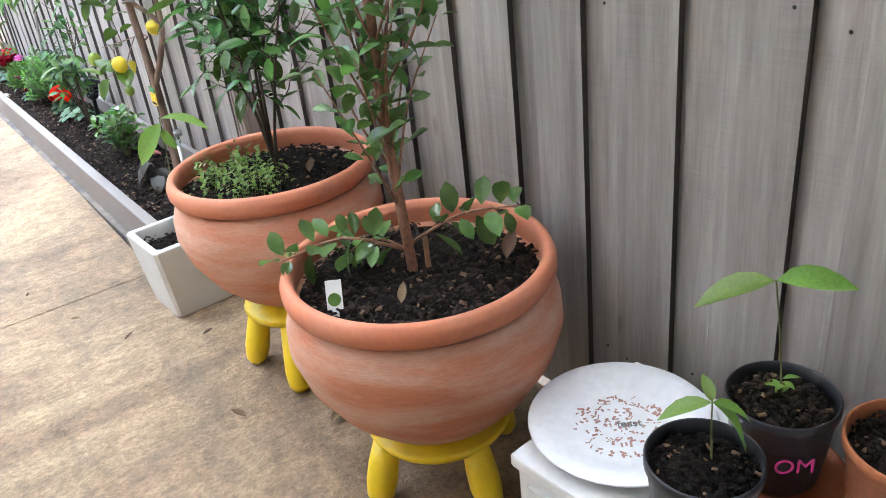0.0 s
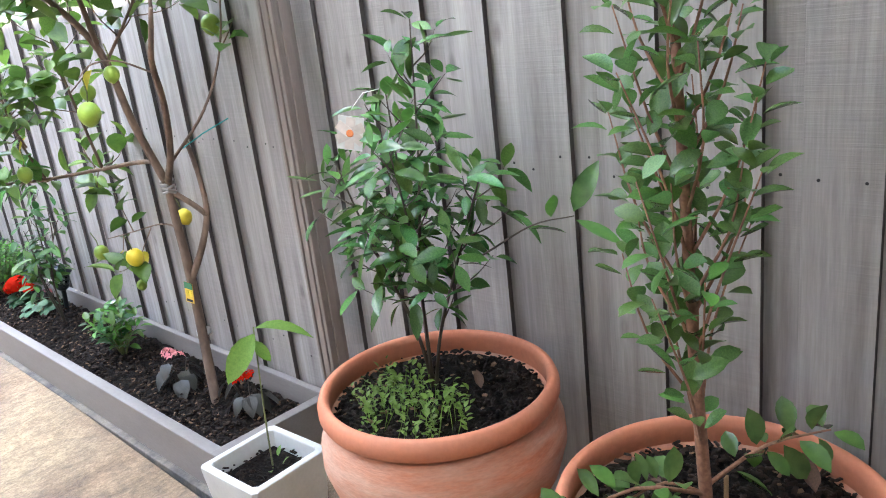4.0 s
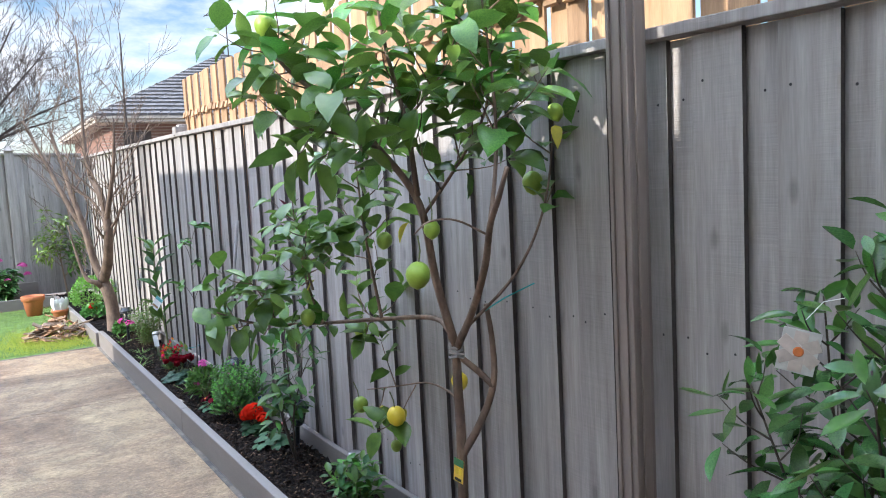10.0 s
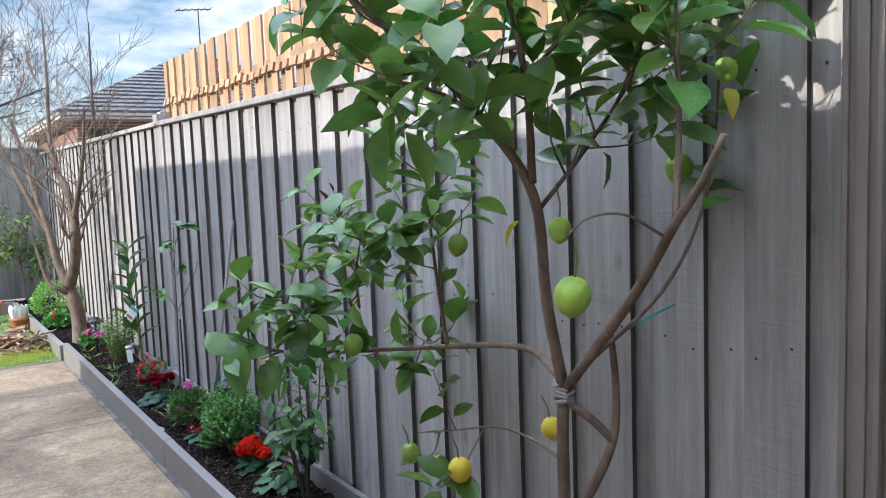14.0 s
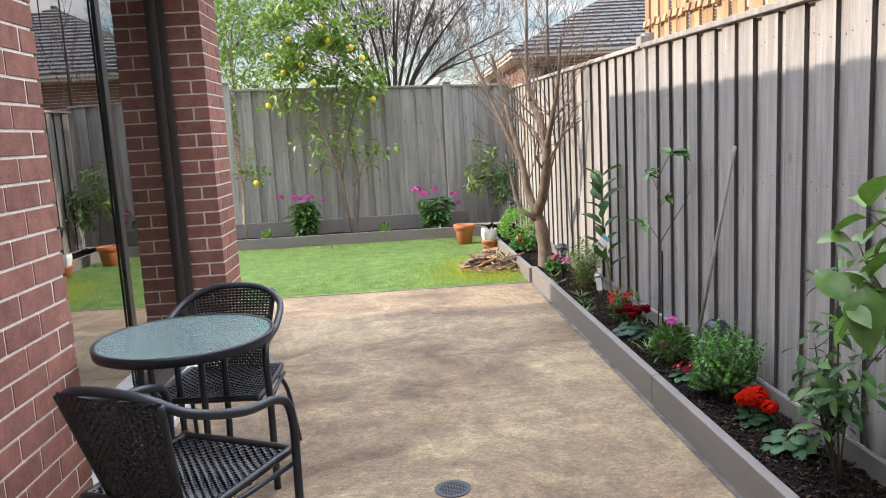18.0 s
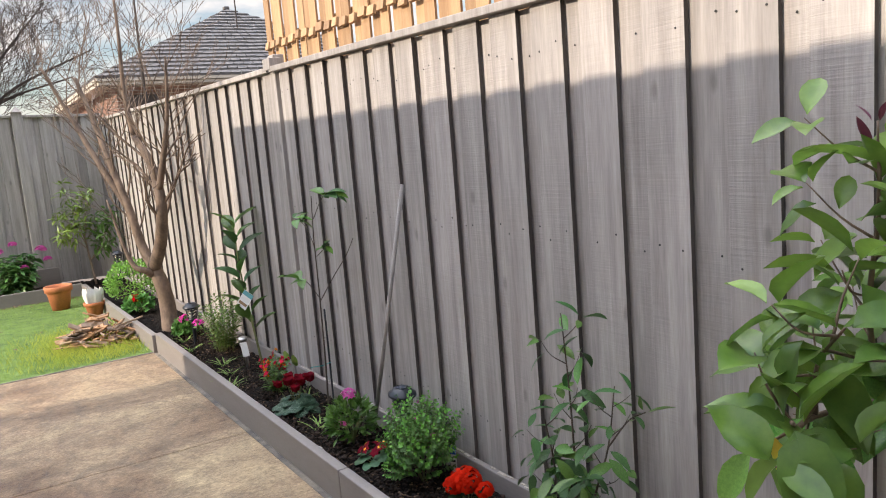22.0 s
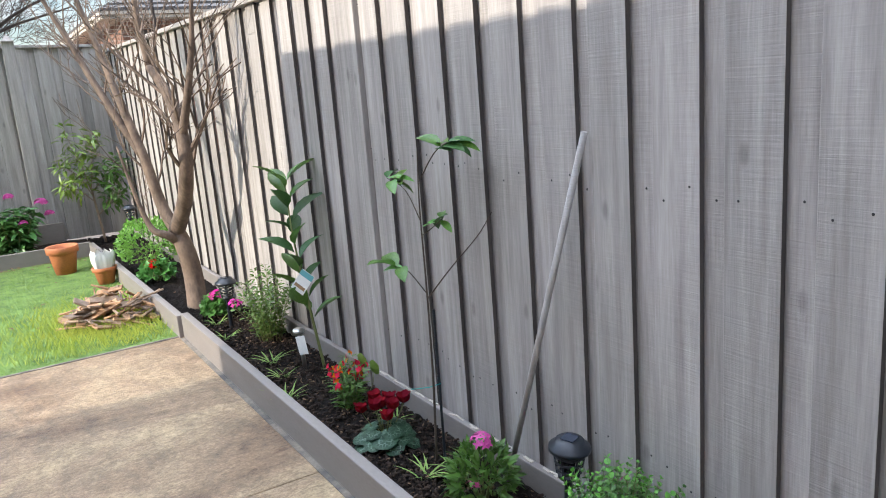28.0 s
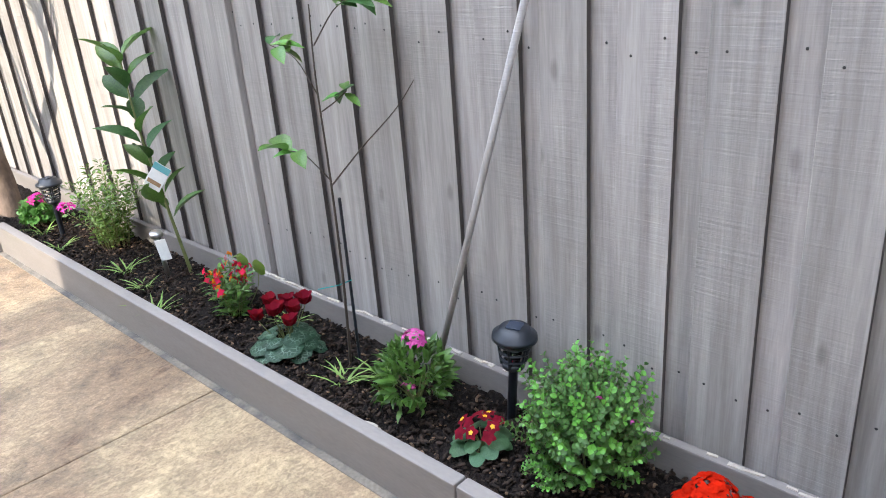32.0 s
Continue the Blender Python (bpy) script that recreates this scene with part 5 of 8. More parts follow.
def bowl_pot(name, x, y, zb, R, h, label, seed):
    """A wide terracotta bowl with a rolled rim and a double wall."""
    p = thing(name, pose(x, y, zb, 0, 0, seed * 40), label, "flower pot", "terracotta bowls")
    prof = [(0.0, 0.0), (0.40, 0.0), (0.45, 0.012), (0.62, 0.10), (0.82, 0.25), (0.97, 0.43), (1.04, 0.60), (1.03, 0.72), (0.985, 0.80), (0.955, 0.845), (0.955, 0.86),
            (0.99, 0.875), (1.012, 0.905), (1.012, 0.945), (0.99, 0.985), (0.955, 1.0), (0.92, 0.985), (0.905, 0.95), (0.91, 0.88), (0.94, 0.8), (0.95, 0.7), (0.8, 0.4), (0.0, 0.3)]
    prof = [(a * R, b * h) for a, b in prof]
    part("bowl", lathe(prof[:11] + [(0.90 * R, 0.86 * h), (0.7 * R, 0.4 * h), (0, 0.3 * h)], 72), M_TERRA, p, "weathered pinkish terracotta", True)
    part("rolled_rim", lathe(prof[9:21], 72), M_RIM, p, "orange terracotta rim", True)
    soil_disc(p, 0.915 * R, 0.84 * h, seed, 1500)
    return p


def stool(x, y, h, seed, R=0.15):
    """A yellow plastic children's stool: round seat, four fat tapered legs."""
    s = thing("yellow_stool", pose(x, y, 0, 0, 0, seed), "bright yellow plastic stool with thick rounded legs under the pot", "stool", "yellow stools")
    part("seat", lathe([(0, h - 0.03), (R * 0.98, h - 0.03), (R * 1.03, h - 0.015), (R, h - 0.003), (0, h)], 40), M_YELLOW, s, "", True)
    leg = lathe([(0.0, 0.0), (0.022, 0.002), (0.033, 0.02), (0.038, 0.06), (0.037, 0.11), (0.031, h - 0.02), (0.0, h - 0.02)], 20)
    me = bpy.data.meshes.new("leg")
    leg.to_mesh(me)
    leg.free()
    me.materials.append(M_YELLOW)
    for p in me.polygons:
        p.use_smooth = True
    for k in range(4):
        a = math.pi / 4 + k * math.pi / 2
        piece("leg", me, s, Matrix.Translation((math.cos(a) * R * 1.13, math.sin(a) * R * 1.13, 0)) @ Matrix.Rotation(0.26, 4, Vector((math.sin(a), -math.cos(a), 0))))
    return s


stool(0.765, 1.215, 0.184, 42, 0.172)
stool(0.735, 1.90, 0.241, 8, 0.155)
pot_a = bowl_pot("terracotta_pot", 0.765, 1.215, 0.185, 0.300, 0.428, "large terracotta bowl pot with rolled rim holding a fig tree", 1)
pot_b = bowl_pot("terracotta_pot", 0.758, 1.925, 0.242, 0.290, 0.42, "large faded terracotta bowl pot holding a camellia", 2)
# seedlings in the second pot
sd = Plant("seedlings", (0.775, 1.935, 0.600), "patch of bright green parsley-like seedlings in a pot", "seedlings", M_STEM, 21)
for k in range(105):
    a, q = sd.r.uniform(0, 6.28), 0.125 * math.sqrt(sd.r.random())
    at = Vector((-0.115 + q * math.cos(a) * 0.85, -0.02 + q * math.sin(a) * 1.2, 0.0))
    top = at + Vector((sd.r.uniform(-0.03, 0.03), sd.r.uniform(-0.03, 0.03), sd.r.uniform(0.03, 0.10)))
    add = sd.lv.setdefault("sprig", Leaves())
    add.add(aim(at, top - at, (1, 0, 0), (top - at).length), leaf_geom(0.04, 0.05, 0.0, n=2))
    for j in range(4):
        add.add(aim(top - Vector((0, 0, j * 0.012)), (sd.r.uniform(-1, 1), sd.r.uniform(-1, 1), 0.5), (0, 0, 1), sd.r.uniform(0.012, 0.024)), G_OVAL)
sd.done({"sprig": (M_LEAF_NEW, "fresh green sprigs")})
for x, y, z, s in ((0.93, 1.11, 0.566, 0.085), (0.66, 1.13, 0.563, 0.05), (0.80, 1.38, 0.563, 0.05), (0.84, 1.86, 0.611, 0.06), (0.62, 1.55, 0.012, 0.06), (0.45, 1.75, 0.012, 0.05), (0.30, 2.45, 0.012, 0.04), (0.52, 2.28, 0.012, 0.05), (0.10, 3.1, 0.010, 0.03), (0.22, 2.75, 0.010, 0.035)):
    ob = piece("fallen_leaf", leaf_mesh("fallen_leaf", M_DRYLEAF, width=0.4, curl=-0.3, fold=0.4), None, aim((x, y, z), (rng.uniform(-1, 1), rng.uniform(-1, 1), 0.1), (0, 0, 1), s))
    tagged(ob, "curled dry brown leaf lying on the surface below", "leaf", "fallen leaves")
card = thing("plant_label", look((0.562, 1.232, 0.585), (-0.1, 0.3, 1.20)), "white plant label picturing a green bush in the soil", "plant label")
part("card", box(0, 0, 0, 0.034, 0.062, 0.002, 0.0006), M_TAGW, card)
part("picture", lathe([(0, 0.0), (0.014, 0.0), (0.014, 0.0012), (0, 0.0012)], 20), M_LEAF_MID, card, "round green picture", m=pose(0, -0.010, -0.0024))
part("stem_point", box(0, -0.05, 0, 0.014, 0.05, 0.0018), M_TAGW, card)
fcard = thing("flower_label", pose(0.69, 2.03, 1.265, 0, 12, -58), "white label picturing a pale orange-centred flower in the camellia", "plant label")
part("card", box(0, 0, 0, 0.06, 0.002, 0.075, 0.0006), mat("pale printed card", (0.60, 0.60, 0.56), 0.4), fcard)
for k in range(6):
    part("petal_picture", box(0, 0, 0, 0.022, 0.0012, 0.034, 0.0005), mat("pale petals", (0.66, 0.57, 0.50), 0.5), fcard, m=pose(0, -0.0012 - 0.0002 * k, 0.0, 0, k * 60, 0) @ pose(0, 0, 0.018))
part("centre_picture", lathe([(0, 0), (0.009, 0), (0.007, 0.0015), (0, 0.0015)], 9), mat("orange picture", (0.75, 0.22, 0.06), 0.5), fcard, m=pose(0, -0.003, 0, 90, 0, 0))
part("string", add_tube(bmesh.new(), [(0, 0, 0.055), (0.02, 0.01, 0.09), (0.05, 0.03, 0.10)], 0.001, 0.001, 4), M_TAGW, fcard)

# square white planter
sq = thing("square_planter", pose(0.604, 2.578, 0, 0, 0, 3.9), "tapered square white planter with a lone avocado seedling", "flower pot")
bm = bmesh.new()
prof = ((0.108, 0.0), (0.114, 0.006), (0.139, 0.27), (0.139, 0.280), (0.135, 0.283), (0.117, 0.283), (0.115, 0.28), (0.108, 0.20), (0.0, 0.20))
rings = []
for q, z in prof:
    if q == 0:
        rings.append([bm.verts.new((0, 0, z))])
    else:
        c = 0.012
        rings.append([bm.verts.new((sx * q - (sx * c if e == 0 else 0), sy * q - (sy * c if e == 1 else 0), z)) for sx, sy, e in
                      ((1, 1, 1), (1, 1, 0), (-1, 1, 0), (-1, 1, 1), (-1, -1, 1), (-1, -1, 0), (1, -1, 0), (1, -1, 1))])
for a, b in zip(rings, rings[1:]):
    for k in range(8):
        if len(b) == 1:
            bm.faces.new((a[k], a[(k + 1) % 8], b[0]))
        else:
            bm.faces.new((a[k], a[(k + 1) % 8], b[(k + 1) % 8], b[k]))
bm.faces.new(rings[0][::-1])
bmesh.ops.recalc_face_normals(bm, faces=bm.faces)
part("shell", bm, M_WHITEPOT, sq, "off-white glazed shell")
bm = box(0, 0, 0.215, 0.212, 0.212, 0.03, 0.004)
part("soil", bm, M_SOIL, sq, "dark potting mix")
chips(sq, 260, -0.1, 0.1, -0.1, 0.1, 0.235, 77, 0.013)
av = Plant("avocado_seedling", (0.627, 2.578, 0.23), "thin avocado seedling with three large leaves", "seedling", M_STEM, 31)
c = av.stem([(0, 0, 0), (0.01, 0, 0.2), (0.03, 0, 0.46)], 0.003, 0.0022, 6, "stem", 6)
av.leaf(LF_NEW[0], (0.03, 0, 0.455), (0.7, -0.65, -0.02), (0, 0, 1), 0.17)
av.leaf(LF_NEW[0], (0.03, 0, 0.44), (-0.62, 0.1, -0.62), (0.4, -0.5, 1), 0.17)
av.leaf(LF_NEW[0], (0.025, 0, 0.42), (0.2, -0.3, -0.75), (-0.6, -0.6, 0.6), 0.085)
for dx, dy in ((0.02, -0.03), (0.035, 0.02), (-0.03, -0.04)):
    av.leaf(LF_NEW[0], (dx, dy, 0.015), (dx * 9, dy * 9, 0.6), (0, 0, 1), 0.035)
av.done({})

# white cabinet with plate and seedling pots
cab = thing("white_box", pose(0.915, 0.42, 0, 0, 0, 4), "low white storage box under a plate and seedling pots", "storage box")
part("body", box(0, 0, 0.155, 0.38, 0.86, 0.29, 0.006), M_WHITE, cab)
part("lid", box(0, 0, 0.315, 0.40, 0.88, 0.03, 0.006), M_WHITE, cab, "white lid with a dark joint line")
part("drawer_front", box(-0.193, 0, 0.15, 0.012, 0.80, 0.24, 0.004), M_WHITE, cab)
pl = thing("dinner_plate", pose(0.891, 0.745, 0.331), "large white plate with dried pink crumbs and printed word", "plate")
part("plate_dish", lathe([(0, 0.006), (0.10, 0.006), (0.112, 0.009), (0.135, 0.017), (0.18, 0.024), (0.183, 0.026), (0.18, 0.029), (0.14, 0.022), (0.115, 0.014), (0.10, 0.0105), (0, 0.0105)], 64), M_PLATE, pl, "", True)
cl = Leaves()
rr = random.Random(5)
for k in range(170):
    a, q = rr.uniform(0, 6.28), 0.092 * math.sqrt(rr.random())
    cl.add(Matrix.Translation((q * math.cos(a), q * math.sin(a), 0.0108)) @ Matrix.Rotation(rr.uniform(0, 6.28), 4, "Z") @ Matrix.Diagonal([rr.uniform(0.002, 0.007), rr.uniform(0.001, 0.003), 0.002, 1]),
           ([(-1, -1, 0), (1, -1, 0), (1, 1, 0), (-1, 1, 0), (0, 0, 0.5)], [(0, 1, 4), (1, 2, 4), (2, 3, 4), (3, 0, 4)]))
cl.link("crumb", mat("pink crumbs", (0.62, 0.36, 0.30), 0.8, vary=0.3), pl, "dried pink flecks", "stuff")


def words(text, parent, m, size, material, name="lettering", depth=0.0006):
    cu = bpy.data.curves.new(name, "FONT")
    cu.body, cu.size, cu.extrude, cu.align_x, cu.align_y = text, size, depth, "CENTER", "CENTER"
    tmp = bpy.data.objects.new(name, cu)
    scene.collection.objects.link(tmp)
    dg = bpy.context.evaluated_depsgraph_get()
    me = bpy.data.meshes.new_from_object(tmp.evaluated_get(dg))
    bpy.data.objects.remove(tmp)
    me.materials.clear()
    me.materials.append(material)
    ob = piece(name, me, parent, m)
    return ob


words("feast", pl, pose(0.012, -0.01, 0.0118, 0, 0, -38), 0.026, plain("grey print", (0.16, 0.16, 0.17), 0.6))


def nursery_pot(x, y, z, R, h, material, label, seed, group=""):
    p = thing("seedling_pot", pose(x, y, z), label, "flower pot", group)
    part("pot_wall", lathe([(0, 0), (R * 0.76, 0), (R * 0.78, 0.004), (R * 0.95, h - 0.022), (R * 1.0, h - 0.02), (R * 1.0, h - 0.002), (R * 0.98, h), (R * 0.95, h - 0.002), (R * 0.93, h - 0.03), (R * 0.85, h * 0.3), (0, h * 0.3)], 48), material, p, "", True)
    soil_disc(p, R * 0.925, h - 0.035, seed, 420, chip=0.011)
    return p


np1 = nursery_pot(0.792, 0.490, 0.331, 0.092, 0.165, M_BLACKPOT, "black plastic nursery pot with a drooping seedling", 41, "nursery pots")
np2 = nursery_pot(0.995, 0.484, 0.345, 0.092, 0.165, M_BLACKPOT, "black plastic nursery pot with a pink printed brand strip", 42, "nursery pots")
words("OM", np2, pose(-0.052, -0.062, 0.075, 90, 0, -40), 0.042, M_PINKINK, "pink_print")
part("saucer", lathe([(0, 0), (0.10, 0), (0.115, 0.014), (0.12, 0.014), (0.105, 0.004), (0, 0.004)], 40), M_TERRA2, np2, "terracotta saucer", True, pose(0, 0, -0.013))
np3 = nursery_pot(1.055, 0.29, 0.331, 0.108, 0.16, M_TERRA2, "small orange terracotta pot with a seedling", 43)
s1 = Plant("seedling", (0.815, 0.490, 0.46), "drooping green seedling in a nursery pot", "seedling", M_STEM, 51, "seedlings in pots")
c = s1.stem([(0, 0, 0), (0.0, 0.005, 0.07), (0.005, 0.01, 0.125)], 0.0018, 0.0012, 5, "stem", 4)
for w, s in (((-0.7, 0.5, 0.0), 0.085), ((0.2, 0.3, 0.3), 0.05), ((0.75, -0.6, -0.35), 0.075), ((0.7, -0.75, -1.0), 0.11)):
    s1.leaf(LF_NEW[0], (0.005, 0.01, 0.12), w, (0, 0, 1), s)
s1.done({})
s2 = Plant("seedling", (1.015, 0.495, 0.475), "tall thin seedling with two long top leaves in a nursery pot", "seedling", M_STEM, 52, "seedlings in pots")
c = s2.stem([(0, 0, 0), (-0.02, 0.005, 0.14), (-0.05, 0.005, 0.26)], 0.002, 0.0013, 5, "stem", 4)
s2.leaf(LF_NEW[0], (-0.05, 0.005, 0.26), (-0.8, 0.6, -0.02), (0.2, -0.3, 1), 0.125)
s2.leaf(LF_NEW[0], (-0.05, 0.005, 0.26), (0.65, -0.75, 0.1), (-0.2, -0.3, 1), 0.12)
for k in range(6):
    s2.leaf(LF_NEW[0], (-0.005, 0.0, 0.02 + 0.006 * k), (math.cos(k * 1.1), math.sin(k * 1.1), 0.4), (0, 0, 1), 0.028)
s2.done({})
s3 = Plant("seedling", (1.075, 0.29, 0.455), "short seedling with one rounded leaf in a terracotta pot", "seedling", M_STEM, 53, "seedlings in pots")
s3.stem([(0, 0, 0), (0, 0, 0.05), (-0.005, 0, 0.1)], 0.0018, 0.0012, 5, "stem", 4)
s3.leaf(LF_NEW[0], (-0.005, 0, 0.1), (-0.3, 0.4, 0.5), (-0.3, -0.3, 0.5), 0.05)
s3.done({})

# ---- table and chairs ----
def patio_table(x, y, z, R):
    t = thing("patio_table", pose(x, y, 0), "round patio table with rippled glass top and black metal frame", "table")
    part("rim", lathe([(R - 0.012, z - 0.04), (R + 0.006, z - 0.038), (R + 0.008, z - 0.006), (R + 0.004, z), (R - 0.006, z), (R - 0.012, z - 0.008), (R - 0.012, z - 0.04)], 72), M_BLACK, t, "black metal rim", True)
    g = part("glass_top", lathe([(0, z - 0.010), (R - 0.01, z - 0.010), (R - 0.01, z - 0.004), (0, z - 0.004)], 72), M_TABLE, t, "rippled clear glass")
    g.visible_shadow = False
    for k in range(4):
        a = math.radians(35 + 90 * k)
        e, i = Vector((math.cos(a), math.sin(a), 0)), 0.0
        pts = [e * 0.155 + Vector((0, 0, z - 0.03)), e * 0.15 + Vector((0, 0, z * 0.5)), e * 0.15 + Vector((0, 0, 0.15)), e * 0.21 + Vector((0, 0, 0.0))]
        part("top_bar", add_tube(bmesh.new(), [e * 0.14 + Vector((0, 0, z - 0.028)), e * (R - 0.008) + Vector((0, 0, z - 0.028))], 0.009, 0.009, 8), M_BLACK, t, "", True)
        part("leg", add_tube(bmesh.new(), curve_pts(pts, 6), 0.014, 0.014, 10), M_BLACK, t, "", True)
    ring = [(math.cos(k * math.pi / 12) * 0.15, math.sin(k * math.pi / 12) * 0.15, 0.16) for k in range(25)]
    part("brace_ring", add_tube(bmesh.new(), ring, 0.008, 0.008, 8, False), M_BLACK, t, "", True)
    return t


def wicker_chair(m, label):
    """A bistro armchair: tube frame whose hoop forms arms and back, woven seat and back. It faces -y."""
    c = thing("wicker_armchair", m, label, "chair", "wicker armchairs")
    w, d = 0.27, 0.24
    hoop = [(-w, -d + 0.02, 0.0), (-w - 0.005, -d + 0.01, 0.40), (-w, -d + 0.015, 0.59), (-w + 0.005, -d + 0.085, 0.65), (-w + 0.005, 0.02, 0.675), (-w + 0.03, d - 0.02, 0.74), (-0.14, d + 0.05, 0.80), (0, d + 0.065, 0.815)]
    hoop = hoop + [(-x, y, z) for x, y, z in hoop[-2::-1]]
    part("arm_hoop", add_tube(bmesh.new(), curve_pts(hoop, 8), 0.0155, 0.0155, 12), M_BLACK, c, "black coated tube forming arms, back and front legs", True)
    for s in (-1, 1):
        part("back_leg", add_tube(bmesh.new(), curve_pts([(s * (w - 0.055), 0.10, 0.43), (s * (w - 0.03), d - 0.02, 0.30), (s * (w - 0.01), d + 0.07, 0.0)], 6), 0.011, 0.011, 8), M_BLACK, c, "", True)
        part("back_post", add_tube(bmesh.new(), curve_pts([(s * 0.14, d - 0.05, 0.42), (s * 0.17, d + 0.0, 0.6), (s * 0.20, d + 0.05, 0.785)], 5), 0.011, 0.011, 8), M_BLACK, c, "", True)
        part("foot", lathe([(0, 0), (0.016, 0), (0.015, 0.025), (0, 0.025)], 12), M_BLACK, c, "", True, pose(s * w, -d + 0.02, 0))
        part("side_stretcher", add_tube(bmesh.new(), [(s * w, -d + 0.012, 0.40), (s * (w - 0.03), d * 0.75, 0.40)], 0.009, 0.009, 8), M_BLACK, c, "", True)
    sf = [(-0.235, -d, 0.43), (-0.2, -d - 0.02, 0.432), (0.2, -d - 0.02, 0.432), (0.235, -d, 0.43), (0.225, d - 0.06, 0.425), (0.17, d - 0.025, 0.425), (-0.17, d - 0.025, 0.425), (-0.225, d - 0.06, 0.425), (-0.235, -d, 0.43)]
    part("seat_rim", add_tube(bmesh.new(), curve_pts(sf, 5), 0.014, 0.014, 8, False), M_RATTAN, c, "woven rim", True)
    for name, nx, ny in (("seat_weave", 26, 15), ("back_weave", 22, 14)):
        bm = bmesh.new()

        def at(u, v, o):
            if name == "seat_weave":
                return Vector((u * (0.225 - 0.015 * v), -d + 0.0 + (v + 1) / 2 * (2 * d - 0.03), 0.428 - 0.022 * (1 - u * u) * (1 - v * v) + o))
            vv = (v + 1) / 2
            return Vector((u * (0.140 + 0.058 * vv), d - 0.05 + 0.10 * vv + 0.03 * (1 - u * u) + o, 0.43 + 0.365 * vv))
        for i in range(nx):
            u = -1 + 2 * (i + 0.5) / nx
            add_tube(bm, [at(u, -1 + 2 * k / 26, 0.0035 * (1 if (k + i) % 2 else -1)) for k in range(27)], 0.0052, 0.0052, 4)
        for j in range(ny * 2):
            v = -1 + 2 * (j + 0.5) / (ny * 2)
            add_tube(bm, [at(-1 + 2 * k / 26, v, 0.0035 * (-1 if (k + j) % 2 else 1)) for k in range(27)], 0.0060, 0.0060, 4)
        part("seat_weave" if name == "seat_weave" else "backrest_weave", bm, M_RATTAN, c, "black woven rattan strands")
    return c


patio_table(-1.655, 5.56, 0.735, 0.355)
wicker_chair(pose(-1.60, 5.86, 0, 0, 0, -4), "black wicker armchair tucked under the glass table")
wicker_chair(pose(-1.487, 4.875, 0, 0, 0, 155), "black wicker armchair turned toward the table beside the brick wall")

# ---- drain ----
dr = thing("floor_drain", pose(-0.585, 5.485, 0.0), "round dark metal drain grate set in the concrete", "drain")
part("ring", lathe([(0.058, 0), (0.078, 0), (0.078, 0.004), (0.058, 0.004), (0.058, 0)], 40), M_BLACK, dr, "worn dark iron ring")
# flat ink disc paints the darkness of the hole under the bars
part("well", lathe([(0, 0.001), (0.058, 0.001), (0.058, 0.002), (0, 0.002)], 30), M_INK, dr, "dark hole")
for k in range(-4, 5):
    q = math.sqrt(0.058 ** 2 - (k * 0.0125) ** 2)
    part("bar", box(k * 0.0125, 0, 0.003, 0.004, 2 * q, 0.003), M_BLACK, dr)
    part("bar", box(0, k * 0.0125, 0.003, 2 * q, 0.004, 0.0024), M_BLACK, dr)

# ---- garden bed plants ----
G_BOX = leaf_geom(0.82, 0.1, 0.2, 1.05, n=4, full=0.7)
SOIL = 0.075


def at_bed(x, y):
    return (x, y, SOIL)


def begonia(x, y, seed, petals):
    p = Plant("begonia", at_bed(x, y), "small bronze-leaved begonia with pink flowers in the garden bed", "flower", M_DSTEM, seed, "bronze begonias")
    for k in range(16):
        a = k * 2.4
        q, h = p.r.uniform(0.02, 0.07), p.r.uniform(0.03, 0.15)
        top = Vector((math.cos(a) * q, math.sin(a) * q, h))
        p.stems([([(0, 0, 0), top * 0.6, top], 0.003, 0.002)], "stem", 4)
        p.leaf(LF_BRZ[0], top, (math.cos(a), math.sin(a), -0.5), (math.cos(a), math.sin(a), 0.9), p.r.uniform(0.06, 0.095))
    for k in range(4):
        flower_head(p, (p.r.uniform(-0.05, 0.05), p.r.uniform(-0.05, 0.05), 0.17), 0.022, 0.015, 9, 0.014, "blossom")
    return p.done({"blossom": (petals, "small pink flowers")})


begonia(0.87, 3.69, 61, M_SALMON)
begonia(0.92, 3.22, 62, M_RED)


def stake_light(x, y, h, tilt):
    s = thing("steel_garden_light", pose(x, y, SOIL - 0.02, tilt, -tilt, 0), "stainless steel solar stake light in the garden bed", "garden light", "steel stake lights")
    part("tube", lathe([(0, 0), (0.004, 0.0), (0.012, 0.05), (0.012, h - 0.07), (0, h - 0.07)], 16), M_STEEL, s, "", True)
    part("lens", lathe([(0.013, h - 0.07), (0.015, h - 0.045), (0.013, h - 0.022)], 16), M_LENS, s)
    part("cap", lathe([(0, h - 0.024), (0.03, h - 0.024), (0.03, h - 0.004), (0.026, h), (0, h)], 24), M_STEEL, s, "", True)
    return s


stake_light(0.94, 4.45, 0.27, 3)
stake_light(0.95, 3.56, 0.295, -2)
stake_light(0.82, 8.40, 0.26, 6)


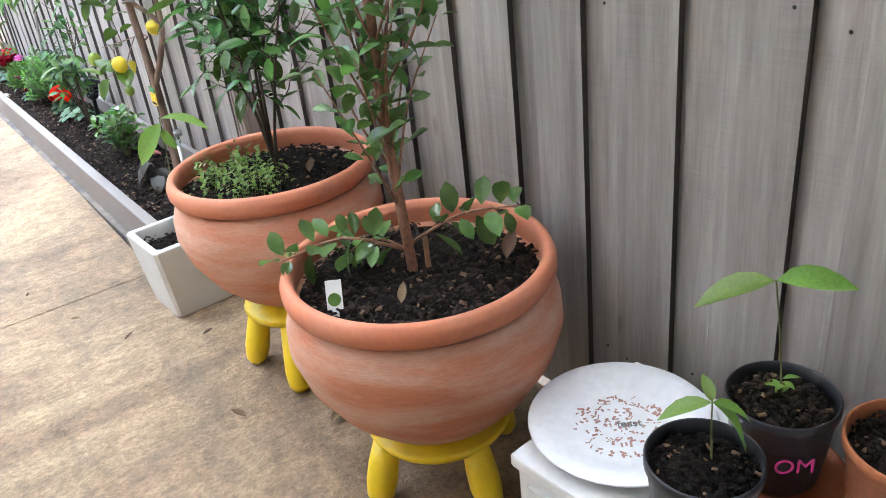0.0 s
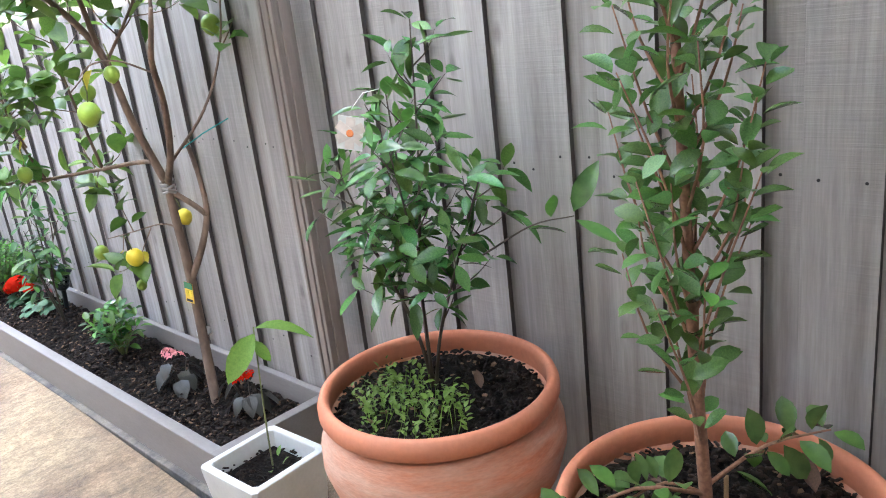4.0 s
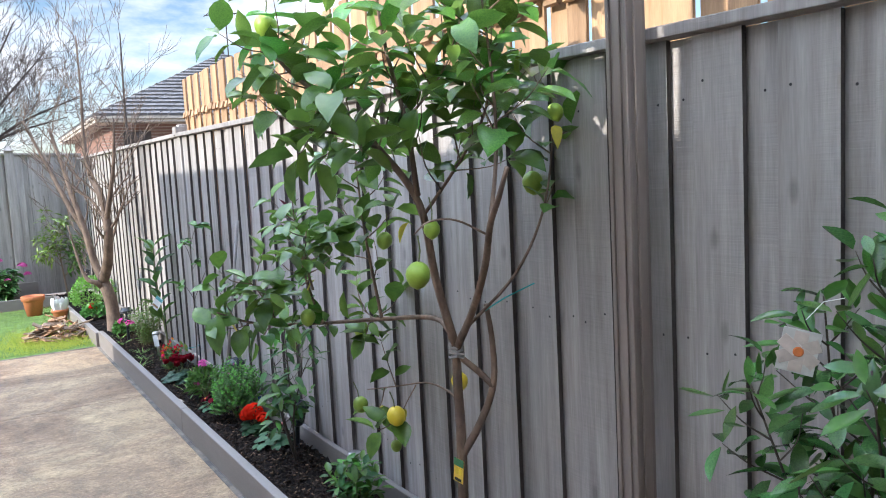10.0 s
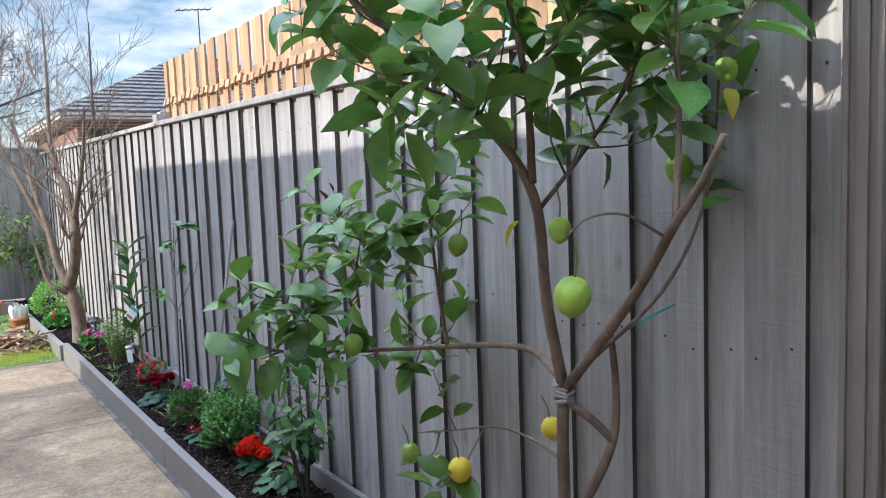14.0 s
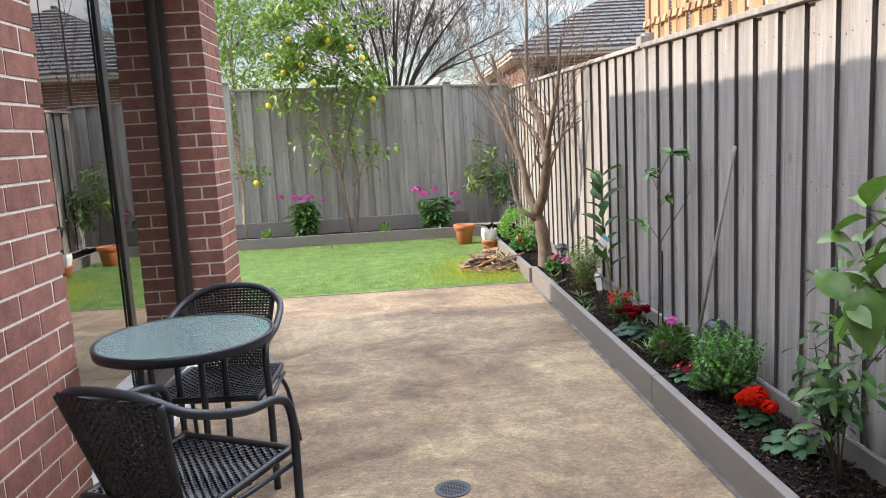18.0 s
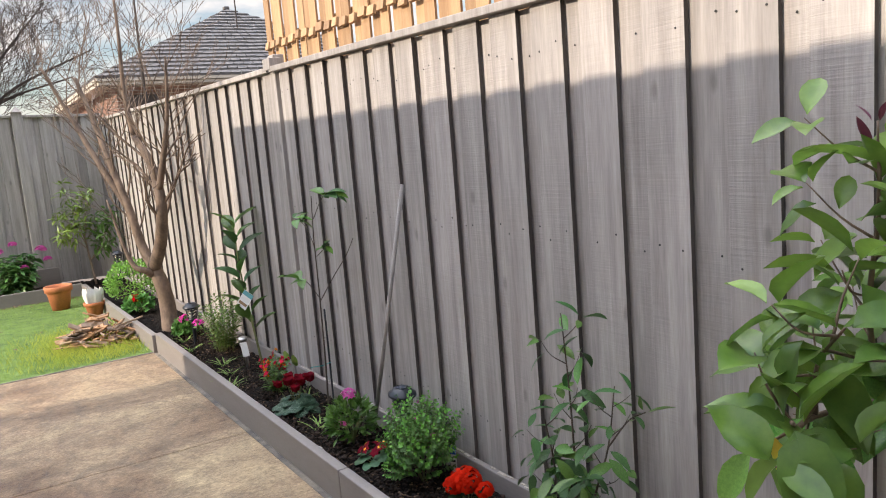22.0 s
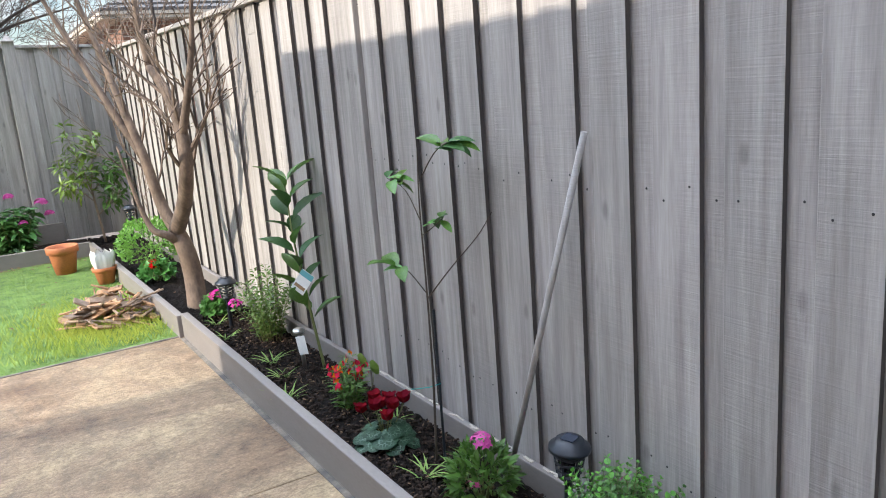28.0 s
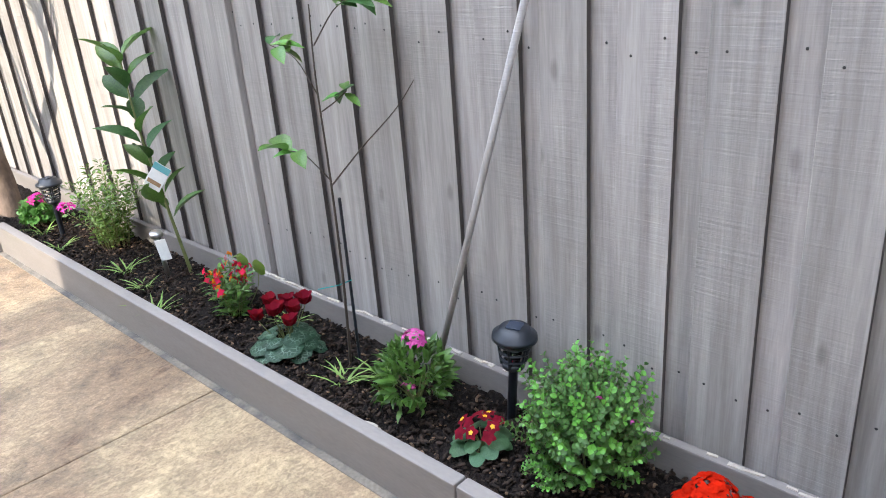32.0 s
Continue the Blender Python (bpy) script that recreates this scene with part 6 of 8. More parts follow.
def dome(name, x, y, c, rx, rz, n, geom, size, leafm, label, category, seed, flowers=(), stemm=M_STEM, group=""):
    p = Plant(name, at_bed(x, y), label, category, stemm, seed, group)
    lists = []
    for k in range(12):
        a = k * 2.4
        e = Vector((math.cos(a) * rx * 0.75, math.sin(a) * rx * 0.75, c + rz * p.r.uniform(-0.1, 0.6)))
        lists.append(([(0, 0, -0.01), Vector((e.x * 0.4, e.y * 0.4, e.z * 0.55)), e], 0.004, 0.0015))
    p.stems(lists, "stem", 4)
    ball_bush(p, (0, 0, c), rx, rz, n, geom, size, "foliage")
    mats = {"foliage": (leafm, "")}
    for k, (dx, dy, dz, fr, fn, fs, fm, flabel) in enumerate(flowers):
        nm = "flower_head" if k == 0 else "flower_head_" + "abcdefgh"[k]
        flower_head(p, (dx, dy, dz), fr, fr * 0.8, fn, fs, nm, 4)
        mats[nm] = (fm, flabel)
    return p.done(mats)


ss = Plant("small_shrub", at_bed(0.87, 4.30), "small leafy green shrub in the garden bed", "shrub", M_STEM, 71)
for k in range(13):
    a, q = k * 2.4, 0.14 * math.sqrt((k + 0.5) / 13)
    top = Vector((math.cos(a) * q, math.sin(a) * q, 0.285 - 0.8 * q + ss.r.uniform(-0.03, 0.03)))
    c = ss.stem([(0, 0, -0.01), (top.x * 0.5, top.y * 0.5, top.z * 0.6), top], 0.003, 0.0013, 5, "stem", 5)
    ss.along(c, LF_MID, 0.066, 0.019, 0.3, 0.72, 0.3)
ss.done({})
bx = Plant("box_bush", at_bed(0.85, 6.09), "rounded bright green box-leaved bush with tiny purple flowers", "shrub", M_STEM, 72)
sprigs = []
for k in range(270):
    z = 1 - 1.60 * (k + 0.5) / 270
    a, q = k * 2.39996, math.sqrt(max(0.0, 1 - z * z))
    d = Vector((math.cos(a) * q, math.sin(a) * q, z))
    far = 1 + 0.45 * noise.noise(d * 2.6 + Vector((3.1, 0.4, 7.7))) + bx.r.choice((-0.30, -0.16, -0.05, 0.0, 0.05, 0.14))
    tip = Vector((d.x * 0.158 * far, d.y * 0.165 * far, 0.205 + d.z * 0.165 * far))
    sprigs.append((tip, d, bx.r.uniform(0.7, 1.05)))
# a low shoot leans out over the soil
for k in range(26):
    d = Vector((bx.r.uniform(-1, 0.4), bx.r.uniform(-0.5, 1), bx.r.uniform(-0.2, 1))).normalized()
    sprigs.append((Vector((-0.115, 0.045, 0.075)) + Vector((d.x * 0.05, d.y * 0.07, d.z * 0.045)), (d + Vector((-0.4, 0.1, 0.3))).normalized(), 0.6))
shoots = []
for k, (tip, d, size) in enumerate(sprigs):
    root = Vector((tip.x * 0.35, tip.y * 0.35, 0.05 + (tip.z - 0.05) * 0.45))
    bend = root.lerp(tip, 0.55) + Vector((0, 0, -0.008))
    shoots.append(([root, bend, tip], 0.0014, 0.0007))
    c = curve_pts([root, bend, tip], 6)
    turn = bx.r.uniform(0, 3)
    for j in range(6):
        at = c[-1].lerp(c[len(c) // 3], j / 6.5)
        o = (d + Vector((0, 0, 0.35))).normalized().orthogonal().normalized()
        t = (d + Vector((0, 0, 0.35))).normalized()
        turn += 1.57 + bx.r.uniform(-0.3, 0.3)
        for side in (0, math.pi):
            w = o * math.cos(turn + side) + t.cross(o) * math.sin(turn + side)
            name = "fresh_foliage" if j < 2 and k % 3 else "foliage"
            bx.lv.setdefault(name, Leaves()).add(aim(at, w * (0.55 + 0.12 * j) + t * 0.6, t - w * 0.4, size * (0.0145 if j == 0 else 0.0195) * bx.r.uniform(0.85, 1.2), bx.r.uniform(-0.3, 0.3)), G_BOX)
bx.stems(shoots, "shoot", 4)
bx.stems([([(0, 0, -0.01), (math.cos(k * 2.4) * 0.03, math.sin(k * 2.4) * 0.03, 0.06), (math.cos(k * 2.4) * 0.07, math.sin(k * 2.4) * 0.07, 0.15)], 0.004, 0.002) for k in range(8)], "stem", 5)
for at in ((-0.06, -0.075, 0.325), (0.0, -0.02, 0.37), (-0.02, -0.15, 0.27)):
    flower_head(bx, at, 0.008, 0.010, 3, 0.009, "flower_head")
bx.done({"foliage": (M_LEAF_BOX, ""), "fresh_foliage": (M_LEAF_BOXN, "fresh lighter leaves"), "flower_head": (M_PINK, "tiny purple flowers")})
dome("pink_flower_plant", 0.80, 6.70, 0.12, 0.105, 0.11, 520, G_LONG, 0.045, M_LEAF_MID, "leafy plant with pink flower heads in the garden bed", "flower", 73,
     [(-0.01, -0.03, 0.27, 0.034, 26, 0.016, M_PINK, "pink flowers"), (-0.07, -0.05, 0.14, 0.016, 8, 0.014, M_PINK, "pink flowers")])
sn = Plant("coral_snapdragon", at_bed(0.79, 7.76), "plant with coral red and orange flowers in the garden bed", "flower", M_STEM, 74)
for k in range(17):
    a, q = k * 2.4, 0.09 * math.sqrt((k + 0.5) / 17)
    top = Vector((math.cos(a) * q, math.sin(a) * q * 1.15, 0.25 - 1.1 * q + sn.r.uniform(-0.03, 0.03)))
    c = curve_pts([(top.x * 0.3, top.y * 0.3, 0), (top.x * 0.7, top.y * 0.7, top.z * 0.6), top], 5)
    sn.stems([(c, 0.0022, 0.0012)], "stem", 4)
    sn.along(c, [G_LONG, G_NARROW], 0.046, 0.0085, 0.1, 0.8, 0.3, joined="foliage")
    if k % 4 != 3:
        for j in range(4):
            b = sn.r.uniform(0, 6.28)
            w = Vector((math.cos(b), math.sin(b), 0.5))
            nm = "flower_head" if (k + j) % 3 else "orange_flower"
            floret(sn.lv.setdefault(nm, Leaves()), top + Vector((w.x * 0.012, w.y * 0.012, 0.004 - 0.012 * j + 0.012)), w, 0.015, 4, G_ROUND, sn.r)
big = heart_mesh("round_leaf", M_LEAF_NEW, notch=0.1)
for x, y, z in ((0.10, 0.06, 0.17), (0.115, -0.035, 0.16)):
    sn.stems([([(0.05, 0, 0), (x * 0.9, y * 0.8, z * 0.6), (x, y, z)], 0.002, 0.0015)], "stem", 4)
    sn.leaf(big, Vector((x, y, z)), (-0.1, -0.2, 1), (-1, -0.3, 0.4), 0.065)
sn.done({"foliage": (M_LEAF_MID, ""), "flower_head": (M_CORAL, "coral red flowers"), "orange_flower": (M_ORANGE, "orange flowers")})
ty = Plant("thyme_shrub", at_bed(0.84, 9.0), "upright fine-leaved green shrub with magenta flowers in the garden bed", "shrub", M_STEM, 75)
for k in range(34):
    a, q = k * 2.4, 0.17 * math.sqrt((k + 0.5) / 34)
    top = Vector((math.cos(a) * q * 1.15, math.sin(a) * q * 1.3, 0.46 - 1.1 * q + ty.r.uniform(-0.06, 0.05)))
    ty.stems([([(math.cos(a) * q * 0.4, math.sin(a) * q * 0.4, 0), top * 0.55, top], 0.0022, 0.001)], "stem", 4)
    ty.along(curve_pts([(math.cos(a) * q * 0.4, math.sin(a) * q * 0.4, 0), top * 0.55, top], 4), [G_LONG, G_OVAL], 0.032, 0.0085, 0.12, 0.8, 0.35, joined="foliage")
flower_head(ty, (-0.12, 0.24, 0.2), 0.045, 0.035, 14, 0.018, "flower_head")
ty.done({"foliage": (M_LEAF_MID, ""), "flower_head": (M_HOT, "magenta flowers")})
dome("magenta_flower", 0.72, 9.72, 0.08, 0.09, 0.07, 300, G_ROUND, 0.04, M_LEAF_BOX, "low plant with magenta flowers beside a solar lamp", "flower", 76, [(0, 0, 0.15, 0.055, 30, 0.02, M_HOT, "magenta flowers")])
dome("yellow_green_shrub", 0.68, 11.75, 0.22, 0.26, 0.24, 1800, G_OVAL, 0.03, M_LEAF_NEW, "yellow-green small-leaved shrub in the garden bed", "shrub", 77)
dome("primrose", 0.62, 11.15, 0.08, 0.13, 0.09, 240, G_ROUND, 0.05, M_LEAF_BOX, "low primrose with red and yellow flowers", "flower", 78, [(-0.04, -0.03, 0.15, 0.06, 20, 0.02, M_RED, "red flowers"), (0.03, 0.05, 0.13, 0.05, 14, 0.02, M_PETYEL, "yellow flowers")])


def rosette(name, x, y, n, size, leafm, label, seed, reach, hh):
    p = Plant(name, at_bed(x, y), label, "flower", M_STEM, seed)
    me = heart_mesh("round_leaf", leafm, width=1.12 if size > 0.07 else 0.85)
    for k in range(n):
        a = k * 2.4
        q = 0.02 + reach * k / n
        top = Vector((math.cos(a) * q, math.sin(a) * q, hh - (hh - 0.03) * k / n))
        p.stems([([(0, 0, 0), top * 0.5 + Vector((0, 0, 0.01)), top], 0.002, 0.0015)], "stalk", 4)
        p.leaf(me, top, (math.cos(a), math.sin(a), -0.12 - 0.35 * k / n), (p.r.uniform(-0.2, 0.2) - 0.15, p.r.uniform(-0.2, 0.2), 1), size * p.r.uniform(0.8, 1.15))
    return p


cy = rosette("cyclamen", 0.755, 7.34, 20, 0.080, M_LEAF_CYC, "cyclamen with dark crimson petals and silver marbled leaves", 81, 0.078, 0.10)
LF_PET = leaf_mesh("petal", M_CRIM, width=1.0, curl=-0.25, fold=0.22, tip=1.45, n=6, full=0.6)
for k in range(10):
    a = k * 2.4
    q = 0.02 + 0.075 * k / 10
    top = Vector((0.02 + math.cos(a) * q * 1.2, math.sin(a) * q * 1.2, 0.135 + 0.04 * cy.r.random()))
    cy.stems([([(0, 0, 0.02), top * 0.6, top], 0.0018, 0.0018)], "flower_stalk", 4)
    for j in range(5):
        b = j * 1.2566 + a
        piece("petal", LF_PET, cy.ob, aim(top, (math.cos(b) * 0.8, math.sin(b) * 0.8, 0.75), (-math.cos(b), -math.sin(b), 0.6), 0.052 * cy.r.uniform(0.85, 1.15)))
cy.done({})
pr = rosette("crimson_primula", 0.775, 6.40, 15, 0.062, M_LEAF_PRI, "low primula with crimson flowers and yellow centres", 82, 0.042, 0.07)
for k in range(10):
    a, q = k * 2.4, 0.018 + 0.05 * math.sqrt(k / 10)
    at, up = Vector((math.cos(a) * q, math.sin(a) * q, 0.104 - 5.0 * q * q)), Vector((math.cos(a) * 0.5 - 0.35, math.sin(a) * 0.5, 0.8))
    floret(pr.lv.setdefault("blossom", Leaves()), at, up, 0.023, 5, G_ROUND, pr.r)
    if k % 2 == 0:
        floret(pr.lv.setdefault("flower_centre", Leaves()), at + up.normalized() * 0.0055, up, 0.008, 5, G_ROUND, pr.r)
pr.done({"blossom": (M_CRIM, "dark crimson flowers"), "flower_centre": (M_PETYEL, "yellow flower centres")})
ka = rosette("scarlet_kalanchoe", 0.85, 5.74, 16, 0.066, M_LEAF_DRK, "scarlet kalanchoe in full flower in the garden bed", 83, 0.035, 0.08)
for dx, dy, dz, q, n in ((0, 0.01, 0.135, 0.060, 230), (0.035, -0.062, 0.112, 0.036, 90), (-0.03, 0.05, 0.112, 0.040, 110)):
    flower_head(ka, (dx, dy, dz), q, q * 0.85, n, 0.0115, "floret", 4, G_ROUND, low=-0.5)
ka.stems([([(0, 0, 0), (0.0, 0.0, 0.08), (0, 0.01, 0.13)], 0.004, 0.003), ([(0, 0, 0), (0.02, -0.04, 0.07), (0.035, -0.062, 0.11)], 0.003, 0.002)], "flower_stalk", 5)
ka.done({"floret": (M_RED, "dense scarlet florets")})
sb_ = rosette("salmon_begonia", 0.86, 5.44, 20, 0.066, M_LEAF_PRI, "leafy begonia with salmon pink flowers", 84, 0.07, 0.09)
flower_head(sb_, (0.03, -0.08, 0.135), 0.020, 0.02, 7, 0.016, "blossom", 5)
flower_head(sb_, (0.06, -0.02, 0.12), 0.016, 0.016, 5, 0.015, "blossom", 5)
sb_.done({"blossom": (M_SALMON, "salmon pink flowers")})

# straggly camellia against the fence
LF_YC = [leaf_mesh("camellia_leaf", M_LEAF_YC, width=0.40, curl=0.25, fold=0.18, tip=1.05), leaf_mesh("camellia_leaf", M_LEAF_YC, width=0.36, curl=0.4, fold=0.12, tip=1.1),
         leaf_mesh("camellia_leaf", M_LEAF_MID, width=0.38, curl=0.1, fold=0.2, tip=1.0)]
c3 = Plant("young_camellia", at_bed(0.875, 5.10), "tall straggly young camellia with glossy leaves against the fence", "shrub", M_DSTEM, 91)
for pts in ([(0, 0, 0), (0.0, 0.02, 0.35), (0.0, 0.03, 0.65), (0.0, 0.05, 0.90)], [(0, 0, 0), (-0.04, 0.06, 0.25), (-0.04, 0.08, 0.42), (-0.05, 0.10, 0.55)], [(0, 0, 0), (-0.02, -0.07, 0.3), (0.02, -0.11, 0.5), (0.03, -0.14, 0.70)],
            [(0, 0, 0), (-0.05, -0.03, 0.2), (-0.07, -0.04, 0.32), (-0.08, -0.05, 0.40)], [(0, 0, 0.05), (-0.02, 0.05, 0.18), (-0.03, 0.08, 0.28), (-0.03, 0.10, 0.34)]):
    c = c3.stem(pts, 0.005, 0.002, 6, "stem", 6)
    sb = sub_branches(c3.r, c, 8, lambda f: 0.13 - 0.04 * f, 0.002, 0.25, 0.97, 0.7)
    c3.stems(sb, "branch", 4)
    for q, a, b in sb:
        c3.along(curve_pts(q, 4), LF_YC, 0.084, 0.045, 0.3, 0.8, 0.1, droop=0.4)
far = c3.stem([(0.02, -0.11, 0.5), (0.04, -0.18, 0.60), (0.05, -0.24, 0.64)], 0.003, 0.0015, 5, "branch", 5)
c3.along(far, LF_YC, 0.08, 0.10, 0.7, 0.6, 0.1)
c3.done({})

# two citrus saplings
sa = Plant("citrus_sapling", at_bed(0.90, 8.33), "young citrus sapling with a nursery card hanging on it", "sapling", M_STEM, 92, "citrus saplings")
c = sa.stem([(0, 0, 0), (-0.03, 0.04, 0.35), (-0.05, 0.10, 0.7), (-0.05, 0.13, 1.0)], 0.009, 0.003, 7, "stem", 7)
sa.along(c, LF_MID[:2], 0.185, 0.036, 0.28, 0.66, 0.42)
card = part("nursery_card", box(0, 0, 0, 0.075, 0.003, 0.12, 0.001), M_TAGW, sa.ob, "white card with a teal heading", m=pose(-0.09, -0.07, 0.51, 0, 38, -45))
part("card_heading", box(0, -0.0025, 0.044, 0.075, 0.002, 0.03), M_TAGT, card)
part("print_bar", box(0, -0.0025, -0.03, 0.06, 0.0018, 0.018), M_RAWWOOD, card)
part("label", box(0, 0, 0, 0.05, 0.003, 0.10, 0.001), M_TAGW, sa.ob, "white and dark plant label", m=pose(-0.12, -0.03, 0.17, 0, -8, -45))
sa.done({})
sb2 = Plant("citrus_sapling", at_bed(0.84, 7.08), "thin citrus sapling tied to a black stake", "sapling", M_DSTEM, 93, "citrus saplings")
c = sb2.stem([(0, 0, 0), (0.01, -0.01, 0.35), (0.02, -0.0, 0.7), (0.03, 0.02, 1.0), (0.04, 0.02, 1.22)], 0.0055, 0.002, 7, "stem", 7)
b1 = sb2.stem([(0.02, 0.0, 0.66), (0.04, -0.15, 0.80), (0.06, -0.3, 0.93), (0.07, -0.38, 1.02)], 0.003, 0.0015, 5, "branch", 5)
for q, s, n in (([(0.03, 0.02, 0.95), (0.02, 0.10, 1.06), (0.0, 0.2, 1.1)], 0.125, 6), ([(0.04, 0.02, 1.1), (0.05, -0.08, 1.2), (0.06, -0.16, 1.24)], 0.115, 7), ([(0.02, 0.0, 0.68), (-0.01, 0.08, 0.76), (-0.03, 0.14, 0.77)], 0.135, 4), ([(0.03, 0.01, 0.9), (0.04, -0.06, 0.94), (0.05, -0.1, 0.97)], 0.09, 5)):
    cc = sb2.stem(q, 0.0025, 0.0015, 5, "branch", 4)
    for k in range(n):
        sb2.leaf(sb2.r.choice(LF_MID), cc[-1 - k % 4], (sb2.r.uniform(-0.6, 0.6), sb2.r.uniform(-1, 1), sb2.r.uniform(-0.2, 0.4)), (-0.3, 0, 1), s * sb2.r.uniform(0.8, 1.1))
part("stake", add_tube(bmesh.new(), [(0.03, -0.015, -0.05), (0.03, -0.02, 0.62)], 0.0055, 0.0055, 8), M_BLACK, sb2.ob, "black plastic stake")
part("tie", add_tube(bmesh.new(), [(-0.05, 0.06, 0.30), (0.0, 0.01, 0.31), (0.03, -0.03, 0.33)], 0.002, 0.002, 5), M_TWINE, sb2.ob, "teal twine tie")
sb2.done({})

pole = thing("wooden_pole", Matrix(), "grey weathered wooden pole leaning on the fence", "pole")
part("shaft", add_tube(bmesh.new(), [(0.955, 6.785, 0.05), (1.035, 6.385, 1.345)], 0.0108, 0.0108, 8), M_FENCE, pole, "", True)


def solar_lamp(x, y, h, label, tilt=0):
    s = thing("solar_lamp", pose(x, y, SOIL - 0.03, tilt, 0, 20), label, "garden lamp", "black solar lamps")
    part("spike", lathe([(0, 0), (0.014, 0.03), (0.014, h - 0.15), (0.024, h - 0.138), (0, h - 0.138)], 14), M_BLACK, s, "", True)
    part("lower_cup", lathe([(0.018, h - 0.15), (0.034, h - 0.138), (0.036, h - 0.122), (0, h - 0.12)], 24), M_BLACK, s, "", True)
    part("lens", lathe([(0.026, h - 0.125), (0.034, h - 0.085), (0.040, h - 0.045)], 24), M_LENS, s, "clear lamp lens")
    for z, q in ((h - 0.105, 0.040), (h - 0.08, 0.044), (h - 0.056, 0.048)):
        part("band", add_tube(bmesh.new(), [(q * math.cos(k * math.pi / 12), q * math.sin(k * math.pi / 12), z) for k in range(25)], 0.0045, 0.0045, 6, False), M_BLACK, s)
    for k in range(6):
        a = k * math.pi / 3
        part("strut", add_tube(bmesh.new(), [(0.036 * math.cos(a), 0.036 * math.sin(a), h - 0.125), (0.050 * math.cos(a), 0.050 * math.sin(a), h - 0.04)], 0.0045, 0.0045, 6), M_BLACK, s)
    part("cap", lathe([(0, h - 0.044), (0.055, h - 0.046), (0.068, h - 0.04), (0.066, h - 0.028), (0.048, h - 0.018), (0.044, h - 0.006), (0, h - 0.002)], 36), M_BLACK, s, "dark domed cap", True)
    part("solar_cell", box(0, 0, h - 0.001, 0.045, 0.045, 0.003, 0.0008), plain("solar cell", (0.03, 0.04, 0.06), 0.12), s, "square solar cell")
    return s


solar_lamp(0.94, 6.43, 0.362, "black solar garden lamp with domed cap beside the box bush", 4)
solar_lamp(0.72, 9.42, 0.37, "black solar garden lamp beside magenta flowers")
solar_lamp(0.97, 5.34, 0.31, "black solar garden lamp half hidden by camellia leaves", 5)
solar_lamp(0.72, 12.75, 0.5, "black solar garden lamp in the far corner")
bl = thing("plant_label", pose(1.0, 6.08, SOIL - 0.03, 0, 0, -60), "blue and white plant label stuck in the soil", "plant label")
part("card", box(0, 0, 0.10, 0.03, 0.003, 0.13, 0.001), M_TAGW, bl)
part("heading", box(0, -0.0025, 0.14, 0.03, 0.002, 0.04), M_BLUE, bl, "blue heading")
part("print_bar", box(0, -0.0025, 0.09, 0.022, 0.002, 0.01), M_INK, bl)
st = thing("pebble", pose(0.615, 6.72, 0.09), "pale sandy pebble in the garden bed", "stone")
bm = bmesh.new()
bmesh.ops.create_icosphere(bm, subdivisions=3, radius=0.035)
for v in bm.verts:
    v.co = Vector((v.co.x * 1.0, v.co.y * 1.4, v.co.z * 0.5)) * (1 + 0.15 * noise.noise(v.co * 30))
part("stone", bm, M_SAND, st, "", True)


def weed(x, y, seed):
    p = Plant("grass_weed", at_bed(x, y), "small tuft of grassy weed in the garden bed", "weed", M_STEM, seed, "weeds")
    lv = p.lv.setdefault("blade", Leaves())
    for k in range(16):
        a = p.r.uniform(0, 6.28)
        lv.add(aim((p.r.uniform(-0.02, 0.02), p.r.uniform(-0.02, 0.02), 0), (math.cos(a) * 0.7, math.sin(a) * 0.7, 0.8), (0, 0, 1), p.r.uniform(0.06, 0.14)), leaf_geom(0.07, 0.5, 0.1, n=4))
    p.done({"blade": (M_GRASS, "")})


for k, (x, y) in enumerate(((0.74, 7.0), (0.86, 6.93), (0.68, 8.35), (0.70, 8.6), (0.62, 9.2), (0.66, 9.55), (0.60, 8.05), (0.88, 7.5))):
    weed(x, y, 200 + k)

# ---- bare trees ----
def twig_tree(r, p, d, length, rad, depth, out, spread=0.55, rise=0.12):
    """Forks again and again; fills out with (points, r0, r1, depth)."""
    n = 4
    pts = [p]
    q = Vector(p)
    w = Vector(d)
    for k in range(n):
        w = (w + Vector((r.uniform(-1, 1), r.uniform(-1, 1), r.uniform(-0.6, 1) + rise)) * 0.16).normalized()
        q = q + w * length / n
        pts.append(q.copy())
    out.append((pts, rad, rad * 0.62, depth))
    if depth == 0:
        return
    kids = 3 if depth > 1 else 4
    for k in range(kids):
        i = n if k < 2 else r.randint(1, n - 1)
        o = w.orthogonal().normalized()
        a = r.uniform(0, 6.28)
        o = o * math.cos(a) + w.cross(o) * math.sin(a)
        nd = (w + o * spread * r.uniform(0.6, 1.4) + Vector((0, 0, rise))).normalized()
        twig_tree(r, pts[i], nd, length * r.uniform(0.62, 0.85), rad * (0.6 if i == n else 0.45), depth - 1, out, spread, rise)


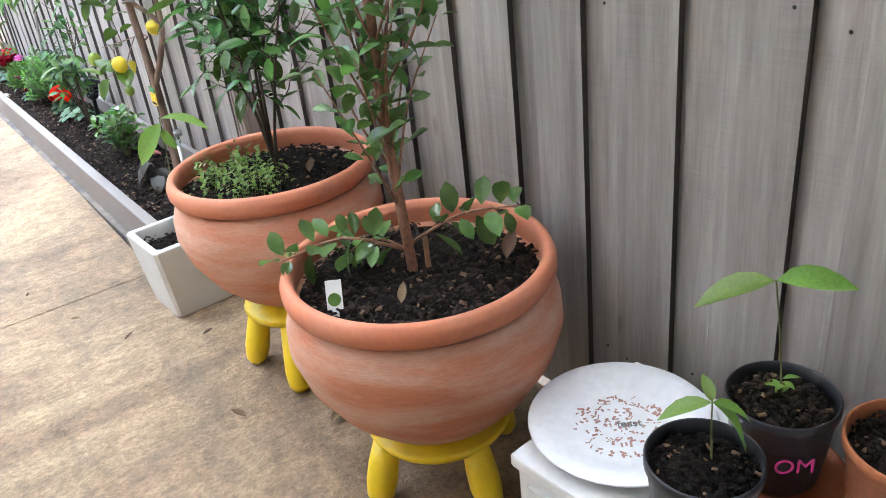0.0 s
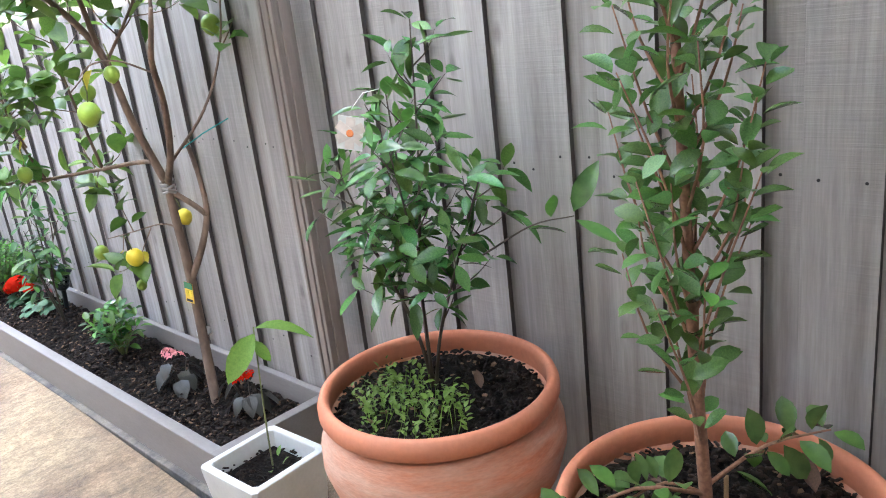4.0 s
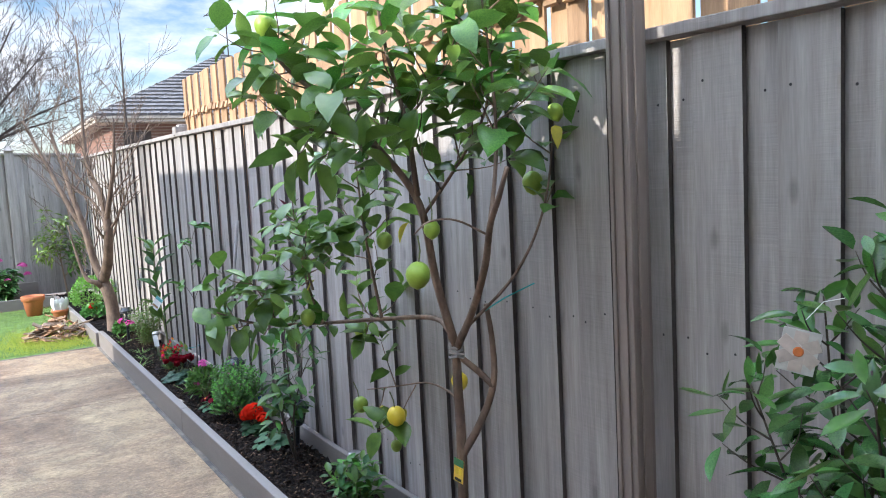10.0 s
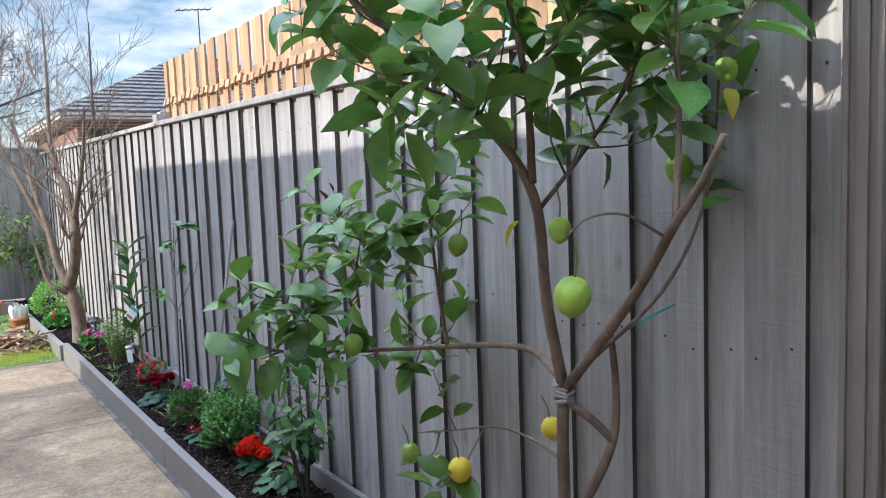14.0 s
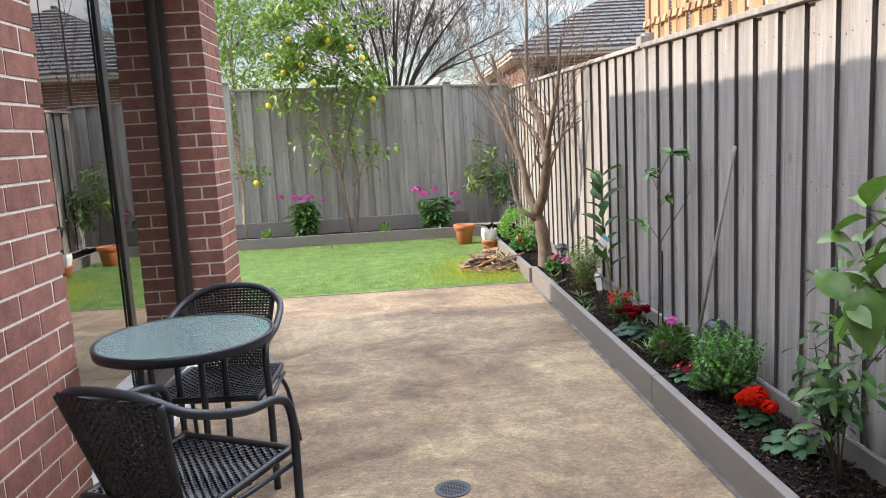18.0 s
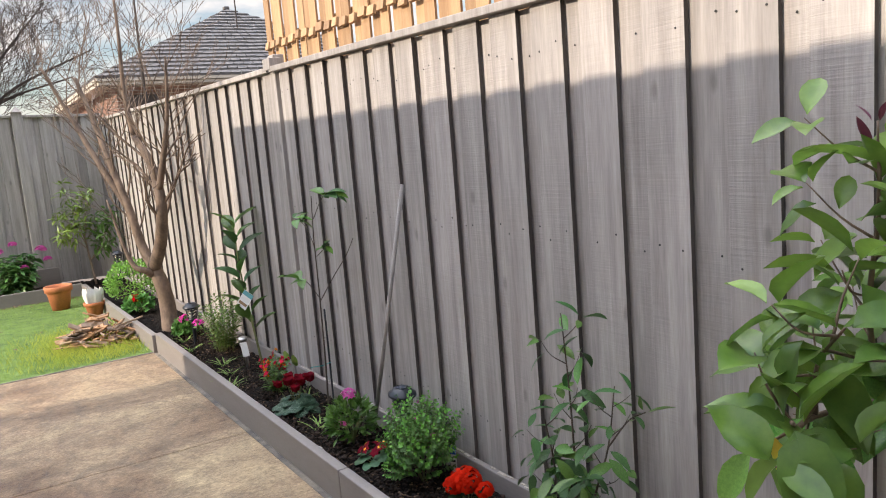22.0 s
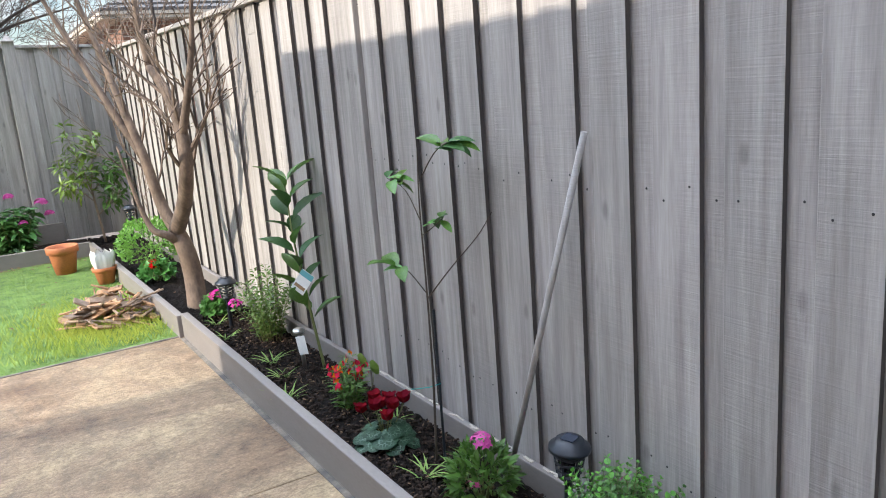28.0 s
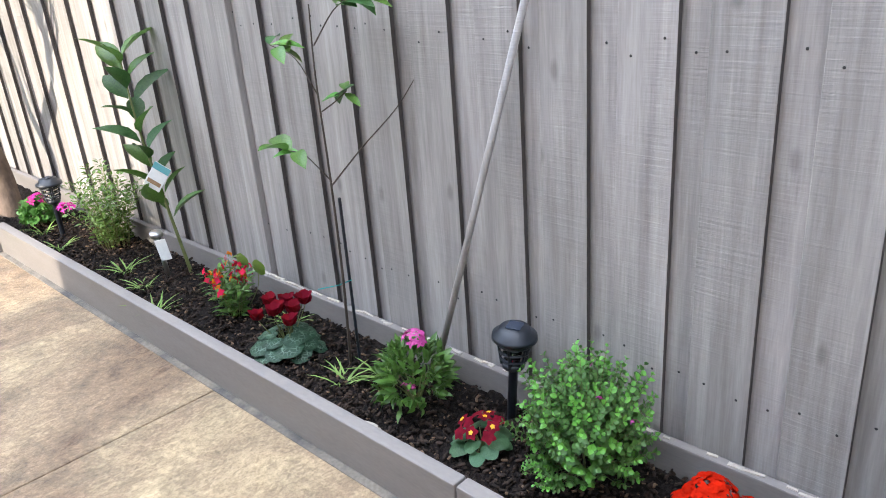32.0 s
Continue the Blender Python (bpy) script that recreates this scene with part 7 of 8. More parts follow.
def bare_tree(name, base, label, limbs, seed, material, twig_mat, depth, spread=0.55, rise=0.12, twig_len=0.5, rmin=0.0018):
    ob = thing(name, Matrix.Translation(base), label, "tree")
    r = random.Random(seed)
    bm2 = bmesh.new()
    for pts, r0, r1, kids in limbs:
        c = curve_pts([Vector(q) - Vector(base) for q in pts], 6)
        bm = bmesh.new()
        add_tube(bm, c, r0, r1, 9)
        part("trunk" if r0 == limbs[0][1] else "limb", bm, material, ob, "", True)
        for k in range(kids):
            f = 0.25 + 0.75 * (k + 0.7) / kids
            i = min(len(c) - 2, int(f * (len(c) - 1)))
            t = (c[i + 1] - c[i]).normalized()
            o = t.orthogonal().normalized()
            a = k * 2.4 + r.uniform(-0.4, 0.4)
            o = o * math.cos(a) + t.cross(o) * math.sin(a)
            out = []
            twig_tree(r, c[i], (t + o * 0.8 + Vector((0, 0, 0.2))).normalized(), twig_len * r.uniform(0.7, 1.2), r1 * 0.55 * (1.3 - f * 0.5), depth, out, spread, rise)
            for q, a0, a1, dd in out:
                add_tube(bm2, q, max(a0, rmin), max(a1, rmin * 0.8), 5 if dd > 1 else 3, False)
    part("fine_twig", bm2, twig_mat, ob, "bare leafless twigs")["kind"] = "stuff"
    return ob


bare_tree("bare_tree", (0.68, 10.12, 0.05), "leafless fruit tree with pale twisted trunk in the garden bed",
          [([(0.68, 10.12, 0.03), (0.69, 10.16, 0.3), (0.66, 10.14, 0.5), (0.63, 10.2, 0.62)], 0.074, 0.058, 0),
           ([(0.63, 10.2, 0.62), (0.66, 9.95, 0.85), (0.66, 9.75, 1.1), (0.66, 9.72, 1.3), (0.64, 9.85, 1.55), (0.58, 10.0, 1.75)], 0.058, 0.028, 9),
           ([(0.65, 10.18, 0.58), (0.58, 10.3, 0.8), (0.52, 10.35, 1.15), (0.45, 10.45, 1.5), (0.38, 10.6, 1.9), (0.30, 10.75, 2.3)], 0.048, 0.016, 11),
           ([(0.52, 10.35, 1.15), (0.38, 10.5, 1.5), (0.22, 10.7, 1.95), (0.05, 10.8, 2.4)], 0.034, 0.011, 11),
           ([(0.58, 10.0, 1.75), (0.55, 10.0, 2.1), (0.56, 9.95, 2.6), (0.57, 10.0, 3.2)], 0.026, 0.006, 12),
           ([(0.66, 9.72, 1.3), (0.70, 9.55, 1.6), (0.74, 9.45, 1.9), (0.76, 9.35, 2.3)], 0.030, 0.009, 11),
           ([(0.63, 10.2, 0.55), (0.55, 10.12, 0.62), (0.46, 10.15, 0.68), (0.40, 10.2, 0.9), (0.34, 10.25, 1.25)], 0.036, 0.007, 2)],
          301, M_BARKB, M_BARKB, 2, 0.6, 0.10, 0.34, 0.0022)
bare_tree("bare_tree", (-0.85, 19.0, -0.06), "large spreading leafless tree beyond the back fence",
          [([(-0.85, 19, -0.06), (-0.9, 19.0, 1.3), (-0.82, 19, 2.1)], 0.13, 0.10, 0)] +
          [([(-0.84, 19, 1.95 - 0.15 * (k % 3)), (-0.84 + dx * 0.38, 19 + dy * 0.4, 2.6 + dz * 0.25), (-0.84 + dx * 0.95, 19 + dy, 2.8 + dz * 0.8)], 0.042, 0.012, 11)
           for k, (dx, dy, dz) in enumerate(((-2.4, 0.3, 2.2), (-1.5, -0.6, 3.2), (-0.4, 0.5, 3.6), (0.9, -0.3, 3.2), (2.0, 0.4, 2.2), (2.6, -0.4, 1.0), (-2.9, -0.3, 0.9), (0.3, -1.0, 2.4), (1.5, 1.0, 1.5), (-1.0, 0.9, 1.6), (-1.9, 0.6, 1.5), (1.4, -0.6, 2.7), (-0.9, -0.5, 3.4), (2.3, 0.3, 0.5), (-2.4, 0.2, 0.4), (0.2, 0.3, 3.3)))],
          302, M_TWIG, M_TWIG, 3, 0.62, 0.04, 0.62, 0.0042)
bare_tree("bare_tree", (-5.2, 19.0, -0.06), "leafless tree beyond the back fence beside the tiled roof",
          [([(-5.2, 19, -0.06), (-5.1, 19.0, 1.8), (-5.0, 19, 2.8)], 0.12, 0.08, 0)] +
          [([(-5.05, 19, 2.5), (-5.0 + dx * 0.4, 19 + dy * 0.4, 3.2 + dz * 0.2), (-5.0 + dx, 19 + dy, 3.4 + dz)], 0.05, 0.018, 6) for dx, dy, dz in ((-1.3, 0.3, 1.8), (0.4, -0.4, 2.5), (1.3, 0.3, 1.8), (-0.4, 0.4, 2.6), (1.9, -0.2, 0.9))],
          303, M_TWIG, M_TWIG, 3, 0.55, 0.03, 0.7, 0.0055)
bare_tree("bare_tree", (2.2, 17.2, -0.06), "slender leafless sapling beyond the corner of the fences",
          [([(2.2, 17.2, -0.06), (2.2, 17.2, 2.0), (2.15, 17.1, 3.0), (2.2, 17.2, 4.6)], 0.05, 0.012, 8)], 304, M_TWIG, M_TWIG, 2, 0.5, 0.2, 0.7, 0.004)

# ---- back bed ----
lb = Plant("lemon_tree", (-1.52, 13.62, 0.08), "tall sparse lemon tree with yellow fruit against the back fence", "tree", M_BARKL, 311)
LB = lb.base
def WB(*pts):
    return [Vector(p) - LB for p in pts]
trunks = [lb.stem(WB(*p), a, b, 7, nm, 5) for p, a, b, nm in (
    (((-1.52, 13.62, 0.06), (-1.58, 13.62, 0.5), (-1.66, 13.62, 1.06), (-1.79, 13.62, 1.48), (-2.1, 13.6, 2.1), (-2.3, 13.6, 2.5)), 0.026, 0.008, "trunk"),
    (((-1.50, 13.62, 0.06), (-1.42, 13.62, 0.5), (-1.38, 13.62, 1.0), (-1.5, 13.62, 1.6), (-1.6, 13.6, 2.2), (-1.7, 13.6, 2.9)), 0.018, 0.007, "trunk"),
    (((-1.62, 13.62, 0.9), (-1.5, 13.6, 1.5), (-1.3, 13.6, 2.1), (-1.15, 13.6, 2.5)), 0.014, 0.005, "limb"),
    (((-1.45, 13.62, 0.8), (-1.3, 13.6, 1.1), (-1.15, 13.58, 1.35)), 0.008, 0.003, "limb"),
    (((-1.66, 13.62, 1.06), (-1.9, 13.58, 1.2), (-2.05, 13.55, 1.45)), 0.008, 0.003, "limb"),
    (((-2.0, 13.6, 1.9), (-2.35, 13.6, 2.05), (-2.6, 13.6, 2.15)), 0.008, 0.003, "limb"),
    (((-1.6, 13.6, 2.2), (-1.25, 13.6, 2.15), (-1.05, 13.6, 2.1)), 0.007, 0.003, "limb"))]
for k, c in enumerate(trunks):
    sb = sub_branches(lb.r, c, (16, 16, 12, 6, 5, 7, 6)[k], lambda f: 0.25 + 0.2 * f, 0.004, 0.45 if k < 3 else 0.3, 0.99, 0.6)
    lb.stems(sb, "twig", 4)
    for q, a, b in sb:
        dense = q[0].z > 1.75
        lb.along(curve_pts(q, 4), [leaf_geom(0.5, 0.3, 0.2, n=3)], 0.11, 0.030 if dense else 0.075, 0.1, 0.8, 0.1, joined="foliage", droop=0.5)
for k in range(30):
    ball_bush(lb, (lb.r.uniform(-1.0, 0.5), lb.r.uniform(-0.25, 0.25), lb.r.uniform(2.2, 3.5)), 0.21, 0.17, 70, leaf_geom(0.5, 0.3, 0.2, n=3), 0.10, "foliage", 0.9)
fm = bpy.data.meshes.new("lemon")
bm = lathe([(r_ * 0.095, z_ * 0.095) for r_, z_ in G_FRUIT], 14)
bm.to_mesh(fm)
bm.free()
fm.materials.append(M_LEMON)
for p in fm.polygons:
    p.use_smooth = True
for x, z in ((-1.09, 2.03), (-2.57, 2.02), (-2.50, 2.69), (-2.31, 2.45), (-1.66, 2.86), (-2.05, 2.55), (-1.9, 2.3), (-2.2, 2.9), (-1.35, 2.75), (-1.2, 2.6), (-1.75, 3.05)):
    piece("lemon", fm, lb.ob, pose(*(Vector((x, 13.38 if z > 2.1 else 13.5, z)) - LB), 12, 8, 0))
lb.done({"foliage": (M_LEAF_BACK, "")})
ls = Plant("lemon_shrub", (-3.08, 13.6, 0.08), "small lemon branch with one fruit by the back fence", "shrub", M_STEM, 312)
c = ls.stem([(0, 0, 0), (0.02, 0, 0.5), (0.06, 0, 0.9), (0.2, -0.03, 1.15)], 0.012, 0.004, 6, "stem", 5)
for q in ([(0.06, 0, 0.9), (0.2, -0.05, 1.05), (0.42, -0.08, 1.02)], [(0.05, 0, 0.85), (-0.02, -0.04, 1.05), (-0.02, -0.05, 1.3)], [(0.06, 0, 0.9), (0.15, -0.05, 1.2), (0.2, -0.08, 1.35)], [(0.06, 0, 0.9), (0.25, -0.06, 0.95), (0.36, -0.1, 0.86)]):
    cc = ls.stem(q, 0.004, 0.002, 5, "branch", 5)
    ls.along(cc, [leaf_geom(0.5, 0.3, 0.2, n=3)], 0.10, 0.022, 0.2, 0.8, 0.1, joined="foliage")
piece("lemon", fm, ls.ob, pose(0.24, -0.12, 0.86))
ls.done({"foliage": (M_LEAF_BACK, "")})


def pink_clump(x, y, w, h, seed, heads, label):
    p = Plant("pink_flower_clump", (x, y, 0.08), label, "flower", M_STEM, seed, "pink flowering clumps")
    for k in range(44):
        a, q = p.r.uniform(0, 6.28), w * math.sqrt(p.r.random())
        top = Vector((math.cos(a) * q, math.sin(a) * q * 0.6, h * p.r.uniform(0.55, 0.95)))
        cc = curve_pts([(top.x * 0.3, top.y * 0.3, 0), (top.x * 0.7, top.y * 0.7, top.z * 0.5), top], 4)
        p.stems([([cc[0], cc[len(cc) // 2], cc[-1]], 0.004, 0.002)], "stem", 4)
        p.along(cc, [G_LONG, G_OVAL], 0.12, 0.03, 0.1, 0.85, 0.1, joined="foliage" , droop=0.4)
    for dx, dz, fr in heads:
        flower_head(p, (dx, -0.08, dz), fr, fr * 0.75, 60, 0.024, "flower_head")
    return p.done({"foliage": (M_LEAF_CLUMP, ""), "flower_head": (M_PINK, "magenta pink flower heads")})


pink_clump(-2.22, 13.62, 0.22, 0.55, 321, ((-0.3, 0.62, 0.04), (-0.1, 0.6, 0.06), (0.02, 0.58, 0.06), (0.12, 0.6, 0.06), (0.3, 0.55, 0.035)), "leafy clump with magenta pink flowers by the back fence")
pink_clump(-0.30, 13.62, 0.28, 0.5, 322, ((-0.24, 0.62, 0.08), (-0.16, 0.55, 0.07), (0.30, 0.52, 0.06), (0.1, 0.33, 0.04), (0.36, 0.4, 0.04), (0.02, 0.62, 0.04)), "leafy clump with magenta pink flowers beside a terracotta pot")
cs = Plant("citrus_bush", (0.55, 13.58, 0.08), "small yellow-green citrus bush in the corner of the back bed", "shrub", M_BARK, 323)
cs.stem([(0, 0, 0), (-0.03, 0, 0.35), (-0.05, 0, 0.6)], 0.015, 0.01, 7, "trunk", 5)
for q, nm in (([(-0.04, 0, 0.5), (-0.16, -0.05, 0.75), (-0.30, -0.08, 0.85)], "foliage"), ([(-0.05, 0, 0.55), (-0.12, -0.03, 0.9), (-0.22, -0.05, 1.22)], "foliage"),
              ([(-0.05, 0, 0.58), (0.0, -0.05, 0.9), (0.02, -0.08, 1.10)], "foliage"), ([(-0.04, 0, 0.45), (-0.18, -0.08, 0.6), (-0.32, -0.12, 0.64)], "foliage"),
              ([(-0.02, 0, 0.3), (0.15, -0.04, 0.55), (0.26, -0.06, 0.86)], "dark_foliage"), ([(-0.02, 0, 0.3), (0.12, -0.1, 0.45), (0.22, -0.16, 0.55)], "dark_foliage"),
              ([(-0.05, 0, 0.55), (0.1, -0.08, 0.72), (0.2, -0.14, 0.78)], "dark_foliage")):
    cc = cs.stem(q, 0.006, 0.002, 6, "branch", 5)
    sb = sub_branches(cs.r, cc, 9, lambda f: 0.17, 0.002, 0.2, 0.98, 0.7)
    cs.stems(sb, "twig", 4)
    for qq, a, b in sb:
        cs.along(curve_pts(qq, 3), [leaf_geom(0.30, 0.3, 0.2, n=3)], 0.11, 0.026, 0.1, 0.7, 0.15, joined=nm, droop=0.5)
cs.done({"foliage": (M_LEAF_BACK, ""), "dark_foliage": (M_LEAF_MID, "")})
for k, (x, y) in enumerate(((-2.75, 13.45), (-1.05, 13.5))):
    p = Plant("weed", (x, y, 0.085), "small bright green weed in the back bed", "weed", M_STEM, 330 + k, "back bed weeds")
    ball_bush(p, (0, 0, 0.07), 0.07, 0.08, 90, G_OVAL, 0.05, "foliage", 0.8)
    p.done({"foliage": (M_LEAF_NEW, "")})


def clay_pot(x, y, z, R, h, label):
    p = thing("clay_pot", pose(x, y, z), label, "flower pot", "clay pots")
    part("pot_wall", lathe([(0, 0), (R * 0.62, 0), (R * 0.85, h * 0.74), (R * 0.86, h * 0.75), (R * 0.98, h * 0.76), (R * 1.0, h * 0.98), (R * 0.97, h), (R * 0.88, h * 0.99), (R * 0.8, h * 0.7), (R * 0.55, h * 0.1), (0, h * 0.1)], 40), M_TERRA2, p, "", True)
    return p


clay_pot(0.05, 12.60, 0.005, 0.145, 0.265, "orange clay pot standing on the lawn by the back bed")
clay_pot(0.30, 11.82, 0.005, 0.105, 0.15, "small orange clay pot holding crumpled white plastic")
wb = thing("white_plastic", pose(0.30, 11.82, 0.08) @ Matrix.Diagonal((0.8, 0.8, 0.85, 1)), "crumpled translucent white plastic stuffed in a clay pot", "plastic wrap")
bm = bmesh.new()
rng2 = random.Random(9)
rings = []
for q, z in ((0.075, 0.0), (0.09, 0.06), (0.11, 0.14), (0.115, 0.2), (0.10, 0.24)):
    rings.append([bm.verts.new((q * (1 + 0.16 * math.sin(k * 2.1 + z * 9)) * math.cos(k * math.pi / 14), q * (1 + 0.16 * math.sin(k * 2.7)) * math.sin(k * math.pi / 14), z + 0.022 * math.sin(k * 1.7))) for k in range(28)])
for a, b in zip(rings, rings[1:]):
    for k in range(28):
        bm.faces.new((a[k], a[(k + 1) % 28], b[(k + 1) % 28], b[k]))
part("sheet", bm, M_WHITE, wb, "", True)
# pile of sticks and bark
wood = thing("stick_pile", pose(0.16, 10.55, 0.0), "heap of broken sticks and bark pieces on the lawn", "stick pile")
rs = random.Random(17)
for k in range(130):
    a, q = rs.uniform(0, 6.28), 0.34 * math.sqrt(rs.random())
    L = rs.uniform(0.10, 0.34) if k > 8 else rs.uniform(0.45, 0.6)
    ang = rs.uniform(0, 6.28)
    hz = 0.02 + 0.30 * max(0, 1 - q / 0.36) * rs.random() ** 0.7
    mm = Matrix.Translation((math.cos(a) * q * 0.9, math.sin(a) * q, hz)) @ Euler((rs.uniform(-0.6, 0.6), rs.uniform(-0.6, 0.6), ang)).to_matrix().to_4x4()
    if k % 3:
        part("stick", add_tube(bmesh.new(), [(-L / 2, 0, 0), (0, rs.uniform(-0.02, 0.02), 0.006), (L / 2, 0, 0)], rs.uniform(0.005, 0.014), rs.uniform(0.004, 0.01), 6), (M_CHUNK, M_BARK)[k % 2], wood, m=mm)
    else:
        part("bark_piece", box(0, 0, 0, L * 0.7, rs.uniform(0.04, 0.08), 0.014, 0.003), (M_BARK, M_CHUNK)[k % 2], wood, m=mm)

# grass blades on the lawn, thicker by the stick pile
gl, gy = Leaves(), Leaves()
rg = random.Random(23)
blade = ([(-0.0022, 0, 0), (0.0022, 0, 0), (0.0012, 0.5, 0.0), (-0.0012, 0.5, 0.0), (0, 1, 0.0)], [(0, 1, 2, 3), (3, 2, 4)])
def put_blade(lv, x, y, h):
    a = rg.uniform(0, 6.28)
    w = Vector((math.cos(a) * 0.5, math.sin(a) * 0.5, 1)).normalized()
    m = aim((x, y, 0.002), w, (math.cos(a + 1.5), math.sin(a + 1.5), 0))
    lv.add(m @ Matrix.Diagonal((1, h, 1, 1)), blade)
for _ in range(36000):
    x, y = rg.uniform(-3.4, 0.42), 9.78 + 3.5 * rg.random() ** 1.3
    put_blade(gl, x, y, rg.uniform(0.012, 0.032))
for _ in range(6500):
    x, y = 0.12 + rg.gauss(0, 0.30), 10.45 + rg.gauss(0, 0.40)
    if x < 0.43 and y > 9.8:
        put_blade(gy, x, y, rg.uniform(0.03, 0.10))
litter = Leaves()
for _ in range(240):
    x = rg.uniform(-3.4, 0.3)
    y = 13.26 - abs(rg.gauss(0, 0.07)) if rg.random() < 0.75 else rg.uniform(9.9, 13.2)
    litter.add(aim((x, y, 0.012), (rg.uniform(-1, 1), rg.uniform(-1, 1), 0.15), (0, 0, 1), rg.uniform(0.03, 0.07)), G_LONG)
litter.link("leaf_litter", M_DRYLEAF, lawn, "dry fallen leaves along the back bed", "stuff")
gl.link("grass", M_GRASS, lawn, "", "stuff")
gy.link("long_grass", mat("yellowing grass", (0.42, 0.46, 0.08), 0.7, (0.26, 0.36, 0.05), 3, 0.8, bump=0, trans=0.25), lawn, "longer yellowing grass", "stuff")

# ---- beyond the fences ----
# raw timber fence of the neighbour
raw = thing("neighbour_fence", Matrix(), "unpainted new pine paling fence standing higher behind the side fence", "fence", kind="structure")
rw = random.Random(31)
y = 8.42
me_rows = []
while y > -1.0:
    w = rw.uniform(0.085, 0.1)
    fx = 1.063 - 0.018 * (y - 6.2) + 0.22
    part("paling", box(0, 0, 0, 0.014, w, 1.1, 0.002), M_RAWWOOD, raw, m=pose(fx + (0.016 if int(y * 10) % 2 else 0), y, 2.02 + rw.uniform(-0.01, 0.01) - 0.012 * (8.4 - y), rw.uniform(-0.6, 0.6), 0, 1))
    part("capping_chip", box(0, 0, 0, 0.02, w * 0.8, 0.05, 0.003), M_RAWWOOD, raw, m=pose(fx - 0.02, y, 2.235 + rw.uniform(-0.012, 0.012) - 0.012 * (8.4 - y), 0, 12, rw.uniform(-5, 5)))
    y -= w + rw.uniform(0.008, 0.02)
part("rail", box(1.30, 3.7, 2.18, 0.04, 9.4, 0.06, 0.003), M_RAWWOOD, raw, m=pose(0, 0, 0, 0.6, 0, 0))


def roof_house(name, x0, x1, y0, y1, wall_h, ridge_h, label, tiles=True, eave=0.5):
    """A brick house with a hipped tile roof, laid in courses."""
    h = thing(name, Matrix(), label, "house")
    part("brick_wall", box((x0 + x1) / 2, (y0 + y1) / 2, wall_h / 2 - 0.03, x1 - x0, y1 - y0, wall_h + 0.06), M_WALLFAR, h)
    part("eave_lining", box((x0 + x1) / 2, (y0 + y1) / 2, wall_h + 0.04, x1 - x0 + 2 * eave, y1 - y0 + 2 * eave, 0.08, 0.01), M_CREAM, h)
    part("gutter", box((x0 + x1) / 2, (y0 + y1) / 2, wall_h + 0.15, x1 - x0 + 2 * eave + 0.1, y1 - y0 + 2 * eave + 0.1, 0.12, 0.02), M_CREAM, h)
    X0, X1, Y0, Y1, z0 = x0 - eave - 0.06, x1 + eave + 0.06, y0 - eave - 0.06, y1 + eave + 0.06, wall_h + 0.2
    run = min(X1 - X0, Y1 - Y0) / 2
    steps = int(run / 0.28)
    bm = bmesh.new()
    for k in range(steps):
        a, b = run * k / steps, run * (k + 1) / steps + 0.03
        za, zb = z0 + (ridge_h - z0) * k / steps, z0 + (ridge_h - z0) * (k + 1) / steps
        lo = [(X0 + a, Y0 + a), (X1 - a, Y0 + a), (X1 - a, Y1 - a), (X0 + a, Y1 - a)]
        hi = [(X0 + b, Y0 + b), (X1 - b, Y0 + b), (X1 - b, Y1 - b), (X0 + b, Y1 - b)]
        for j in range(4):
            p, q, s, t = Vector(lo[j]), Vector(lo[(j + 1) % 4]), Vector(hi[(j + 1) % 4]), Vector(hi[j])
            n = max(1, int((q - p).length / 0.30))
            for i in range(n):
                f0, f1 = i / n, (i + 0.94) / n
                wob = 0.02 * ((i * 7 + k * 3) % 3)
                c = [(*p.lerp(q, f0), za + 0.05 + wob * 0.3), (*p.lerp(q, f1), za + 0.05 + wob * 0.3), (*t.lerp(s, f1), zb + 0.015), (*t.lerp(s, f0), zb + 0.015)]
                v = [bm.verts.new(u) for u in c]
                bm.faces.new(v)
                e = [bm.verts.new((c[0][0], c[0][1], za - 0.02)), bm.verts.new((c[1][0], c[1][1], za - 0.02))]
                bm.faces.new((v[1], v[0], e[0], e[1]))
    part("roof_tiles", bm, M_TILE, h, "grey concrete roof tiles")
    part("ridge", box((X0 + X1) / 2, (Y0 + Y1) / 2, ridge_h + 0.05, abs(X1 - X0) - 2 * run + 0.2, 0.22, 0.12, 0.03), M_TILE, h)
    return h


roof_house("neighbour_house", 3.2, 13.0, 26.0, 36.0, 3.6, 6.6, "brick neighbouring house with grey hipped tile roof beyond the corner")
roof_house("neighbour_house", -16.0, -6.4, 21.5, 31.0, 2.7, 6.0, "brick neighbouring house with grey tile roof behind the back fence")
# brick courses on the near face of the corner house
ch = thing("house_brickwork", Matrix(), "pale mortar lines on the neighbouring brick wall", "wall", kind="structure")
part("window", box(3.9, 25.98, 2.9, 0.8, 0.06, 0.9, 0.01), M_ALU, ch, "dark window")
for z in range(22):
    part("mortar_line", box(7.9, 25.995, 1.6 + z * 0.094, 10.0, 0.014, 0.012), M_MORTAR, ch)
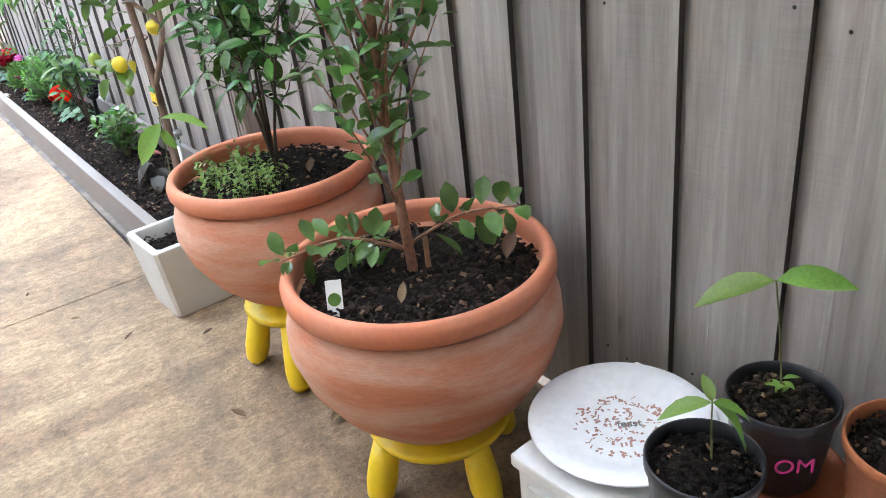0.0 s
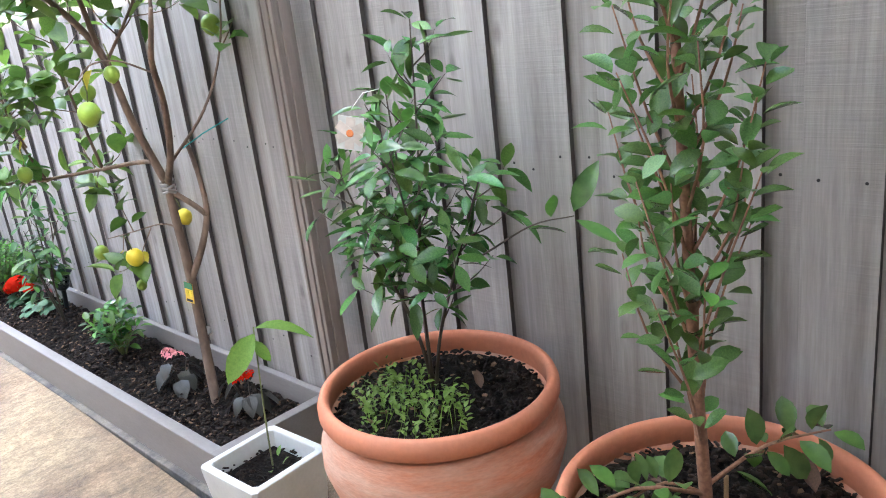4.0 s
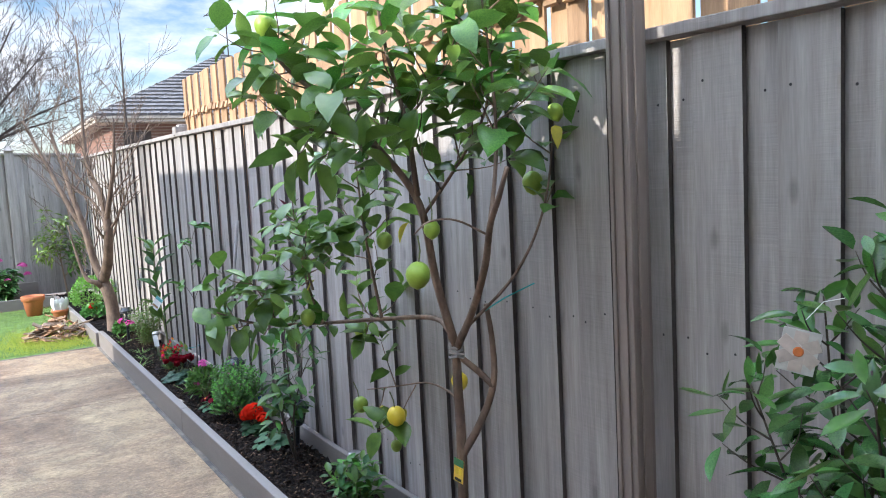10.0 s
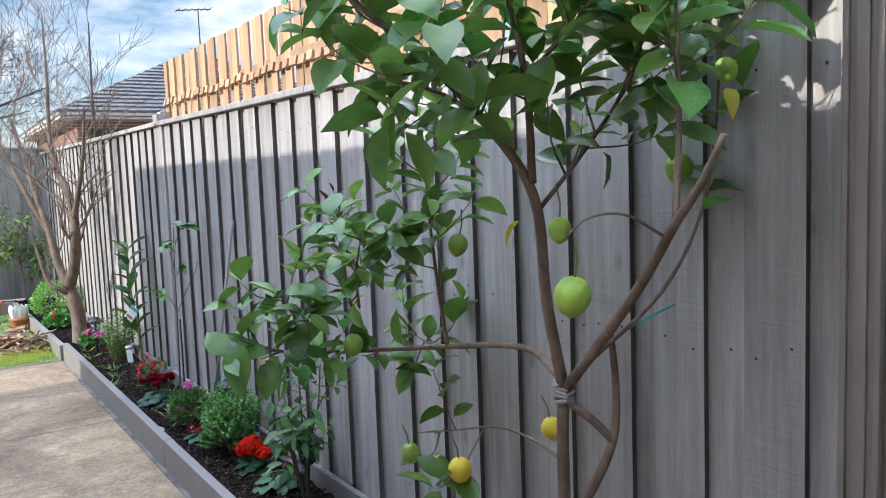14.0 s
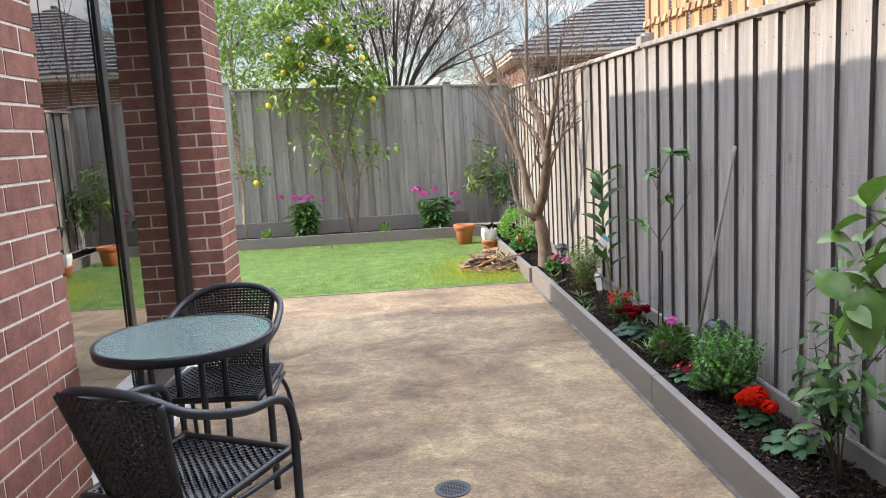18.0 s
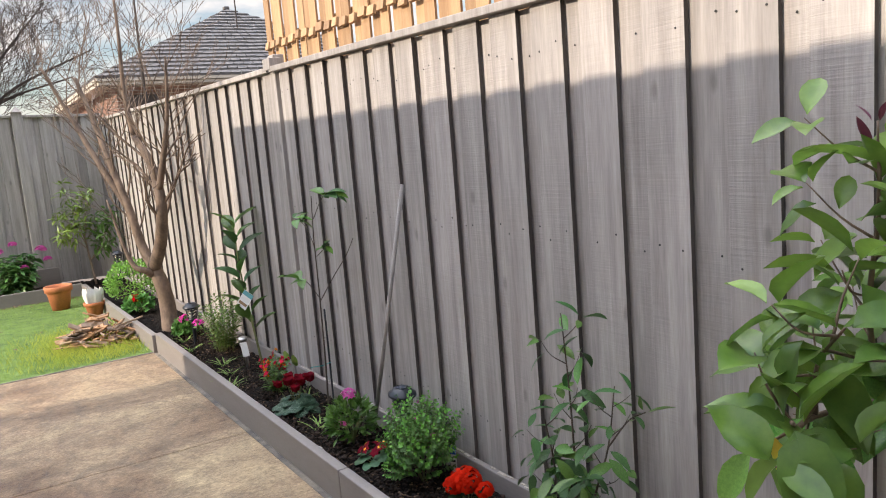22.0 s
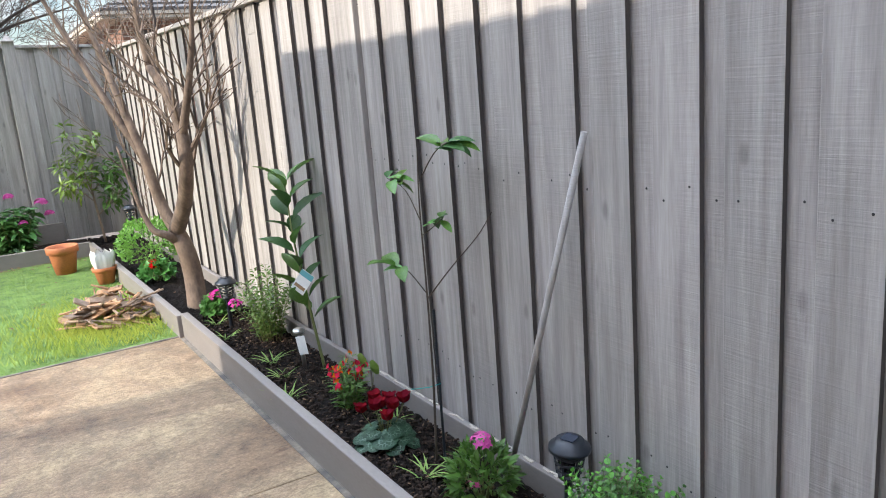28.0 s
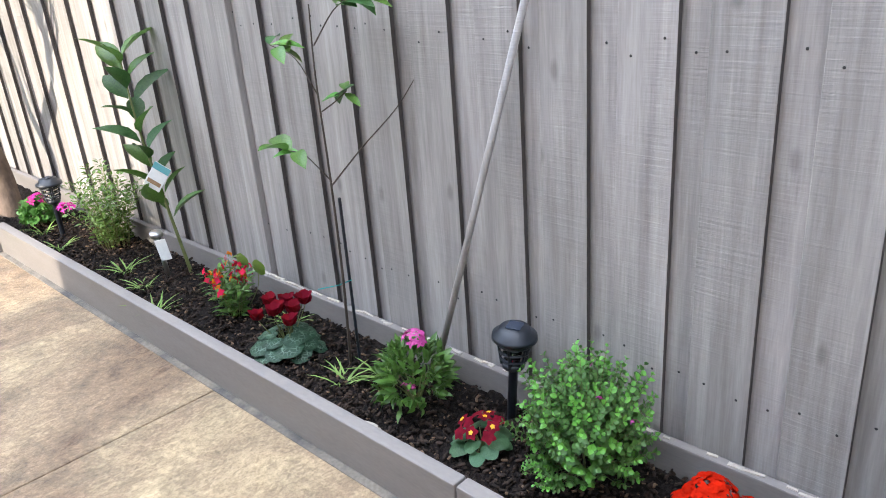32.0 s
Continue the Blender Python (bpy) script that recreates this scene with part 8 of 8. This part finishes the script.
# tall leafy shrub behind the back fence
tl = Plant("tall_shrub", (-3.3, 14.7, -0.06), "tall yellow-green pittosporum behind the back fence", "tree", M_BARK, 341)
tl.stem([(0, 0, 0), (0.05, 0, 1.5), (0.0, 0, 3.0)], 0.04, 0.015, 7, "trunk", 5)
for k in range(34):
    a = k * 2.4
    f = k / 34
    c = Vector((math.cos(a) * 0.62 * (1 - 0.5 * f), math.sin(a) * 0.4, 1.6 + 2.5 * f))
    ball_bush(tl, c, 0.30, 0.36, 170, leaf_geom(0.4, 0.2, 0.2, n=2), 0.085, "foliage", 0.9)
    if k % 2:
        tl.stems([([(0.02, 0, c.z * 0.7), (c.x * 0.5, c.y * 0.5, c.z * 0.85), c], 0.01, 0.004)], "limb", 5)
tl.done({"foliage": (M_LEAF_BACK, "yellow-green leaves")})

# ---- inside the door ----
sofa = thing("sofa", pose(-3.2, 7.05, 0.04, 0, 0, 90), "pale grey rounded sofa seen through the glass door", "sofa")
part("base", box(0, 0, 0.22, 1.7, 0.8, 0.32, 0.08), M_SOFA, sofa)
part("backrest", box(0, 0.36, 0.52, 1.7, 0.22, 0.55, 0.1), M_SOFA, sofa)
for s in (-1, 1):
    part("armrest", box(s * 0.85, 0, 0.36, 0.22, 0.82, 0.5, 0.1), M_SOFA, sofa)
    part("cushion", box(s * 0.38, -0.05, 0.46, 0.72, 0.62, 0.17, 0.07), M_SOFA, sofa)
    part("pillow", box(s * 0.5, 0.18, 0.68, 0.48, 0.16, 0.42, 0.075), M_SOFA, sofa)
bag = thing("beanbag", pose(-2.98, 7.86, 0.60), "grey speckled rounded cushion on the end of the sofa", "cushion")
bm = bmesh.new()
bmesh.ops.create_icosphere(bm, subdivisions=4, radius=0.33)
for v in bm.verts:
    k = 1 + 0.12 * noise.noise(v.co * 4)
    v.co = Vector((v.co.x * 0.9 * k, v.co.y * 1.1 * k, max(v.co.z * 0.72 * k, -0.04)))
part("cover", bm, mat("speckled grey fabric", (0.30, 0.32, 0.33), 0.9, (0.16, 0.17, 0.18), 18, 0.8, fine=90, bump=0.4), bag, "", True)
pouf = thing("pouf", pose(-2.72, 7.35, 0.04), "round pale green-grey fabric pouf behind the glass", "pouf")
part("cover", lathe([(0, 0), (0.24, 0.0), (0.29, 0.06), (0.31, 0.2), (0.29, 0.36), (0.22, 0.42), (0, 0.43)], 40), M_SOFA, pouf, "", True)
# aerial on the corner roof
an = thing("tv_aerial", pose(7.78, 29.0, 5.45), "thin metal television aerial on the neighbouring roof", "aerial")
part("mast", add_tube(bmesh.new(), [(0, 0, 0), (0, 0, 2.25)], 0.025, 0.02, 8), M_TWIG, an)
part("boom", add_tube(bmesh.new(), [(-0.75, 0, 2.15), (0.45, 0, 2.3)], 0.018, 0.018, 6), M_TWIG, an)
for k in range(6):
    part("element", add_tube(bmesh.new(), [(-0.7 + 0.22 * k, -0.3, 2.16 + 0.027 * k), (-0.7 + 0.22 * k, 0.3, 2.16 + 0.027 * k)], 0.012, 0.012, 5), M_TWIG, an)
